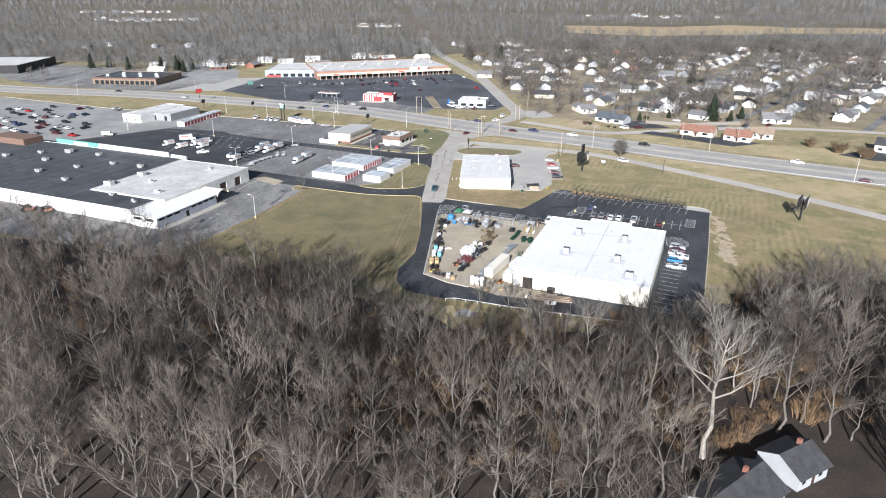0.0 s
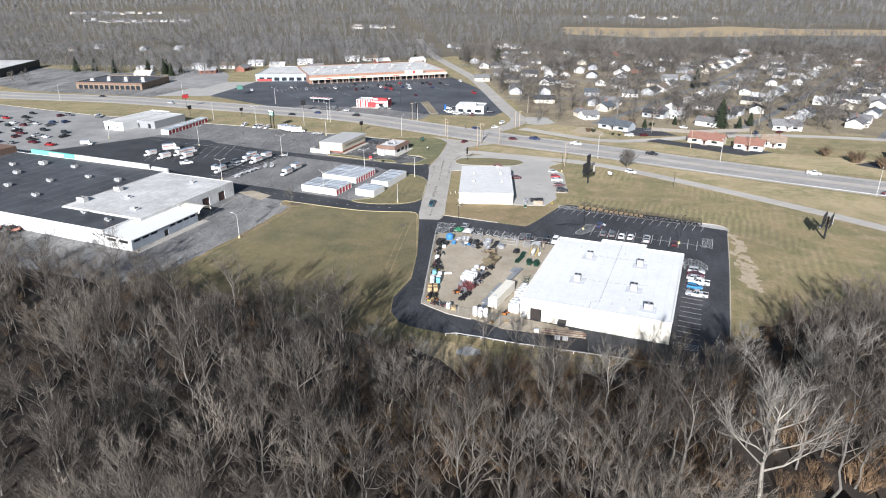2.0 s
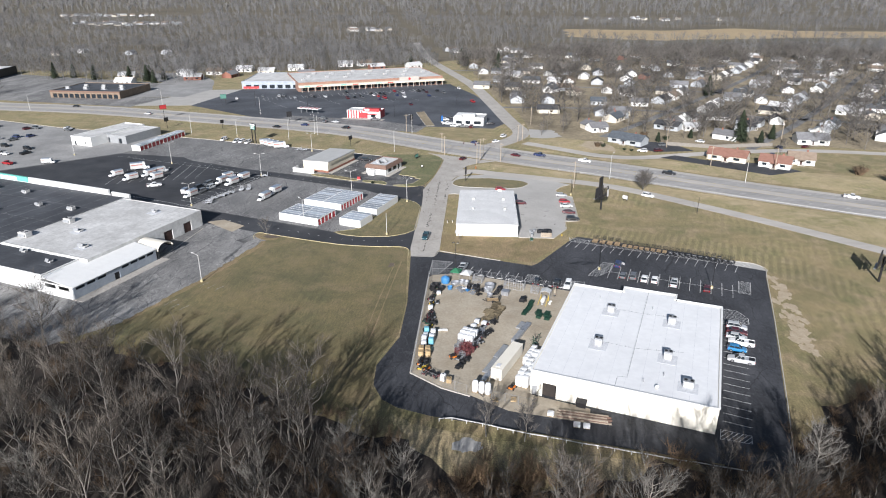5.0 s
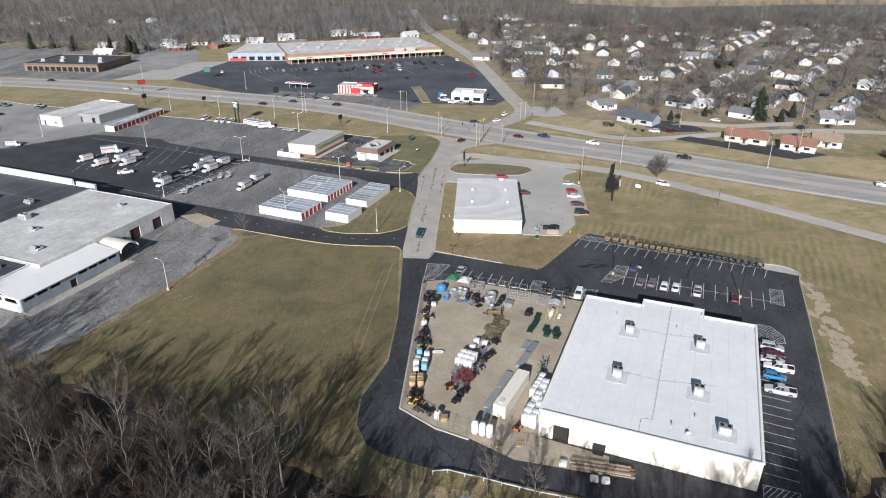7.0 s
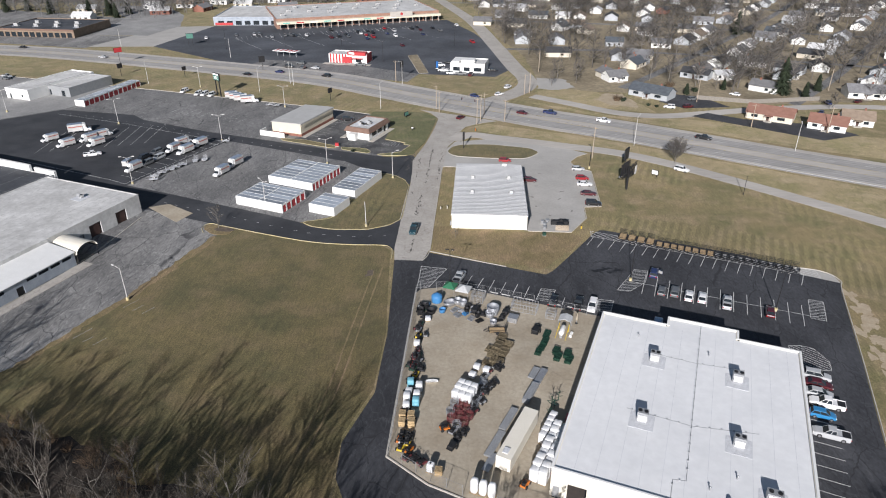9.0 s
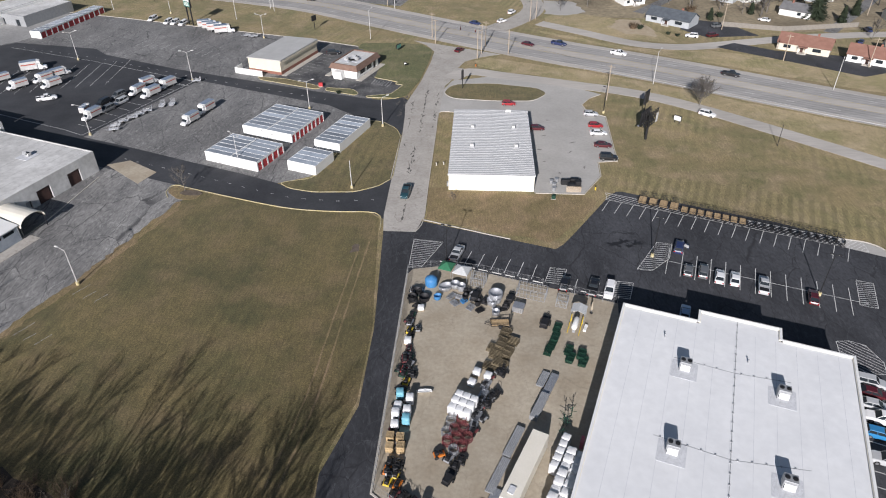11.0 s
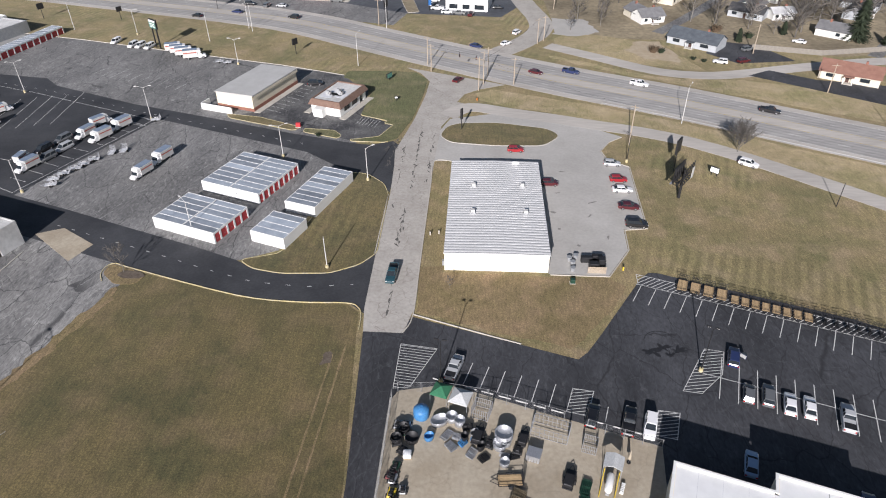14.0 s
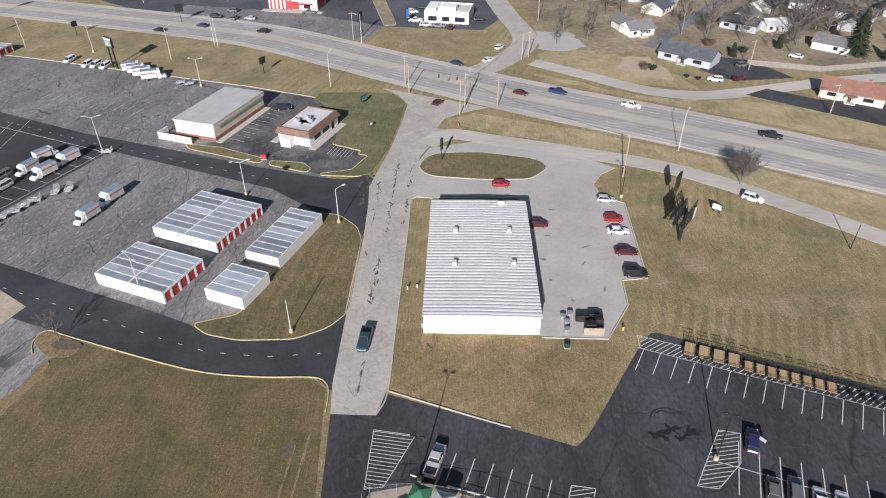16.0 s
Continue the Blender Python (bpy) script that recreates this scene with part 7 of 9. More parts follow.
for k, p, x, y, a in (("sedan", "black", -108.7, 164.6, 162), ("sedan", "navy", -94, 170.5, 162), ("suv", "black", -68.8, 163.6, 160), ("sedan", "maroon", 24.1, 106.0, -27), ("pickup", "navy", 35.4, 106.8, -27), ("pickup", "white", 55.4, 97, -27), ("pickup", "black", 88.6, 78, -27), ("sedan", "maroon", -0.7, 98.5, 60), ("suv", "white", 72.3, 45.5, -36), ("sedan", "white", 15.2, 134.4, 45), ("suv", "white", 19.5, 147, 60), ("sedan", "navy", 4.5, 131, -30), ("pickup", "white", 150, 48, -26), ("sedan", "grey", 183, 16, -27), ("suv", "black", 200, 24, -27), ("sedan", "silver", -200, 199, 170), ("sedan", "black", -260, 222, 170), ("sedan", "maroon", 166, 20, -27)):
    car(k, p, x, y, a, "cars on the roads", "on the road", 0.05)
vr = random.Random(31)
cols = ["white", "silver", "grey", "black", "navy", "red", "maroon", "white", "grey", "black"]
for x, y in ((-163.8, 256), (-148.3, 266.2), (-137.4, 268.8), (-134.6, 270.2), (-117, 267), (-114.2, 269.5), (-111.6, 267), (-103.5, 267.6), (-92.3, 287.1), (-86.6, 262.4), (-82.6, 266), (-79.2, 272.5), (-76.4, 266), (-73.4, 283.2), (-70.3, 276), (-67.4, 285), (-66.4, 272), (-63.4, 280), (-63.7, 259.7), (-60.9, 266), (-57.9, 295.3), (-53.6, 277.2), (-50.4, 287.4), (-47.3, 269.9), (-39.7, 240.2), (-39.9, 296.3), (-36.6, 301), (-33.6, 292), (-30.6, 276), (-26.1, 299.2), (-20.4, 290), (-10.3, 310.9), (1.4, 252.7), (-124, 262)):
    car(vr.choice(["sedan", "suv", "pickup", "hatchback"]), vr.choice(cols), x, y, 113 + vr.choice((0, 180)), "cars at the shopping strip", "parked at the shopping strip", 0.03, False)
for x, y in ((-10.5, 196), (-7.8, 172.5), (-14, 190), (-15, 184), (-92, 182), (-84, 180), (-78, 180), (-12, 178), (13, 180), (-56, 188), (-88, 190), (-3, 171), (2, 170)):
    car(vr.choice(["sedan", "suv", "pickup"]), vr.choice(cols), x, y, vr.choice((80, 0, 170)), "cars at the restaurants", "parked at the restaurant", 0.03, False)
for x, y in ((-291, 147), (-286, 149), (-275, 143), (-265, 145.6), (-268.7, 158), (-275.6, 122), (-260, 123), (-252, 124), (-247, 152), (-237, 125), (-233, 134), (-255.6, 95), (-253, 103), (-237, 96), (-225, 90), (-221, 96), (-217, 107), (-208, 79), (-224, 153.5), (-272, 132), (-262, 130), (-256, 134), (-247, 128), (-240, 132), (-268, 112), (-260, 108), (-246, 110), (-240, 104), (-232, 112), (-228, 100), (-246, 88), (-238, 84), (-230, 82), (-220, 84), (-243, 154), (-250, 116), (-280, 136), (-264, 100), (-222.4, 150), (-212, 98)):
    car(vr.choice(["sedan", "suv", "pickup", "hatchback"]), vr.choice(cols), x, y, -20 + vr.choice((0, 180, 90)), "cars on the west lot", "parked on the pale western lot", 0.04, False)
for x, y in ((94, 119), (146, 113.6), (169, 131), (99, 131), (120, 140), (155, 128), (86, 118)):
    car(vr.choice(["sedan", "suv"]), vr.choice(cols), x, y, vr.uniform(0, 180), "cars by the houses", "parked by a suburban house", 0.03, False)

# box trucks
M_orange = paint("orange_red_stripe", (0.36, 0.07, 0.045), 0.5)
M_boxroof = surf("truck_box_roof", (0.14, 0.19, 0.27), (0.24, 0.29, 0.36), scale=0.6, rough=0.5, bump=0, grain=0.1)
TRUCK = {}
TRUCK["cab"] = Geo().loft([[(x, -0.95 * f, z0), (x, 0.95 * f, z0), (x, 0.98 * f, z1 - 0.35), (x, 0.8 * f, z1), (x, -0.8 * f, z1), (x, -0.98 * f, z1 - 0.35)] for x, f, z0, z1 in ((0.9, 1, 0.4, 2.05), (1.7, 1, 0.4, 2.05), (2.35, 0.98, 0.4, 1.3), (3.1, 0.94, 0.42, 1.15), (3.3, 0.84, 0.5, 0.95))]).mesh("cab", PAINTS["white"])
TRUCK["windscreen"] = Geo().loft([[(1.76, -0.8, 1.98), (1.76, 0.8, 1.98), (1.7, 0.8, 1.9), (1.7, -0.8, 1.9)], [(2.36, -0.86, 1.33), (2.36, 0.86, 1.33), (2.3, 0.86, 1.25), (2.3, -0.86, 1.25)]]).mesh("windscreen", M_glass)
TRUCK["cargo_box"] = Geo().box(-1.4, 0, 0.75, 4.5, 2.35, 2.25, 0.05).mesh("cargo_box", M_dirt_white)
TRUCK["box_roof"] = Geo().box(-1.4, 0, 3.0, 4.4, 2.25, 0.03).mesh("box_roof", M_boxroof)
TRUCK["chassis"] = Geo().box(-0.4, 0, 0.45, 6.4, 0.9, 0.3).mesh("chassis", M_dark)
TRUCK["stripe"] = Geo().box(-1.4, 0, 2.05, 4.0, 2.37, 0.3).mesh("stripe", M_orange)
TRUCK["luton"] = Geo().loft([[(0.85, -1.1, 2.2), (0.85, 1.1, 2.2), (0.85, 1.1, 2.98), (0.85, -1.1, 2.98)], [(1.9, -0.95, 2.25), (1.9, 0.95, 2.25), (1.7, 0.95, 2.9), (1.7, -0.95, 2.9)]]).mesh("luton", M_white)
TRUCK_WHEEL = wheel_meshes(0.4)
truck0 = None


def box_truck(x, y, turn, s=1.0, z=0.03):
    """A white rental truck with a cargo box, a coloured side stripe and a pale blue-grey roof."""
    global truck0
    at = pose(x, y, z, 0, 0, turn)
    if truck0 is None:
        truck0 = thing("box_truck", "white moving truck with an orange-red stripe on its box", "truck", "moving trucks", at)
        for n in ("cab", "windscreen", "cargo_box", "box_roof", "chassis", "stripe", "luton"):
            part(n, TRUCK[n], None, truck0, "orange-red side stripe" if n == "stripe" else "")
        for sx in (2.4, -2.2):
            for sy in (-0.95, 0.95):
                part("rim", TRUCK_WHEEL[1], None, part("wheel", TRUCK_WHEEL[0], None, truck0, at=pose(sx, sy, 0.4)))
        t = truck0
    else:
        t = copy_thing(truck0, at)
    t.scale = (s * 0.9, s * 0.9, s * 0.9)
    return t


for x, y, a, s in ((-142.8, 73.6, 30, 1.25), (-131.4, 69.3, 55, 1.0), (-129.4, 59.1, 240, 1.0), (-134.6, 63.6, 240, 1.0), (-148.5, 62.8, 235, 0.95), (-139.5, 57.5, 235, 1.0), (-104.7, 36.2, 250, 1.0), (-99.5, 54.8, 250, 0.95), (-94.5, 53, 245, 1.05), (-92.3, 60.1, 245, 1.05), (-98.7, 63, 60, 0.95), (-108.5, 41, 90, 0.8), (-75.1, 34.2, 250, 1.0), (-73.3, 41.9, 250, 1.05), (-101.2, 123.5, 20, 1.1), (-98.6, 121.4, 20, 1.1), (-95.6, 118.9, 20, 1.15), (-91.6, 116.2, 20, 1.2), (-190.1, 81.8, 10, 0.9)):
    box_truck(x, y, a, s)
for x, y, c in ((-102.5, 41.5, "grey"), (-101, 47, "silver"), (-106, 46, "black"), (-104, 52, "grey")):
    car("minivan", c, x, y, 250, "cars beside the moving trucks", "parked among the moving trucks")
for x, y in ((-126.7, 131.4), (-118.7, 127.5), (-115.7, 127.0), (-112, 126)):
    car("minivan", "white", x, y, 260, "white vans by the verge", "parked beside the pylon sign")
car("pickup", "white", -124.9, 48.8, 30, "cars beside the moving trucks", "parked among the moving trucks")
car("suv", "black", -45.2, 93.5, 10, "cars by the cafe", "parked behind the small restaurant")
p = thing("utility_box", "small red utility box on the grass island", "utility box", at=pose(-43.4, 62.9, 0.1))
part("cabinet", Geo().box(0, 0, 0.15, 1.3, 0.8, 1.1, 0.06), M_red, p)
part("base", Geo().box(0, 0, 0, 1.5, 1.0, 0.16, 0.02), M_kerb, p)

# trailers
TD = {}
for nm, (lx, wy) in (("large", (3.3, 1.75)), ("small", (2.5, 1.35))):
    fr = Geo()
    for y in (-wy / 2, wy / 2):
        fr.box(0, y, 0.42, lx, 0.08, 0.1)
        fr.box(0, y, 0.85, lx, 0.05, 0.05)
        for i in range(4):
            fr.box(-lx / 2 + 0.05 + i * (lx - 0.1) / 3, y, 0.5, 0.05, 0.05, 0.38)
    for x in (-lx / 2, lx / 2):
        fr.box(x, 0, 0.42, 0.08, wy, 0.1)
    fr.box(-lx / 2, 0, 0.85, 0.05, wy, 0.05)
    fr.tube((-lx / 2, -wy / 3, 0.46), (-lx / 2 - 1.1, 0, 0.46), 0.045, n=5)
    fr.tube((-lx / 2, wy / 3, 0.46), (-lx / 2 - 1.1, 0, 0.46), 0.045, n=5)
    gate = wall_run(Geo(), (lx / 2 + 0.06, -wy / 2), (lx / 2 + 0.06, wy / 2), 1.36, 0.05, [(0.05 + i * (wy - 0.05) / 6, (i + 1) * (wy - 0.05) / 6, 0.05 + k * 0.436, 0.436 * (k + 1)) for i in range(6) for k in range(3)], 0.48)
    fend = Geo()
    for y in (-wy / 2 - 0.16, wy / 2 + 0.16):
        fend.box(0, y, 0.62, 0.85, 0.26, 0.05, 0.02)
    TD[nm] = (fr.mesh("frame", M_dark), gate.mesh("ramp_gate", M_dark), fend.mesh("fender", M_dark), [Geo().box(0, 0, 0, lx - 0.1, wy / 6 - 0.02, 0.04).mesh("deck_board", M_wood)], wy, wheel_meshes(0.3), lx)
    TD[nm + "_pale"] = (fr.mesh("frame", M_galv), gate.mesh("ramp_gate", M_galv), fend.mesh("fender", M_white), [Geo().box(0, 0, 0, lx - 0.1, wy / 6 - 0.02, 0.04).mesh("deck_board", M_seam)], wy, TD[nm][5], lx)


def utility_trailer(x, y, turn, size, deck=True):
    fr, gt, fd, bd, wy, wh, lx = TD[size]
    t = thing("utility_trailer", "pale galvanised towing trailer with a grey plank deck" if "pale" in size else ("black steel utility trailer with a plank deck and ramp gate" if deck else "black steel utility trailer with an open mesh frame"), "trailer", "trailers at the lot edge", pose(x, y, 0.04, 0, 0, turn))
    part("frame", fr, None, t)
    part("ramp_gate", gt, None, t)
    part("fender", fd, None, t)
    if deck:
        for i in range(6):
            part("deck_board", bd[0], None, t, at=pose(0, -wy / 2 + (i + 0.5) * wy / 6, 0.5))
    for s in (-1, 1):
        part("wheel", wh[0], None, t, at=pose(0, s * (wy / 2 + 0.16), 0.3))
    return t


for i in range(23):
    big = i < 4
    u = i * 2.32 if big else 4 * 2.32 + (i - 4) * 1.74
    p = ground_at((44.6, -3.6, 0), -20.6)(u + 0.0, 0.2 if big else -0.4)
    utility_trailer(*p, 70, "large" if big else "small", i < 12)
for x, y, a in ((-94.4, 28.4, 20), (-95.2, 31.0, 20), (-94.2, 34, 20), (-92.6, 36.6, 20), (-91.7, 38.9, 20), (-90.4, 41.4, 20), (-87.6, 45.2, 100), (-85.0, 46.4, 100), (-84.5, 65.4, 10), (-79, 111.5, 20), (-82, 112.4, 20)):
    utility_trailer(x, y, a, "small_pale")
utility_trailer(11.3, -47.2, 5, "large")
utility_trailer(2.7, -27.4, 70, "large", False)


# ---- lamps, poles and signs ----
M_bulb = surf("lamp_glass", (0.75, 0.75, 0.72), scale=2, rough=0.3)


def light_pole(x, y, h, turn, arms=2, base=True, dark=False, label="", reach=1.6):
    """A tapered lot light: footing, pole, arms and lamp heads."""
    t = thing("street_lamp", label or ("pale metal lot light with a yellow concrete footing" if base else "pale metal highway light with one arm"), "lamp", "lot lights" if base else "highway lights", pose(x, y, 0, 0, 0, turn))
    m = M_dark if dark else M_dirt_white
    part("pole", Geo().tube((0, 0, 0), (0, 0, h), 0.11, 0.06), m, t)
    if base:
        part("footing", Geo().tube((0, 0, 0), (0, 0, 0.75), 0.36, 0.33, 12), M_ykerb, t, "yellow painted footing")
    for i in range(arms):
        s = 1 if i == 0 else -1
        part("arm", Geo().tube((0, 0, h - 0.1), (s * reach, 0, h + 0.45), 0.045, n=6), m, t)
        hd = part("lamp_head", Geo().box(s * (reach + 0.3), 0, h + 0.4, 0.75, 0.32, 0.16, 0.04), m, t)
        part("lens", Geo().box(s * (reach + 0.3), 0, h + 0.36, 0.55, 0.24, 0.05), M_bulb, hd)
    return t


for x, y, h, a, n in ((-133.4, 84, 9.5, 30, 2), (-86.1, 66.2, 9.5, 10, 2), (-99.6, 25.2, 8.5, 10, 2), (-43.2, 45.4, 8.5, 200, 2), (-53.1, 9.3, 8.5, 140, 2), (-69.6, -39.5, 8.0, 160, 1), (-75, 110.6, 8.5, 0, 2), (-20.0, 34.3, 8.5, 30, 1), (-22.95, -0.4, 7.4, 0, 0), (-187, 97, 9, 0, 1), (-123, 141, 9, 0, 2)):
    light_pole(x, y, h, a, n)
for x, y, h, a in ((42.5, -25.0, 9.0, -19), (71.1, -36.0, 9.0, -19), (0.9, -29.4, 8.8, -10)):
    light_pole(x, y, h, a, 2, True, True, "tall dark lot light on a yellow footing", 0.35)
light_pole(42.9, 46.3, 7.5, 160, 1, True, True, "dark lot light on a pale footing", 0.4)
for x, y, a in ((-34.5, 111, 70), (-93, 134.3, 70), (-150, 146, 70), (61.9, 69.6, 60), (117, 67.5, 240), (-80.6, 146.5, 250), (-205, 230, 260), (-130, 203, 250), (-30, 152, 245), (-280, 205, 80), (160, 18, 60), (-83, 150, 250)):
    light_pole(x, y, 10.5, a, 1, False, reach=2.2)


for x, y in ((-140, 224.8), (-107.8, 233.1), (-75.4, 238.2), (-9.1, 241.9), (-45.4, 197.8)):
    light_pole(x, y, 10.5, 20, 2, False, True, "tall dark parking light at the shopping strip", 0.9)


def utility_pole(x, y, h, turn, arms=1):
    t = thing("utility_pole", "weathered wooden utility pole with a crossarm", "pole", "utility poles", pose(x, y, 0, 0, 0, turn))
    part("pole", Geo().tube((0, 0, 0), (0, 0, h), 0.17, 0.11), M_pole, t)
    for i in range(arms):
        part("crossarm", Geo().box(0, 0.16, h - 0.7 - i * 0.9, 2.4, 0.1, 0.12), M_pole, t)
    for k in (-1.0, 1.0) if h > 10 else ():
        part("insulator", Geo().tube((k, 0.16, h - 0.58), (k, 0.16, h - 0.4), 0.05, 0.03, 6), M_grey, t)
    return t


for x, y, h, a in ((45.2, 56.0, 11, -30), (5.8, 91, 10.5, -20), (7.2, 96.3, 10.5, -20), (8.6, 104.5, 9, -20), (-9.8, 106.8, 9, -20), (-11.4, 113, 9.5, -20), (16.7, 96.6, 8.5, -20), (29, 139, 9, 20), (26.5, 136, 9, 20), (-33.5, 156, 10, 10), (100, 128, 10, 10), (137, 88, 10, -10), (111, 93.5, 9, -10), (165, 150, 10, 0), (36, 180, 10, 60)):
    utility_pole(x, y, h, a)
wires = Geo()
for a, b in (((5.8, 91, 10.2), (45.2, 56, 10.6)), ((-9.8, 106.8, 8.6), (16.7, 96.6, 8.2)), ((7.2, 96.3, 8.0), (26.5, 136, 8.4))):
    a, b = Vector(a), Vector(b)
    q = [a.lerp(b, i / 8) - Vector((0, 0, 0.8 * (1 - (i / 4 - 1) ** 2))) for i in range(9)]
    for u, v_ in zip(q, q[1:]):
        wires.tube(u, v_, 0.025, n=4)
tagged(part("overhead_wire", wires, M_dark), "thin black overhead wires at the crossing", "cable", kind="stuff")
for x, y, z in ((-0.5, 103.2, 7.2), (4.8, 101.2, 7.1)):
    s = thing("traffic_light", "dark traffic signal head hung over the crossing", "traffic light", "traffic lights", pose(x, y, z - 1.0, 0, 0, 60))
    part("housing", Geo().box(0, 0, 0, 0.34, 0.3, 1.0, 0.04), M_dark, s)
    for i in range(3):
        part("lens", Geo().tube((0, -0.14, 0.18 + i * 0.3), (0, -0.2, 0.18 + i * 0.3), 0.1), M_tail, s)
    part("hanger", Geo().tube((0, 0, 1.0), (0, 0, 1.5), 0.03), M_dark, s)

pyl = thing("pylon_sign", "tall two-post pylon sign with green and white panels", "sign", at=pose(-108.6, 126.0, 0, 0, 0, -35))
for k in (-1.3, 1.3):
    part("post", Geo().box(k, 0, 0, 0.4, 0.4, 8.6, 0.03), M_dark, pyl)
cabn = part("cabinet", Geo().box(0, 0, 7.0, 4.2, 0.7, 3.2, 0.06), M_dark, pyl)
M_sign = surf("sign_face_green", (0.06, 0.16, 0.13), (0.09, 0.22, 0.18), scale=1, rough=0.4)
for s in (-1, 1):
    part("face", Geo().box(0, s * 0.37, 7.2, 3.9, 0.05, 2.0), M_sign, cabn)
    part("face_band", Geo().box(0, s * 0.37, 9.3, 3.9, 0.05, 0.7), M_white, cabn)
    for i, (w, z) in enumerate(((3.0, 8.6), (2.4, 8.1), (3.2, 7.6))):
        part("letter_bar", Geo().box(0, s * 0.41, z, w, 0.03, 0.22), M_white, cabn)


M_bluesign = surf("blue_sign_face", (0.03, 0.14, 0.42), (0.05, 0.19, 0.5), scale=1, rough=0.4)


def small_sign(x, y, h, w, ph, turn, face, label, posts=1):
    t = thing("road_sign", label, "sign", "roadside signs", pose(x, y, 0, 0, 0, turn))
    for k in ((0,) if posts == 1 else (-w * 0.3, w * 0.3)):
        part("post", Geo().box(k, 0, 0, 0.18, 0.18, h, 0.02), M_dark, t)
    c = part("cabinet", Geo().box(0, 0, h - ph, w, 0.4, ph, 0.04), M_dark, t)
    for s in (-1, 1):
        part("face", Geo().box(0, s * 0.22, h - ph + 0.12, w - 0.2, 0.04, ph - 0.24), face, c)
    return t


small_sign(-57.9, 121.6, 5.5, 2.4, 2.0, 60, M_dark, "dark cabinet sign on a post by the highway")
small_sign(-170, 160, 6, 2.6, 2.2, 60, M_dark, "dark cabinet sign on a post by the highway")
small_sign(-138, 160, 5, 2.2, 1.8, 60, M_dark, "dark cabinet sign on a post by the highway")
small_sign(-183, 185, 8.5, 4.2, 2.4, 50, M_red, "red cabinet sign on a tall post")
small_sign(1.4, 63.5, 6.0, 1.0, 3.0, 70, M_dark, "slim dark pole sign on the oval island")
small_sign(62.6, 40.4, 2.2, 2.2, 1.5, -40, M_white, "white real estate board on two posts", 2)
small_sign(-22.5, 98.5, 2.4, 2.6, 1.5, 60, M_sign, "low green sign in a brick planter")
small_sign(-31.0, 160, 9, 2.2, 3.0, 60, M_dark, "dark pylon sign before the restaurants", 2)
small_sign(-104, 176, 7, 3.0, 3.0, 30, M_dark, "dark pylon sign before the restaurants")
small_sign(-165, 235, 7, 4.0, 3.0, 20, M_sign, "blue-green pylon sign of the shopping strip", 2)
small_sign(-15.2, 176.4, 5.5, 1.6, 3.4, 40, M_bluesign, "blue totem sign beside the white restaurant")
small_sign(-18.5, 82.0, 1.6, 0.9, 0.7, 20, M_white, "small white sign on the lawn")

def billboard(at):
    """A two-faced billboard on one post: a sheeted face, an open framed face, struts and a catwalk between."""
    t = thing("billboard", "dark steel billboard with a lattice back on one post", "billboard", "billboards", at)
    part("post", Geo().tube((0, 0, 0), (0, 0, 7.6), 0.34, 0.28, 12), M_dark, t)
    part("torsion_beam", Geo().box(0, 0, 4.7, 0.4, 6.0, 0.4, 0.03), M_dark, t)
    for s, y0, y1 in ((-1, -3.1, 2.6), (1, -2.6, 3.1)):
        fr = Geo()
        for i in range(6):
            y = y0 + 0.1 + i * (y1 - y0 - 0.2) / 5
            fr.box(s * 0.95, y, 4.5, 0.14, 0.14, 4.0)
            fr.tube((s * 0.1, y, 4.9), (s * 0.95, y, 8.2), 0.06, n=5)
            fr.box(s * 0.5, y, 4.45, 1.0, 0.1, 0.12)
        for z in (4.7, 5.6, 6.5, 7.4, 8.3):
            fr.box(s * 1.06, (y0 + y1) / 2, z, 0.09, y1 - y0, 0.12)
        face = part("face_frame", fr, M_dark, t)
        if s < 0:
            part("sheeting", Geo().box(s * 1.16, (y0 + y1) / 2, 4.6, 0.06, y1 - y0, 3.8), M_dark, face, "weathered dark sheeting")
        else:
            part("sheeting", Geo().box(s * 1.16, y1 - 0.7, 4.6, 0.06, 1.3, 2.6), M_dirt_white, face, "last strip of pale sheeting")
    part("catwalk", Geo().box(-1.5, -0.2, 4.4, 0.6, 5.7, 0.06), M_grey, t)
    return t


billboard(pose(51.7, 29.5, 0, 0, 0, -35))
billboard(pose(118.9, -29.0, 0, 0, 0, -35))
small_sign(53.3, 41.7, 8.8, 3.0, 3.6, 58, M_dark, "tall dark cabinet sign on a post behind the billboard")
p = thing("marker_post", "plain dark upright post in the grass", "post", at=pose(85.6, 27.0, 0))
part("post", Geo().tube((0, 0, 0), (0, 0, 6.0), 0.1, 0.07), M_dark, p)
part("cap", Geo().tube((0, 0, 6.0), (0, 0, 6.1), 0.1, 0.03), M_dark, p)

rail = thing("guard_rail", "galvanised guard rail on posts beside the highway", "guard rail")
rp = [q for q in offset(smooth_line(hwy[::2], steps=4), 12.9, False) if 38 < q[0] < 300]
g = Geo()
for a, b in zip(rp, rp[1:]):
    g.loft([[(a[0], a[1], 0.5), (a[0] + 0.05, a[1] + 0.08, 0.6), (a[0], a[1], 0.7), (a[0] - 0.03, a[1], 0.6)], [(b[0], b[1], 0.5), (b[0] + 0.05, b[1] + 0.08, 0.6), (b[0], b[1], 0.7), (b[0] - 0.03, b[1], 0.6)]])
part("beam", g, M_galv, rail)
pm = Geo().box(0, 0, 0, 0.12, 0.14, 0.75, 0.02).mesh("post", M_kerb)
for x, y in rp:
    part("post", pm, None, rail, at=pose(x, y - 0.1, 0))


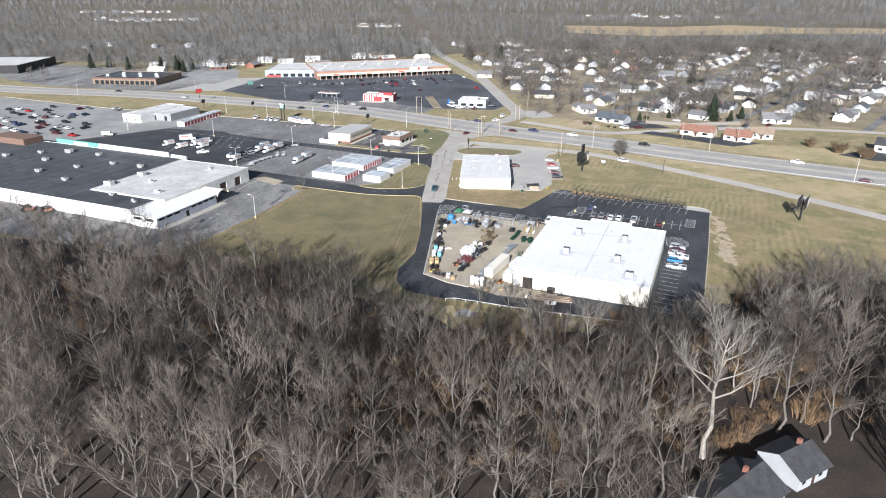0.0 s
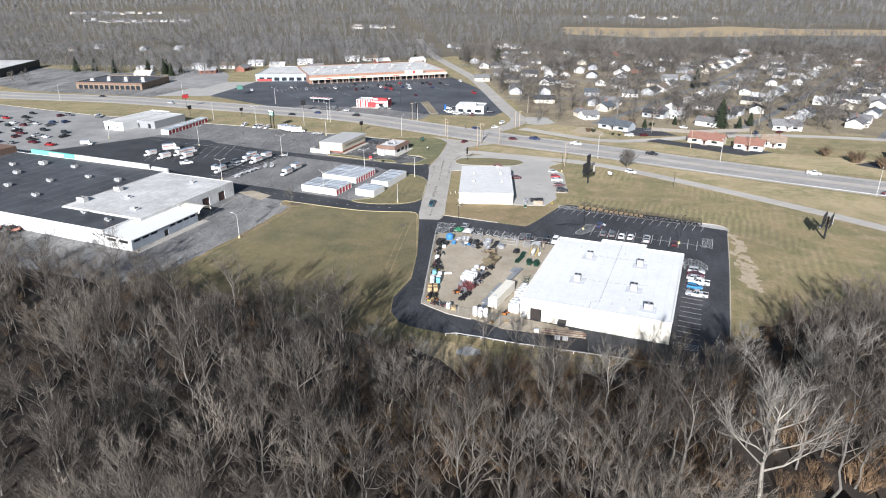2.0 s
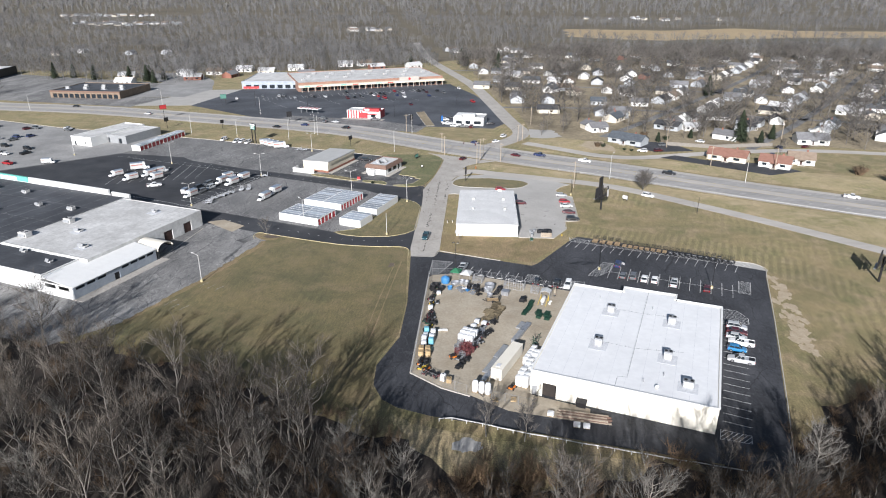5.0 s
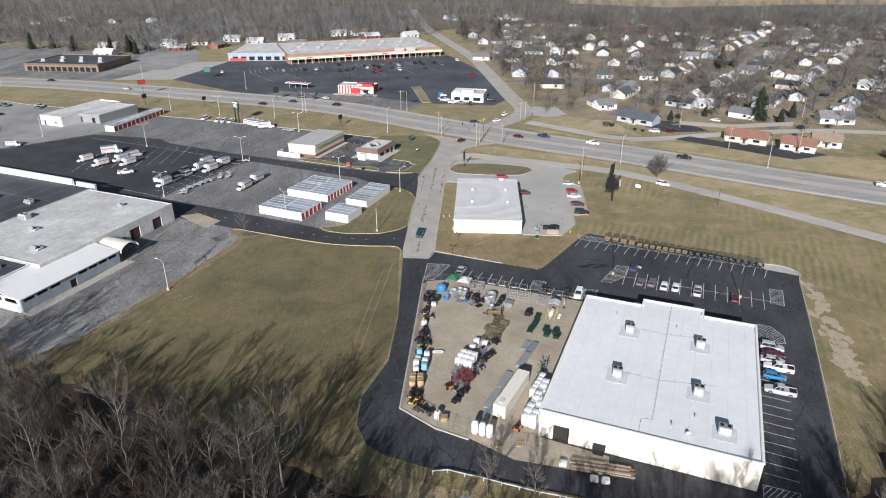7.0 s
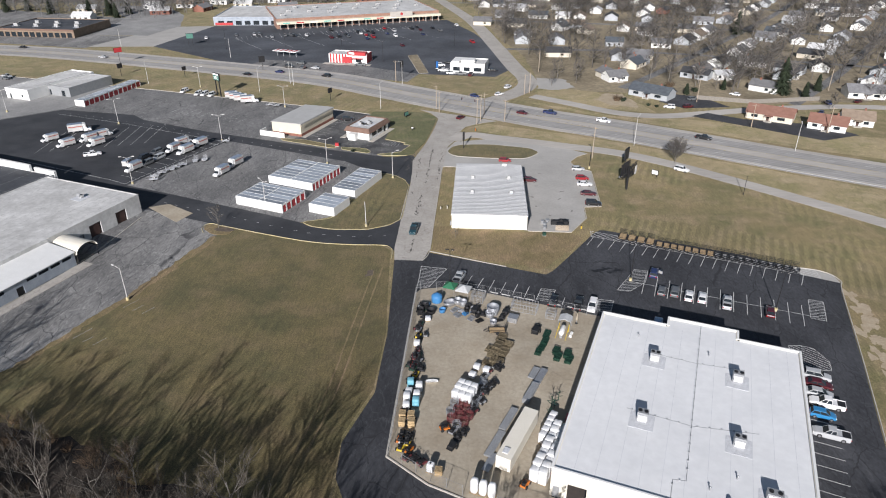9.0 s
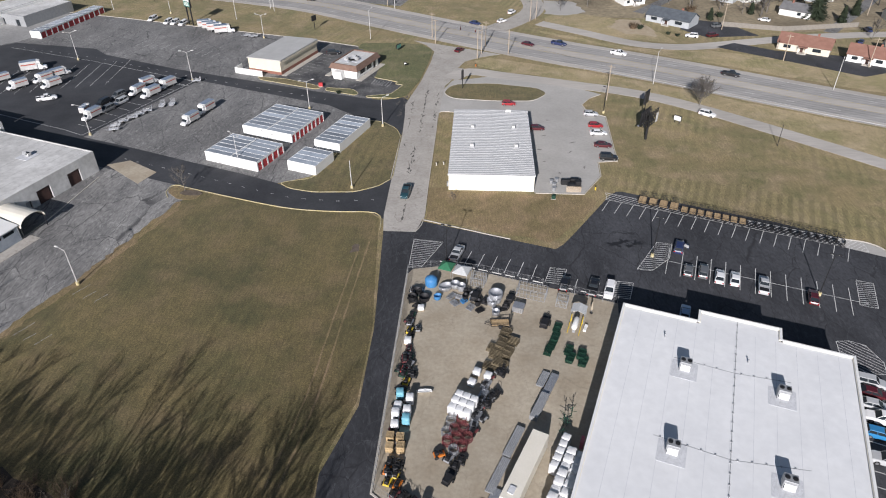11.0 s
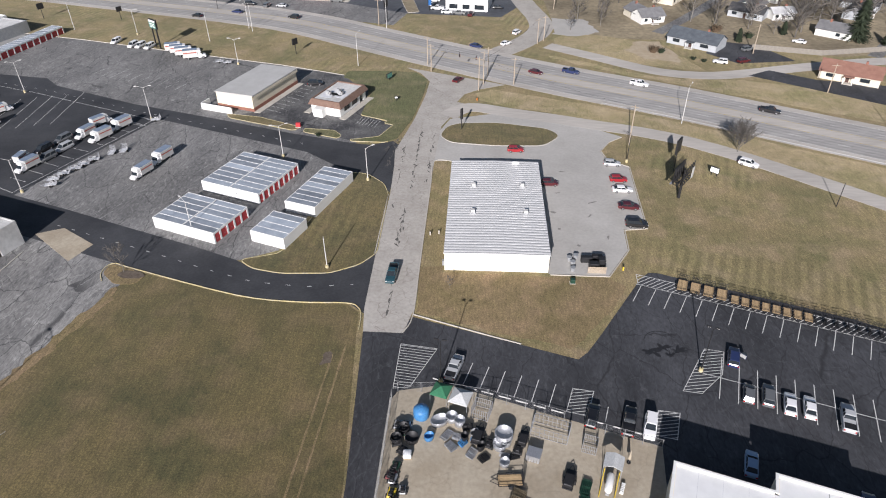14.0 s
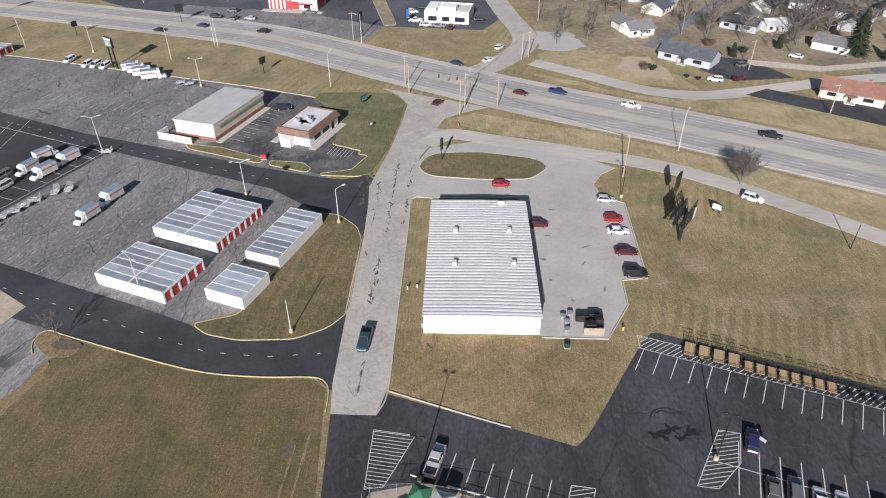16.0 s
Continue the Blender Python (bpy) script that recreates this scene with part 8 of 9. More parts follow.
low = thing("low_rail", "low white pipe rail on short posts beside the drive", "rail")
lp = ragged([(0.6, -98.4), (3, -98.0), (14.5, -101.2), (24, -103.6), (38, -106.6), (54, -110)], 0.1, 2.6, 4)
for a, b in zip(lp, lp[1:]):
    part("pipe", Geo().tube((*a, 0.62), (*b, 0.62), 0.1, n=6), M_dirt_white, low)
    part("post", Geo().tube((*a, 0), (*a, 0.66), 0.09, n=6), M_dirt_white, low)


# ---- the storage yard ----
M_wrap = surf("white_shrink_wrap", (0.66, 0.67, 0.68), (0.78, 0.78, 0.78), scale=1.5, fine=6, rough=0.35, bump=0.4, grain=0.1)
M_pallet = surf("pallet_wood", (0.36, 0.26, 0.14), (0.5, 0.37, 0.21), scale=2, fine=9, rough=0.9, rnd=0.2)
M_gtube = surf("green_tube_gate", (0.01, 0.04, 0.026), (0.018, 0.06, 0.038), scale=2, rough=0.45)
M_btube = surf("brown_tube_gate", (0.13, 0.105, 0.065), (0.19, 0.155, 0.1), scale=2, rough=0.6, rnd=0.25)
M_mtube = surf("maroon_feeder_paint", (0.12, 0.03, 0.035), (0.17, 0.05, 0.05), scale=2, rough=0.5, rnd=0.2)
M_orange2 = surf("orange_machine_paint", (0.55, 0.14, 0.02), (0.6, 0.2, 0.03), scale=2, rough=0.4)
M_yellow = surf("yellow_machine_paint", (0.6, 0.42, 0.03), (0.66, 0.48, 0.06), scale=2, rough=0.4)
M_bluep = surf("blue_plastic", (0.04, 0.17, 0.38), (0.06, 0.22, 0.45), scale=2, rough=0.5)
M_sky = surf("light_blue_wrap", (0.12, 0.36, 0.45), (0.2, 0.45, 0.54), scale=2, rough=0.5)
M_tarp = surf("green_canvas", (0.02, 0.12, 0.06), (0.03, 0.16, 0.08), scale=1, rough=0.85)
M_canvas = surf("grey_canvas", (0.42, 0.43, 0.43), (0.5, 0.51, 0.51), scale=1, rough=0.85)
M_salmon = surf("faded_red_paint", (0.42, 0.17, 0.12), (0.5, 0.24, 0.18), scale=1, rough=0.7)
yr = random.Random(51)


def pallet_mesh():
    """A slatted deck in one piece on three runners."""
    g = Geo()
    wall_run(g, (-0.6, 0), (0.6, 0), 1.14, 0.03, [(0.05, 1.15, 0.14 + i * 0.2, 0.2 + i * 0.2) for i in range(5)])
    g.v = [(x, z - 0.57, 0.115 - y) for x, y, z in g.v]
    for x in (-0.52, 0, 0.52):
        g.box(x, 0, 0.0, 0.1, 1.1, 0.1)
    return g.mesh("pallet", M_pallet)


PALLET = pallet_mesh()


def load_mesh(mat, layers, seed, size=(1.28, 1.2)):
    """A pallet load of stacked sacks with bulging sides."""
    g, r, rings = Geo(), random.Random(seed), []
    for k in range(layers):
        for f, q in ((0.9, 0.0), (1.0, 0.25), (1.0, 0.75), (0.9, 1.0)):
            w = f * (1 if k < layers - 1 or q < 0.8 else 0.86)
            rings.append([(size[0] / 2 * w * a + r.uniform(-0.02, 0.02), size[1] / 2 * w * b + r.uniform(-0.02, 0.02), 0.13 + (k + q) * 0.32) for a, b in ((1, -0.75), (1.0, -0.1), (0.9, 0.0), (1.0, 0.1), (1, 0.75), (0.8, 1), (0.1, 1), (0, 0.9), (-0.1, 1), (-0.8, 1), (-1, 0.75), (-1, -0.75), (-0.8, -1), (0, -0.93), (0.8, -1))])
    g.loft(rings)
    return g.mesh("load", mat, True)


LOADS = {}


def pallet_load(x, y, turn, layers=4, mat=M_wrap, label="pallet of white shrink-wrapped sacks", category="pallet", group="pallet loads", z=0.06, size=(1.28, 1.2)):
    key = (mat.name, layers, size)
    if key not in LOADS:
        LOADS[key] = load_mesh(mat, layers, len(LOADS), size)
    t = thing("pallet_load", label, category, group, pose(x, y, z, 0, 0, turn + yr.uniform(-4, 4)))
    part("pallet", PALLET, None, t)
    part("load", LOADS[key], None, t)
    return t


ROW = 66.0
RA = ground_at((16.0, -85.6, 0), ROW)
for i in range(9):
    for j in range(2):
        pallet_load(*RA(i * 1.34 + 0.2, -0.3 - j * 1.4), ROW, 8 if (i + j) % 3 else 7, label="tall pallet of white shrink-wrapped sacks", size=(1.36, 1.34))
for i in range(5):
    pallet_load(*RA(8.2 + i * 1.3, 1.2), ROW, 6)
for i in range(5):
    pallet_load(*RA(2.6 + i * 1.7, -3.3), ROW, 2 + i % 2, M_red if i % 2 else M_galv, "low pallet of red and grey goods by the wall")
RB = ground_at((4.0, -68.4, 0), ROW)
for i in range(3):
    for j in range(3):
        pallet_load(*RB(i * 1.25 + 0.6, 0.6 - j * 1.25), ROW, 6 if i else 5)
for x, y in ((7.4, -59.4), (9.2, -60.2), (6.6, -61.8)):
    pallet_load(x, y, ROW, 3)
for x, y, m, n in ((-4.5, -65, M_sky, 5), (-2.9, -66.0, M_wrap, 5), (-4.6, -67.4, M_wrap, 4), (-4.8, -69, M_wrap, 5), (-3.1, -68.4, M_wrap, 5), (-3.1, -70.0, M_sky, 5), (-4.7, -71.0, M_wrap, 4), (-4.5, -52.6, M_wrap, 3), (-3.0, -43.6, M_wrap, 2)):
    pallet_load(x, y, 90, n, m, "pallet of white sacks" if m is M_wrap else "pallet of light blue wrapped sacks")
for x, y, n in ((-5.1, -73.2, 9), (-3.6, -73.4, 10), (-5.0, -74.9, 8), (-3.4, -75.0, 10), (1.8, -85.2, 7), (11.4, -91.2, 2), (15, -90.9, 2)):
    t = thing("pallet_stack", "stack of bare wooden pallets", "pallet", "pallet stacks", pose(x, y, 0.06, 0, 0, 88))
    for i in range(n):
        part("pallet", PALLET, None, t, at=pose(yr.uniform(-0.04, 0.04), yr.uniform(-0.04, 0.04), i * 0.14, 0, 0, yr.uniform(-3, 3)))


def gate_mesh(l, w, mat, bars=5):
    """A tube gate as one welded lattice, lying flat."""
    g = Geo()
    ops = [(0.06 + k * (l / 2 - 0.03), l / 2 - 0.03 + k * (l / 2 - 0.03), 0.06 + i * (w - 0.06) / bars, (i + 1) * (w - 0.06) / bars) for k in range(2) for i in range(bars)]
    wall_run(g, (-l / 2, 0), (l / 2, 0), w, 0.06, ops)
    g.v = [(x, z - w / 2, -y) for x, y, z in g.v]
    return g.mesh("gate", mat)


def gate_stack(x, y, turn, n, mat, label, l=3.0, w=1.3, lean=0.0):
    me = gate_mesh(l, w, mat)
    t = thing("gate_stack", label, "gates", "stacked gates and panels", pose(x, y, 0.1, 0, 0, turn))
    for i in range(n):
        part("gate", me, None, t, at=pose(yr.uniform(-0.12, 0.12), yr.uniform(-0.12, 0.12), 0.04 + i * 0.085, lean, 0, yr.uniform(-4, 4)))
    return t


for x, y, n in ((12.2, -49.8, 9), (13.2, -51.6, 8), (11.6, -52.6, 12), (12.4, -54.6, 10), (10.6, -55.2, 8), (11.2, -57.4, 10), (9.6, -57.8, 6), (10.3, -53.6, 7)):
    gate_stack(x, y, ROW + yr.choice((0, 90)), n, M_btube, "stack of brown tube livestock gates", 2.4, 1.5)
for x, y, n in ((21.4, -47.6, 5), (20.8, -50.2, 6), (20.2, -52.0, 5), (19.4, -53.6, 7), (22.8, -53.4, 8), (22.9, -55.2, 8), (24.8, -54.4, 9), (24.9, -56, 7)):
    gate_stack(x, y, 70, n, M_gtube, "stack of dark green tube gates", 2.2, 1.2)
for x, y, n in ((8.4, -64.0, 7), (8.0, -66.2, 8), (7.4, -68.4, 7), (6.8, -70.4, 6), (8.9, -61.8, 6)):
    gate_stack(x, y, ROW, n, M_galv, "stack of grey galvanised gates", 2.0, 1.1)


def feeder(x, y, mat, label, r=0.95, h=0.75, n=1):
    t = thing("bale_feeder", label, "feeder", "round feeders", pose(x, y, 0.06, 0, 0, yr.uniform(0, 90)))
    g = Geo()
    k = [j * math.pi / 6 for j in range(12)]
    for z in (0.08, h * 0.5, h):
        for a, b in zip(k, k[1:] + k[:1]):
            g.tube((r * math.cos(a), r * math.sin(a), z), (r * math.cos(b), r * math.sin(b), z), 0.04, n=4)
    for a in k:
        g.tube((r * math.cos(a), r * math.sin(a), 0.05), (r * math.cos(a), r * math.sin(a), h), 0.03, n=4)
    me = g.mesh("ring", mat)
    for i in range(n):
        part("ring", me, None, t, at=pose(0, 0, i * (h + 0.04)))
    return t


for i, (x, y) in enumerate(((3.6, -69.6), (5.2, -69.2), (4.2, -71.2), (5.6, -70.9), (3.0, -71.8), (4.6, -72.8), (3.2, -73.4), (5.4, -74.2), (4.2, -75.0), (6.2, -72.6))):
    feeder(x, y, M_mtube if i % 4 else M_galv, "maroon steel feeder rings" if i % 4 else "grey steel feeder rings", 0.75, 0.5, 2)


def stock_tanks(x, y, n, r=1.1, label="nested galvanised stock tanks", mat=None, turn=0, stretch=1.0):
    t = thing("stock_tank", label, "tank", "stock tanks", pose(x, y, 0.06, 0, 0, turn))
    k = [j * math.pi / 8 for j in range(16)]
    g = Geo().loft([[(q * math.cos(a) * stretch, q * math.sin(a), z) for a in k] for q, z in ((r * 0.94, 0), (r * 0.96, 0.3), (r * 0.99, 0.58), (r * 1.03, 0.62), (r * 0.96, 0.6), (r * 0.9, 0.05))])
    me = g.mesh("tank", mat or M_galv, True)
    for i in range(n):
        part("tank", me, None, t, at=pose(0, 0, i * 0.2))
    return t


stock_tanks(10.6, -40.0, 6, 1.3)
stock_tanks(10.0, -41.4, 3, 1.0)
stock_tanks(3.0, -36.8, 3, 0.9)
stock_tanks(4.2, -37.6, 4, 0.8)
stock_tanks(1.2, -37.4, 2, 1.0, stretch=1.4, turn=30)
stock_tanks(-4.0, -39.2, 3, 0.9, "black rubber stock tanks", M_dark)
stock_tanks(-4.8, -41.2, 4, 0.8, "black rubber stock tanks", M_dark)
stock_tanks(-2.6, -40.8, 2, 1.0, "black rubber stock tanks", M_dark)
t = thing("water_tank", "round blue plastic water tank", "tank", at=pose(-1.6, -36.3, 0.06))
k = [j * math.pi / 9 for j in range(18)]
part("shell", Geo().loft([[(q * math.cos(a), q * math.sin(a), z) for a in k] for q, z in ((1.15, 0), (1.2, 0.1), (1.2, 1.4), (1.1, 1.6), (0.4, 1.95))]), M_bluep, t, smooth=True)
part("lid", Geo().tube((0, 0, 1.93), (0, 0, 2.05), 0.3, n=12), M_bluep, t)


def canopy_tent(x, y, turn, mat, label, s=3.0):
    t = thing("canopy_tent", label, "tent", "pop-up tents", pose(x, y, 0.06, 0, 0, turn))
    h = s / 2
    part("canopy", Geo().loft([[(h, -h, 2.0), (h, h, 2.0), (-h, h, 2.0), (-h, -h, 2.0)], [(h, -h, 2.2), (h, h, 2.2), (-h, h, 2.2), (-h, -h, 2.2)], [(0.1, -0.1, 3.0), (0.1, 0.1, 3.0), (-0.1, 0.1, 3.0), (-0.1, -0.1, 3.0)]]), mat, t)
    for a in (-1, 1):
        for b in (-1, 1):
            part("leg", Geo().tube((a * h * 0.97, b * h * 0.97, 0), (a * h * 0.97, b * h * 0.97, 2.1), 0.035, n=5), M_grey, t)
    return t


canopy_tent(1.2, -33.0, -18, M_tarp, "green canvas pop-up canopy", 2.7)
canopy_tent(4.2, -34.2, -18, M_canvas, "pale grey canvas pop-up canopy", 3.0)


def kennel(x, y, turn, l, w, h, label):
    """An open wire pen: tube frames with upright wires."""
    t = thing("wire_pen", label, "pen", "wire pens", pose(x, y, 0.06, 0, 0, turn))
    for a, b in (((-l / 2, -w / 2), (l / 2, -w / 2)), ((l / 2, -w / 2), (l / 2, w / 2)), ((l / 2, w / 2), (-l / 2, w / 2)), ((-l / 2, w / 2), (-l / 2, -w / 2))):
        d = (Vector(b) - Vector(a)).length
        g = wall_run(Geo(), a, b, h, 0.04, [(0.05 + i * (d - 0.05) / 8, (i + 1) * (d - 0.05) / 8, 0.06 + k * (h - 0.06) / 2, (k + 1) * (h - 0.06) / 2) for i in range(8) for k in range(2)])
        part("panel", g, M_galv, t)
    return t


kennel(7.4, -35.4, -17, 2.6, 2.4, 1.9, "galvanised wire dog pen")
kennel(17.4, -38.6, -17, 5.4, 2.6, 1.9, "galvanised wire dog pen")
kennel(22.8, -41.0, -17, 2.0, 2.0, 1.6, "small galvanised wire pen")


def cart(x, y, turn, mat, label, s=1.0, group="yard machines"):
    """A small tracked or wheeled yard machine: deck, engine, handles and wheels."""
    t = thing("yard_machine", label, "machine", group, pose(x, y, 0.06, 0, 0, turn))
    t.scale = (s, s, s)
    part("deck", Geo().box(0, 0, 0.22, 1.5, 0.95, 0.22, 0.06), mat, t)
    part("engine", Geo().box(-0.35, 0, 0.44, 0.55, 0.55, 0.4, 0.06), M_dark, t)
    part("seat", Geo().loft([[(0.05, -0.22, 0.5), (0.45, -0.22, 0.5), (0.45, 0.22, 0.5), (0.05, 0.22, 0.5)], [(0.0, -0.22, 0.62), (0.45, -0.22, 0.6), (0.45, 0.22, 0.6), (0.0, 0.22, 0.62)], [(-0.05, -0.2, 0.95), (0.05, -0.2, 0.95), (0.05, 0.2, 0.95), (-0.05, 0.2, 0.95)]]), M_dark, t)
    g = Geo()
    for y_ in (-0.3, 0.3):
        g.tube((0.55, y_, 0.4), (0.3, y_ * 0.7, 1.05), 0.03, n=5)
    g.tube((0.3, -0.21, 1.05), (0.3, 0.21, 1.05), 0.03, n=5)
    part("handle", g, M_dark, t)
    for sx, r in ((-0.5, 0.27), (0.62, 0.18)):
        for sy in (-0.52, 0.52):
            part("wheel", Geo().tube((sx, sy - 0.09, r), (sx, sy + 0.09, r), r, n=10), M_tyre, t)
    return t


for x, y, a, m, lb in ((-4.9, -78.6, 80, M_orange2, "orange riding mower"), (-3.6, -79.2, 80, M_yellow, "yellow riding mower"), (-4.6, -80.4, 75, M_yellow, "yellow riding mower"), (-3.2, -80.8, 70, M_orange2, "orange riding mower"), (-4.6, -77.2, 80, M_dark, "dark garden tiller"), (-3.4, -77.6, 85, M_dark, "dark garden tiller"), (-2.2, -82.6, 50, M_dark, "dark garden tiller"), (-0.9, -83.4, 40, M_mtube, "dark red garden tiller"), (-3.4, -82.4, 60, M_mtube, "dark red garden tiller"), (-4.5, -59.2, 80, M_red, "red pressure washer"), (-3.0, -60.2, 90, M_dark, "dark garden cart"), (2.2, -75.6, 20, M_orange2, "orange splitter"), (3.6, -76.2, 60, M_galv, "grey garden cart"), (4.6, -77.4, 70, M_dark, "black grill on wheels"), (5.4, -76.4, 70, M_dark, "black grill on wheels"), (14.9, -86.8, 60, M_orange2, "orange hand truck"), (19.2, -79.6, 70, M_red, "red garden cart"), (18.6, -82.6, 70, M_dark, "dark garden cart"), (17.9, -84.2, 70, M_galv, "grey garden cart"), (20.6, -77, 70, M_dark, "dark garden cart"), (5.4, -38.4, 10, M_dark, "black wheeled smoker"), (8.6, -41.2, 70, M_dark, "black wheeled smoker"), (12.6, -42.0, 75, M_dark, "black wheeled grill"), (-4.4, -45.6, 80, M_gtube, "green spreader"), (-4.6, -47.6, 80, M_galv, "grey spreader"), (-4.5, -49.8, 80, M_yellow, "yellow implement"), (-4.6, -56.2, 80, M_galv, "grey cart"), (-3.9, -61.8, 80, M_yellow, "yellow implement")):
    cart(x, y, a, m, lb + " standing in the storage yard", 1.1)
for x, y, a, s in ((6.9, -40.0, 75, 1.5), (19.3, -46.8, 72, 1.5), (13.4, -40.2, 75, 1.3), (3.8, -79.6, 60, 1.2)):
    t = thing("cargo_sled", "long black folding trailer standing in the yard", "trailer", "black yard trailers", pose(x, y, 0.06, 0, 0, a))
    t.scale = (s, s, s)
    g = Geo().box(0, 0, 0.35, 2.2, 0.95, 0.1, 0.02)
    g.tube((1.1, 0.25, 0.4), (1.7, 0, 0.4), 0.04, n=5)
    g.tube((1.1, -0.25, 0.4), (1.7, 0, 0.4), 0.04, n=5)
    part("bed", g, M_dark, t)
    part("box", Geo().box(-0.3, 0, 0.45, 1.3, 0.85, 0.4, 0.05), M_dark, t)
    for sy in (-0.55, 0.55):
        part("wheel", Geo().tube((0, sy - 0.08, 0.24), (0, sy + 0.08, 0.24), 0.24, n=10), M_tyre, t)
t = thing("feeder_rack", "galvanised cattle chutes stacked together", "rack", at=pose(14.9, -43.0, 0.06, 0, 0, 72))
for i in range(5):
    part("chute", Geo().loft([[(-0.9, -0.8 + i * 0.4, 0), (0.9, -0.8 + i * 0.4, 0), (0.9, -0.5 + i * 0.4, 0), (-0.9, -0.5 + i * 0.4, 0)], [(-0.9, -0.85 + i * 0.4, 1.1), (0.9, -0.85 + i * 0.4, 1.1), (0.9, -0.48 + i * 0.4, 1.2), (-0.9, -0.48 + i * 0.4, 1.2)]]), M_galv, t)

# long steel panel stacks
for x, y, l, n, m in ((18.0, -60.2, 3.4, 3, M_grey), (19.0, -61.6, 5.2, 5, M_galv), (17.0, -66.2, 5.4, 9, M_grey), (12.9, -72.8, 5.8, 4, M_grey), (10.5, -78.6, 6.2, 3, M_grey), (9.7, -82.6, 4.0, 2, M_galv)):
    t = thing("panel_stack", "long stack of ribbed grey steel panels", "steel panels", "panel stacks", pose(x, y, 0.06, 0, 0, ROW))
    for s in (-l * 0.35, l * 0.35):
        part("bearer", Geo().box(s, 0, 0, 0.12, 1.3, 0.12), M_pallet, t)
    for i in range(n):
        z = 0.12 + i * 0.1
        top = [(y, z + dz) for q in range(5) for y, dz in ((-0.58 + q * 0.25, 0.05), (-0.54 + q * 0.25, 0.085), (-0.46 + q * 0.25, 0.085), (-0.42 + q * 0.25, 0.05))]
        part("panel", Geo().loft([[(x, y, q) for y, q in [(0.62, z), (-0.62, z), (-0.62, z + 0.05)] + top + [(0.62, z + 0.05)]] for x in (-l / 2, l / 2)]), m, t)
t = thing("antler_rack", "dark branching display rack for plant hangers", "rack", at=pose(20.4, -69.4, 0.06))
part("mast", Geo().tube((0, 0, 0), (0, 0, 2.6), 0.06), M_gtube, t)
for i in range(8):
    part("arm", Geo().tube((0, 0, 0.6 + i * 0.25), (0.9 * math.cos(i * 2.4), 0.9 * math.sin(i * 2.4), 0.9 + i * 0.25), 0.04, n=5), M_gtube, t)
for i in range(3):
    p = thing("antler_rack", "dark branching display rack for plant hangers", "rack", at=pose(20.0 + i * 0.9, -71.4 + i * 2.0, 0.06, 0, 0, 40 * i))
    part("mast", Geo().tube((0, 0, 0), (0, 0, 2.0), 0.06), M_gtube, p)
    for j in range(6):
        part("arm", Geo().tube((0, 0, 0.4 + j * 0.25), (0.7 * math.cos(j * 2.4), 0.7 * math.sin(j * 2.4), 0.7 + j * 0.25), 0.04, n=5), M_gtube, p)

# white semi-trailer container
t = thing("storage_trailer", "long white box trailer used for storage", "trailer", at=pose(14.1, -78.6, 0.06, 0, 0, 66))
part("box", Geo().box(0, 0, 0.35, 12.4, 2.45, 2.5, 0.06), M_cream, t)
part("roof_skin", Geo().box(0, 0, 2.86, 12.3, 2.35, 0.04), M_cream, t)
part("skylight", Geo().box(-4.6, 0.1, 2.93, 1.3, 0.9, 0.12, 0.04), M_seam, t)
for s in (-0.6, 0.6):
    d = part("door", Geo().box(-6.22, s, 0.45, 0.06, 1.15, 2.25, 0.02), M_cream, t)
    part("lock_bar", Geo().tube((-6.28, s * 0.4, 0.5), (-6.28, s * 0.4, 2.6), 0.025, n=5), M_grey, d)
for x in (-4.5, 4.5):
    part("skid", Geo().box(x, 0, 0, 0.4, 2.2, 0.35), M_dark, t)

# propane tank in a yellow frame
t = thing("propane_tank", "white propane cylinder in a yellow frame under a grey shelter", "tank", at=pose(24.5, -47.4, 0.06, 0, 0, 72))
kk = [j * math.pi / 6 for j in range(12)]
part("cylinder", Geo().loft([[(x, q * math.cos(a), 1.1 + q * math.sin(a)) for a in kk] for x, q in ((-1.6, 0.1), (-1.45, 0.4), (-1.2, 0.52), (1.2, 0.52), (1.45, 0.4), (1.6, 0.1))]), M_white, t, smooth=True)
for y in (-1.0, 1.0):
    part("frame_rail", Geo().tube((-1.9, y, 0.1), (1.9, y, 1.4), 0.07, n=6), M_yellow, t, "yellow rail")
    part("frame_post", Geo().tube((1.6, y, 0), (1.6, y, 1.6), 0.07, n=6), M_yellow, t)
part("cradle", Geo().box(0, 0, 0, 2.6, 0.5, 0.6), M_grey, t)
part("shelter_roof", Geo().loft([[(1.4, -1.3, 2.3), (3.8, -1.3, 2.3), (3.8, 0, 2.75), (3.8, 1.3, 2.3), (1.4, 1.3, 2.3), (1.4, 0, 2.75)], [(1.4, -1.3, 2.38), (3.8, -1.3, 2.38), (3.8, 0, 2.84), (3.8, 1.3, 2.38), (1.4, 1.3, 2.38), (1.4, 0, 2.84)]]), M_canvas, t)
for x in (1.5, 3.7):
    for y in (-1.2, 1.2):
        part("shelter_post", Geo().tube((x, y, 0), (x, y, 2.35), 0.05, n=5), M_grey, t)
t = thing("parasol", "closed beige garden parasol on a base", "parasol", at=pose(27.9, -43.2, 0.06))
part("pole", Geo().tube((0, 0, 0), (0, 0, 2.4), 0.03), M_grey, t)
part("cloth", Geo().tube((0, 0, 0.9), (0, 0, 2.6), 0.25, 0.05, 10), M_yard, t)
part("base", Geo().tube((0, 0, 0), (0, 0, 0.1), 0.3), M_dark, t)
t = thing("white_bench", "white slatted lawn bench", "bench", at=pose(26.3, -47.6, 0.06, 0, 0, 70))
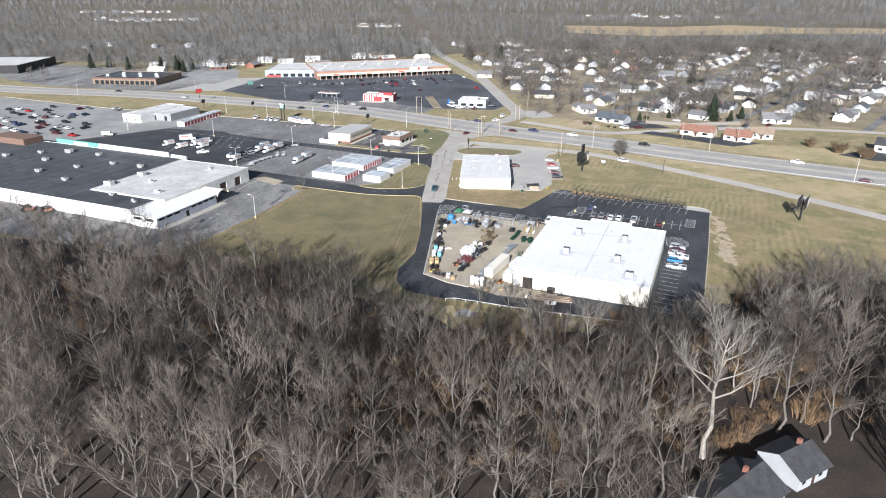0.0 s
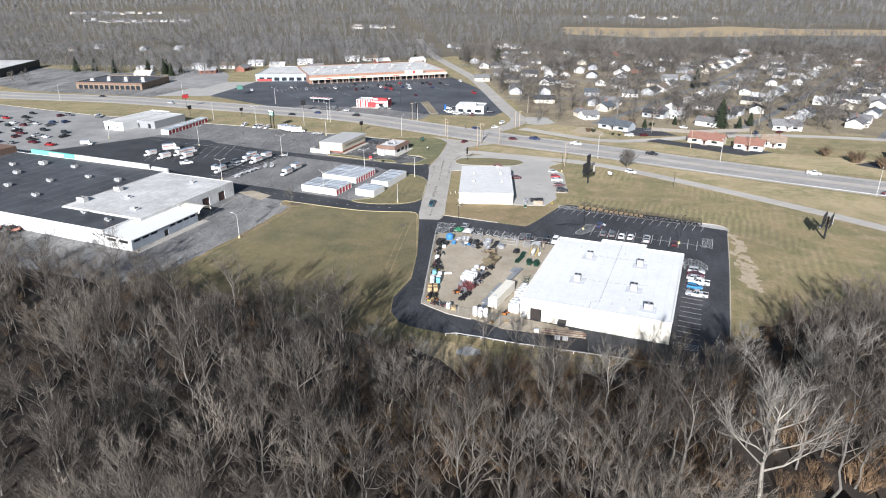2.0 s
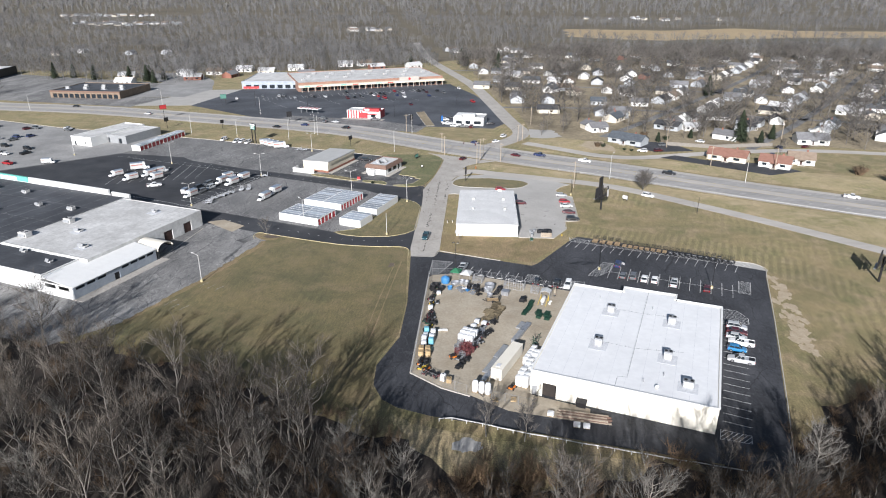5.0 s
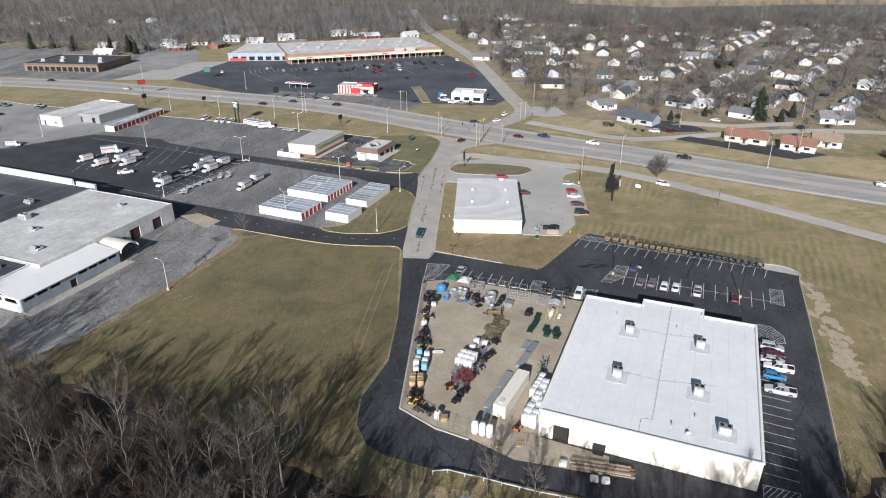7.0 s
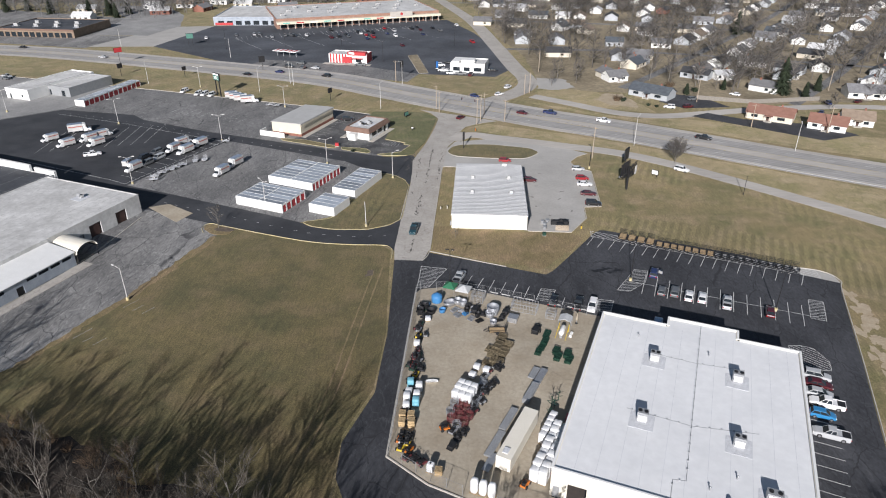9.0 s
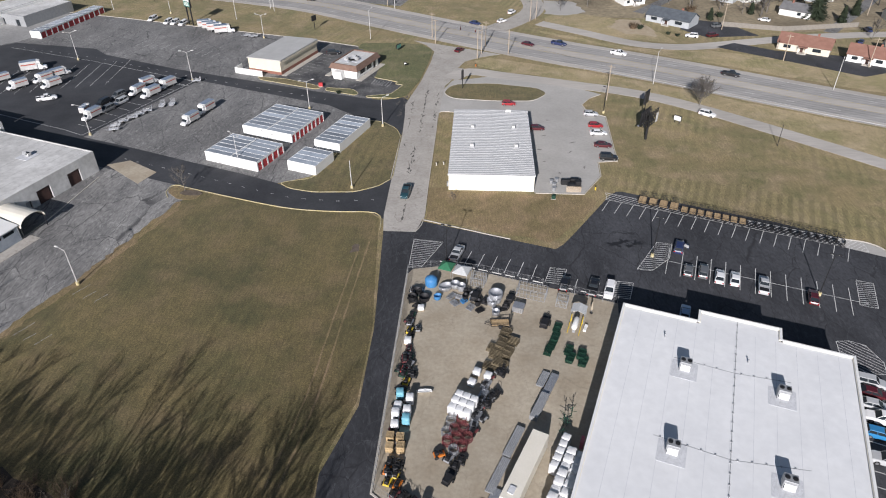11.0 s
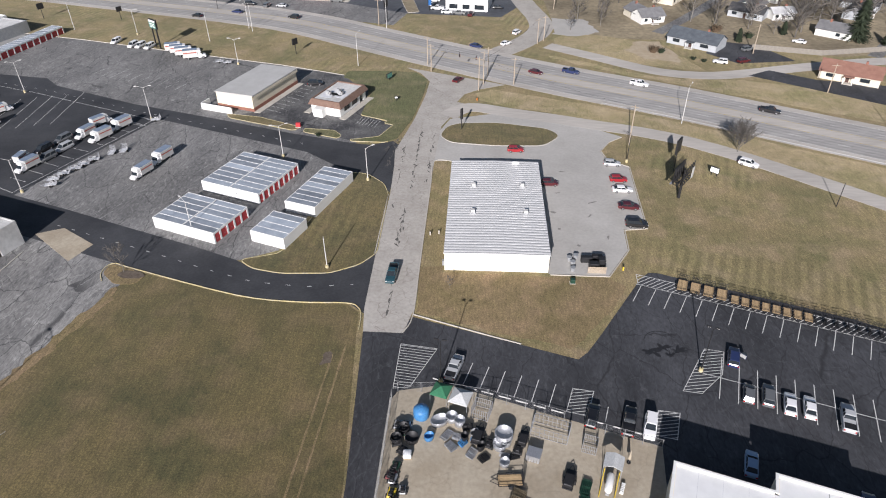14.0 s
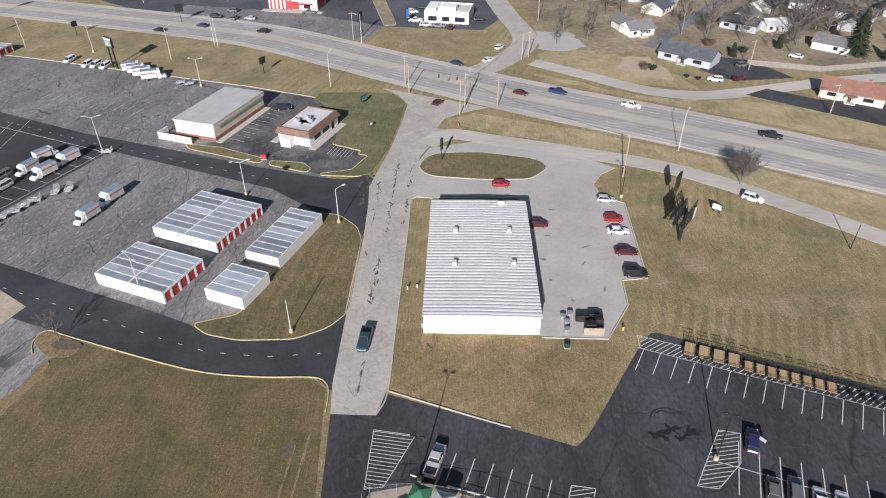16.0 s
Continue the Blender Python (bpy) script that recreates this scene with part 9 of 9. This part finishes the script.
for i in range(6):
    part("slat", Geo().box(-0.7 + i * 0.28, 0, 0.42, 0.2, 0.5, 0.04), M_white, t)
for x in (-0.7, 0.7):
    part("leg", Geo().box(x, 0, 0, 0.08, 0.5, 0.42), M_white, t)
t = thing("pink_rack", "pink wire display rack against the store wall", "rack", at=pose(22.7, -72.9, 0.06, 0, 0, 72))
M_pink = surf("pink_wire", (0.55, 0.16, 0.2), (0.6, 0.2, 0.24), scale=2, rough=0.5)
for i in range(6):
    part("wire", Geo().box(-0.6 + i * 0.24, 0, 0.1, 0.04, 0.5, 1.5), M_pink, t)
for z in (0.1, 0.8, 1.5):
    part("shelf", Geo().box(0, 0, z, 1.3, 0.5, 0.04), M_pink, t)
t = thing("white_canoe", "small white hull leaning by the fence", "boat", at=pose(-0.9, -63.8, 0.06, 0, 0, 5))
part("hull", Geo().loft([[(x, -w, 0.5), (x, 0, 0.08), (x, w, 0.5), (x, 0, 0.42)] for x, w in ((-1.2, 0.05), (-0.6, 0.32), (0.2, 0.4), (0.9, 0.28), (1.3, 0.05))]), M_white, t)
part("seat", Geo().box(0.1, 0, 0.45, 0.3, 0.6, 0.05), M_white, t)


def tote(x, y):
    t = thing("bulk_tote", "white plastic bulk tote in a wire cage", "container", "bulk totes", pose(x, y, 0.06, 0, 0, -17))
    part("tank", Geo().box(0, 0, 0.16, 1.05, 1.0, 1.55, 0.12), M_wrap, t)
    part("pallet", PALLET, None, t)
    g = Geo()
    for a, b in (((-0.55, -0.53), (0.55, -0.53)), ((0.55, -0.51), (0.55, 0.51)), ((0.55, 0.53), (-0.55, 0.53)), ((-0.55, 0.51), (-0.55, -0.51))):
        wall_run(g, a, b, 1.3, 0.03, [(0.04 + i * 0.33, 0.33 + i * 0.33, 0.04 + k * 0.42, 0.42 + k * 0.42) for i in range(3) for k in range(3)], 0.2)
    part("cage", g, M_galv, t)
    part("lid", Geo().tube((0, 0, 1.7), (0, 0, 1.78), 0.16), M_dark, t)


tote(0.5, -84.8)
BIN = Geo().loft([[(rx * a, ry * b, z) for a, b in ((1, -0.6), (1, 0.6), (0.6, 1), (-0.6, 1), (-1, 0.6), (-1, -0.6), (-0.6, -1), (0.6, -1))] for rx, ry, z in ((0.5, 0.5, 0.14), (0.58, 0.56, 0.5), (0.58, 0.56, 1.1), (0.55, 0.53, 1.2), (0.58, 0.56, 1.3), (0.58, 0.56, 2.1), (0.52, 0.5, 2.5), (0.34, 0.32, 2.75))]).mesh("load", M_wrap, True)
for x, y in ((7.3, -88.4), (8.6, -88.8), (9.9, -89.2)):
    t = thing("wrapped_stack", "tall white shrink-wrapped stack with a rounded top", "pallet", "tall wrapped stacks by the gate", pose(x, y, 0.06, 0, 0, -17))
    part("load", BIN, None, t)
    part("pallet", PALLET, None, t)

# chain-link fence
fence = thing("chain_link_fence", "grey chain-link fence round the storage yard", "fence")
M_fence = surf("dull_fence_steel", (0.2, 0.205, 0.21), (0.28, 0.285, 0.29), scale=2, rough=0.7)
FP = Geo().tube((0, 0, 0), (0, 0, 2.2), 0.04, n=6).mesh("post", M_fence)
wire, runs = Geo(), ([(-6.4, -33.2), (-6.4, -82.0), (0.6, -86.9), (5.6, -89.3)], [(10.6, -91.0), (18.6, -93.4)], [(-5.6, -31.8), (1.6, -31.4), (8.4, -32.6), (19.6, -36.2)], [(22.8, -37.6), (32.9, -40.8)])
for run in runs:
    for a, b in zip(run, run[1:]):
        a, b = Vector(a), Vector(b)
        d = (b - a).length
        k = max(1, round(d / 3.0))
        for i in range(k + 1):
            p = a.lerp(b, i / k)
            part("post", FP, None, fence, at=pose(p.x, p.y, 0.05))
        part("top_rail", Geo().tube((a.x, a.y, 2.2), (b.x, b.y, 2.2), 0.022, n=5), M_fence, fence)
        m = int(d / 0.35)
        for i in range(m):
            for s in (-1, 1):
                p, q = a.lerp(b, i / m), a.lerp(b, min(1, max(0, (i + s * 5) / m)))
                wire.tube((p.x, p.y, 0.1), (q.x, q.y, 2.18), 0.006, n=3)
tagged(part("wire_mesh", wire, M_fence, fence), kind="stuff")

# wheel stops along the yard
ws = Geo().loft([[(x, -0.09, 0), (x, 0.09, 0), (x, 0.06, 0.13), (x, -0.06, 0.13)] for x in (-0.95, 0.95)]).mesh("wheel_stop", M_dirt_white)
for u in (-4.0, 1.4, 4.1, 6.9, 9.6, 12.4, 15.1, 21.0, 24.4, 27.2):
    p = Y(u, -0.5)
    tagged(part("wheel_stop", ws, None, at=pose(*p, 0.03, 0, 0, -17)), "pale concrete wheel stop at the stall end", "wheel stop", "wheel stops")

# south of the store
t = thing("lumber_pile", "long weathered pile of timber and pipes", "timber", at=pose(28.2, -96.0, 0.04, 0, 0, -10))
for i in range(5):
    for j in range(3):
        part("beam", Geo().box(yr.uniform(-0.6, 0.6), -0.9 + i * 0.42, j * 0.24, 9.5, 0.34, 0.2), M_brown if (i + j) % 2 else M_pole, t)
t = thing("dumpster", "dark metal waste container with a sloped lid", "dumpster", at=pose(28.3, -92.2, 0.04, 0, 0, -18))
part("body", Geo().loft([[(-0.9, -0.7, 0.1), (0.9, -0.7, 0.1), (0.9, 0.7, 0.1), (-0.9, 0.7, 0.1)], [(-1.0, -0.9, 1.2), (1.0, -0.9, 1.2), (1.0, 0.9, 1.5), (-1.0, 0.9, 1.5)]]), M_dark, t)
part("lid", Geo().loft([[(-1.05, -0.95, 1.2), (1.05, -0.95, 1.2), (1.05, 0.95, 1.52), (-1.05, 0.95, 1.52)], [(-1.05, -0.95, 1.28), (1.05, -0.95, 1.28), (1.05, 0.95, 1.6), (-1.05, 0.95, 1.6)]]), M_dark, t)
for x, y, m in ((22.0, -95.4, M_wrap), (26.6, -98.6, M_wrap), (28.4, -98.9, M_wrap)):
    pallet_load(x, y, -10, 2, m, "low pallet of white sacks on the asphalt", z=0.04)

# enclosure beside the ribbed-roof shop
t = thing("equipment_pen", "fenced pen with dark outdoor machines and planters", "enclosure", at=pose(27.4, 2.6, 0.04))
g = Geo()
for i in range(16):
    g.box(0.3 + i * 0.22, -2.4, 0, 0.2, 0.05, 1.5)
part("slat_fence", g, M_pole, t, "weathered wood slat fence")
for x, y, w, d, h in ((1.6, -0.8, 1.8, 1.4, 1.4), (3.2, 0.4, 1.4, 1.6, 1.6), (0.4, 1.4, 2.2, 1.0, 1.2), (2.6, 2.2, 2.0, 1.0, 1.1)):
    part("machine", Geo().box(x, y, 0, w, d, h, 0.08), M_dark, t)
for x, y in ((-2.6, -1.8), (-2.4, 0.2), (-2.9, 1.6), (-1.6, 2.4)):
    part("planter", Geo().tube((x, y, 0), (x, y, 0.9), 0.4, 0.55, 8), M_grey, t)
t = thing("transformer", "green utility transformer box on the grass", "utility box", at=pose(24.4, -2.9, 0))
part("cabinet", Geo().box(0, 0, 0.08, 0.9, 0.8, 0.8, 0.06), M_gtube, t)
part("plinth", Geo().box(0, 0, 0, 1.1, 1.0, 0.08), M_kerb, t)
for x, y, m in ((34.6, 1.5, M_yellow), (-1.8, 12.5, M_kerb), (-3.6, 12.0, M_kerb), (5.4, 83.5, M_orange2)):
    t = thing("marker_stub", "short utility marker in the grass", "marker", "utility markers", pose(x, y, 0))
    part("stub", Geo().box(0, 0, 0, 0.28, 0.28, 0.9, 0.04), m, t)
    part("cap", Geo().box(0, 0, 0.9, 0.32, 0.32, 0.08, 0.02), M_dark, t)

# more clutter along the west fence, the north end and the middle row
cr = random.Random(88)
mats = [M_dark, M_galv, M_grey, M_dark, M_mtube, M_pallet, M_gtube, M_white, M_dark]
for i in range(34):
    x, y = cr.uniform(-5.4, -3.0), cr.uniform(-80, -38)
    cart(x, y, cr.uniform(60, 110), cr.choice(mats), cr.choice(("dark", "weathered", "grey", "compact")) + " garden implement standing by the fence", cr.uniform(0.8, 1.25), "implements by the fence")
for i in range(6):
    x, y = cr.uniform(-3.5, 12), 0
    y = -36.0 - 0.32 * (x + 4) - cr.uniform(0, 4.5)
    stock_tanks(x, y, cr.randint(1, 4), cr.uniform(0.5, 0.8), "galvanised stock tanks and tubs", cr.choice((M_galv, M_galv, M_dark, M_bluep, M_grey)), cr.uniform(0, 180), cr.uniform(1, 1.5))
for i in range(18):
    t = cr.random()
    x, y = 6.6 + 4.6 * t + cr.uniform(-1.2, 1.2), -72 + 14 * t + cr.uniform(-0.6, 0.6)
    cart(x, y, ROW + cr.uniform(-20, 20), cr.choice((M_dark, M_galv, M_dark, M_grey, M_mtube)), "dark wheeled yard tool in the middle row", cr.uniform(0.8, 1.2), "tools in the middle row")
for i in range(12):
    t = cr.random()
    cart(19.6 + 1.2 * t, -86 + 9 * t, ROW + cr.uniform(-20, 20), cr.choice((M_red, M_dark, M_orange2, M_white, M_galv)), "assorted yard equipment beside the store wall", cr.uniform(0.8, 1.2), "equipment by the wall")
for i in range(11):
    x = cr.uniform(-3.5, 12.5)
    gate_stack(x, -35.6 - 0.32 * (x + 4) - cr.uniform(0, 4.8), cr.uniform(0, 180), cr.randint(2, 4), cr.choice((M_galv, M_galv, M_grey, M_dark, M_bluep)), "loose stack of small metal pen panels", cr.uniform(1.0, 1.9), cr.uniform(0.7, 1.2), cr.choice((0, 0, 12)))
for x, y, a in ((-153.7, -37.5, 10), (-146.2, -38.4, 30)):
    cart(x, y, a, M_salmon, "faded salmon-red tractor parked behind the hall", 2.6, "machines behind the hall")
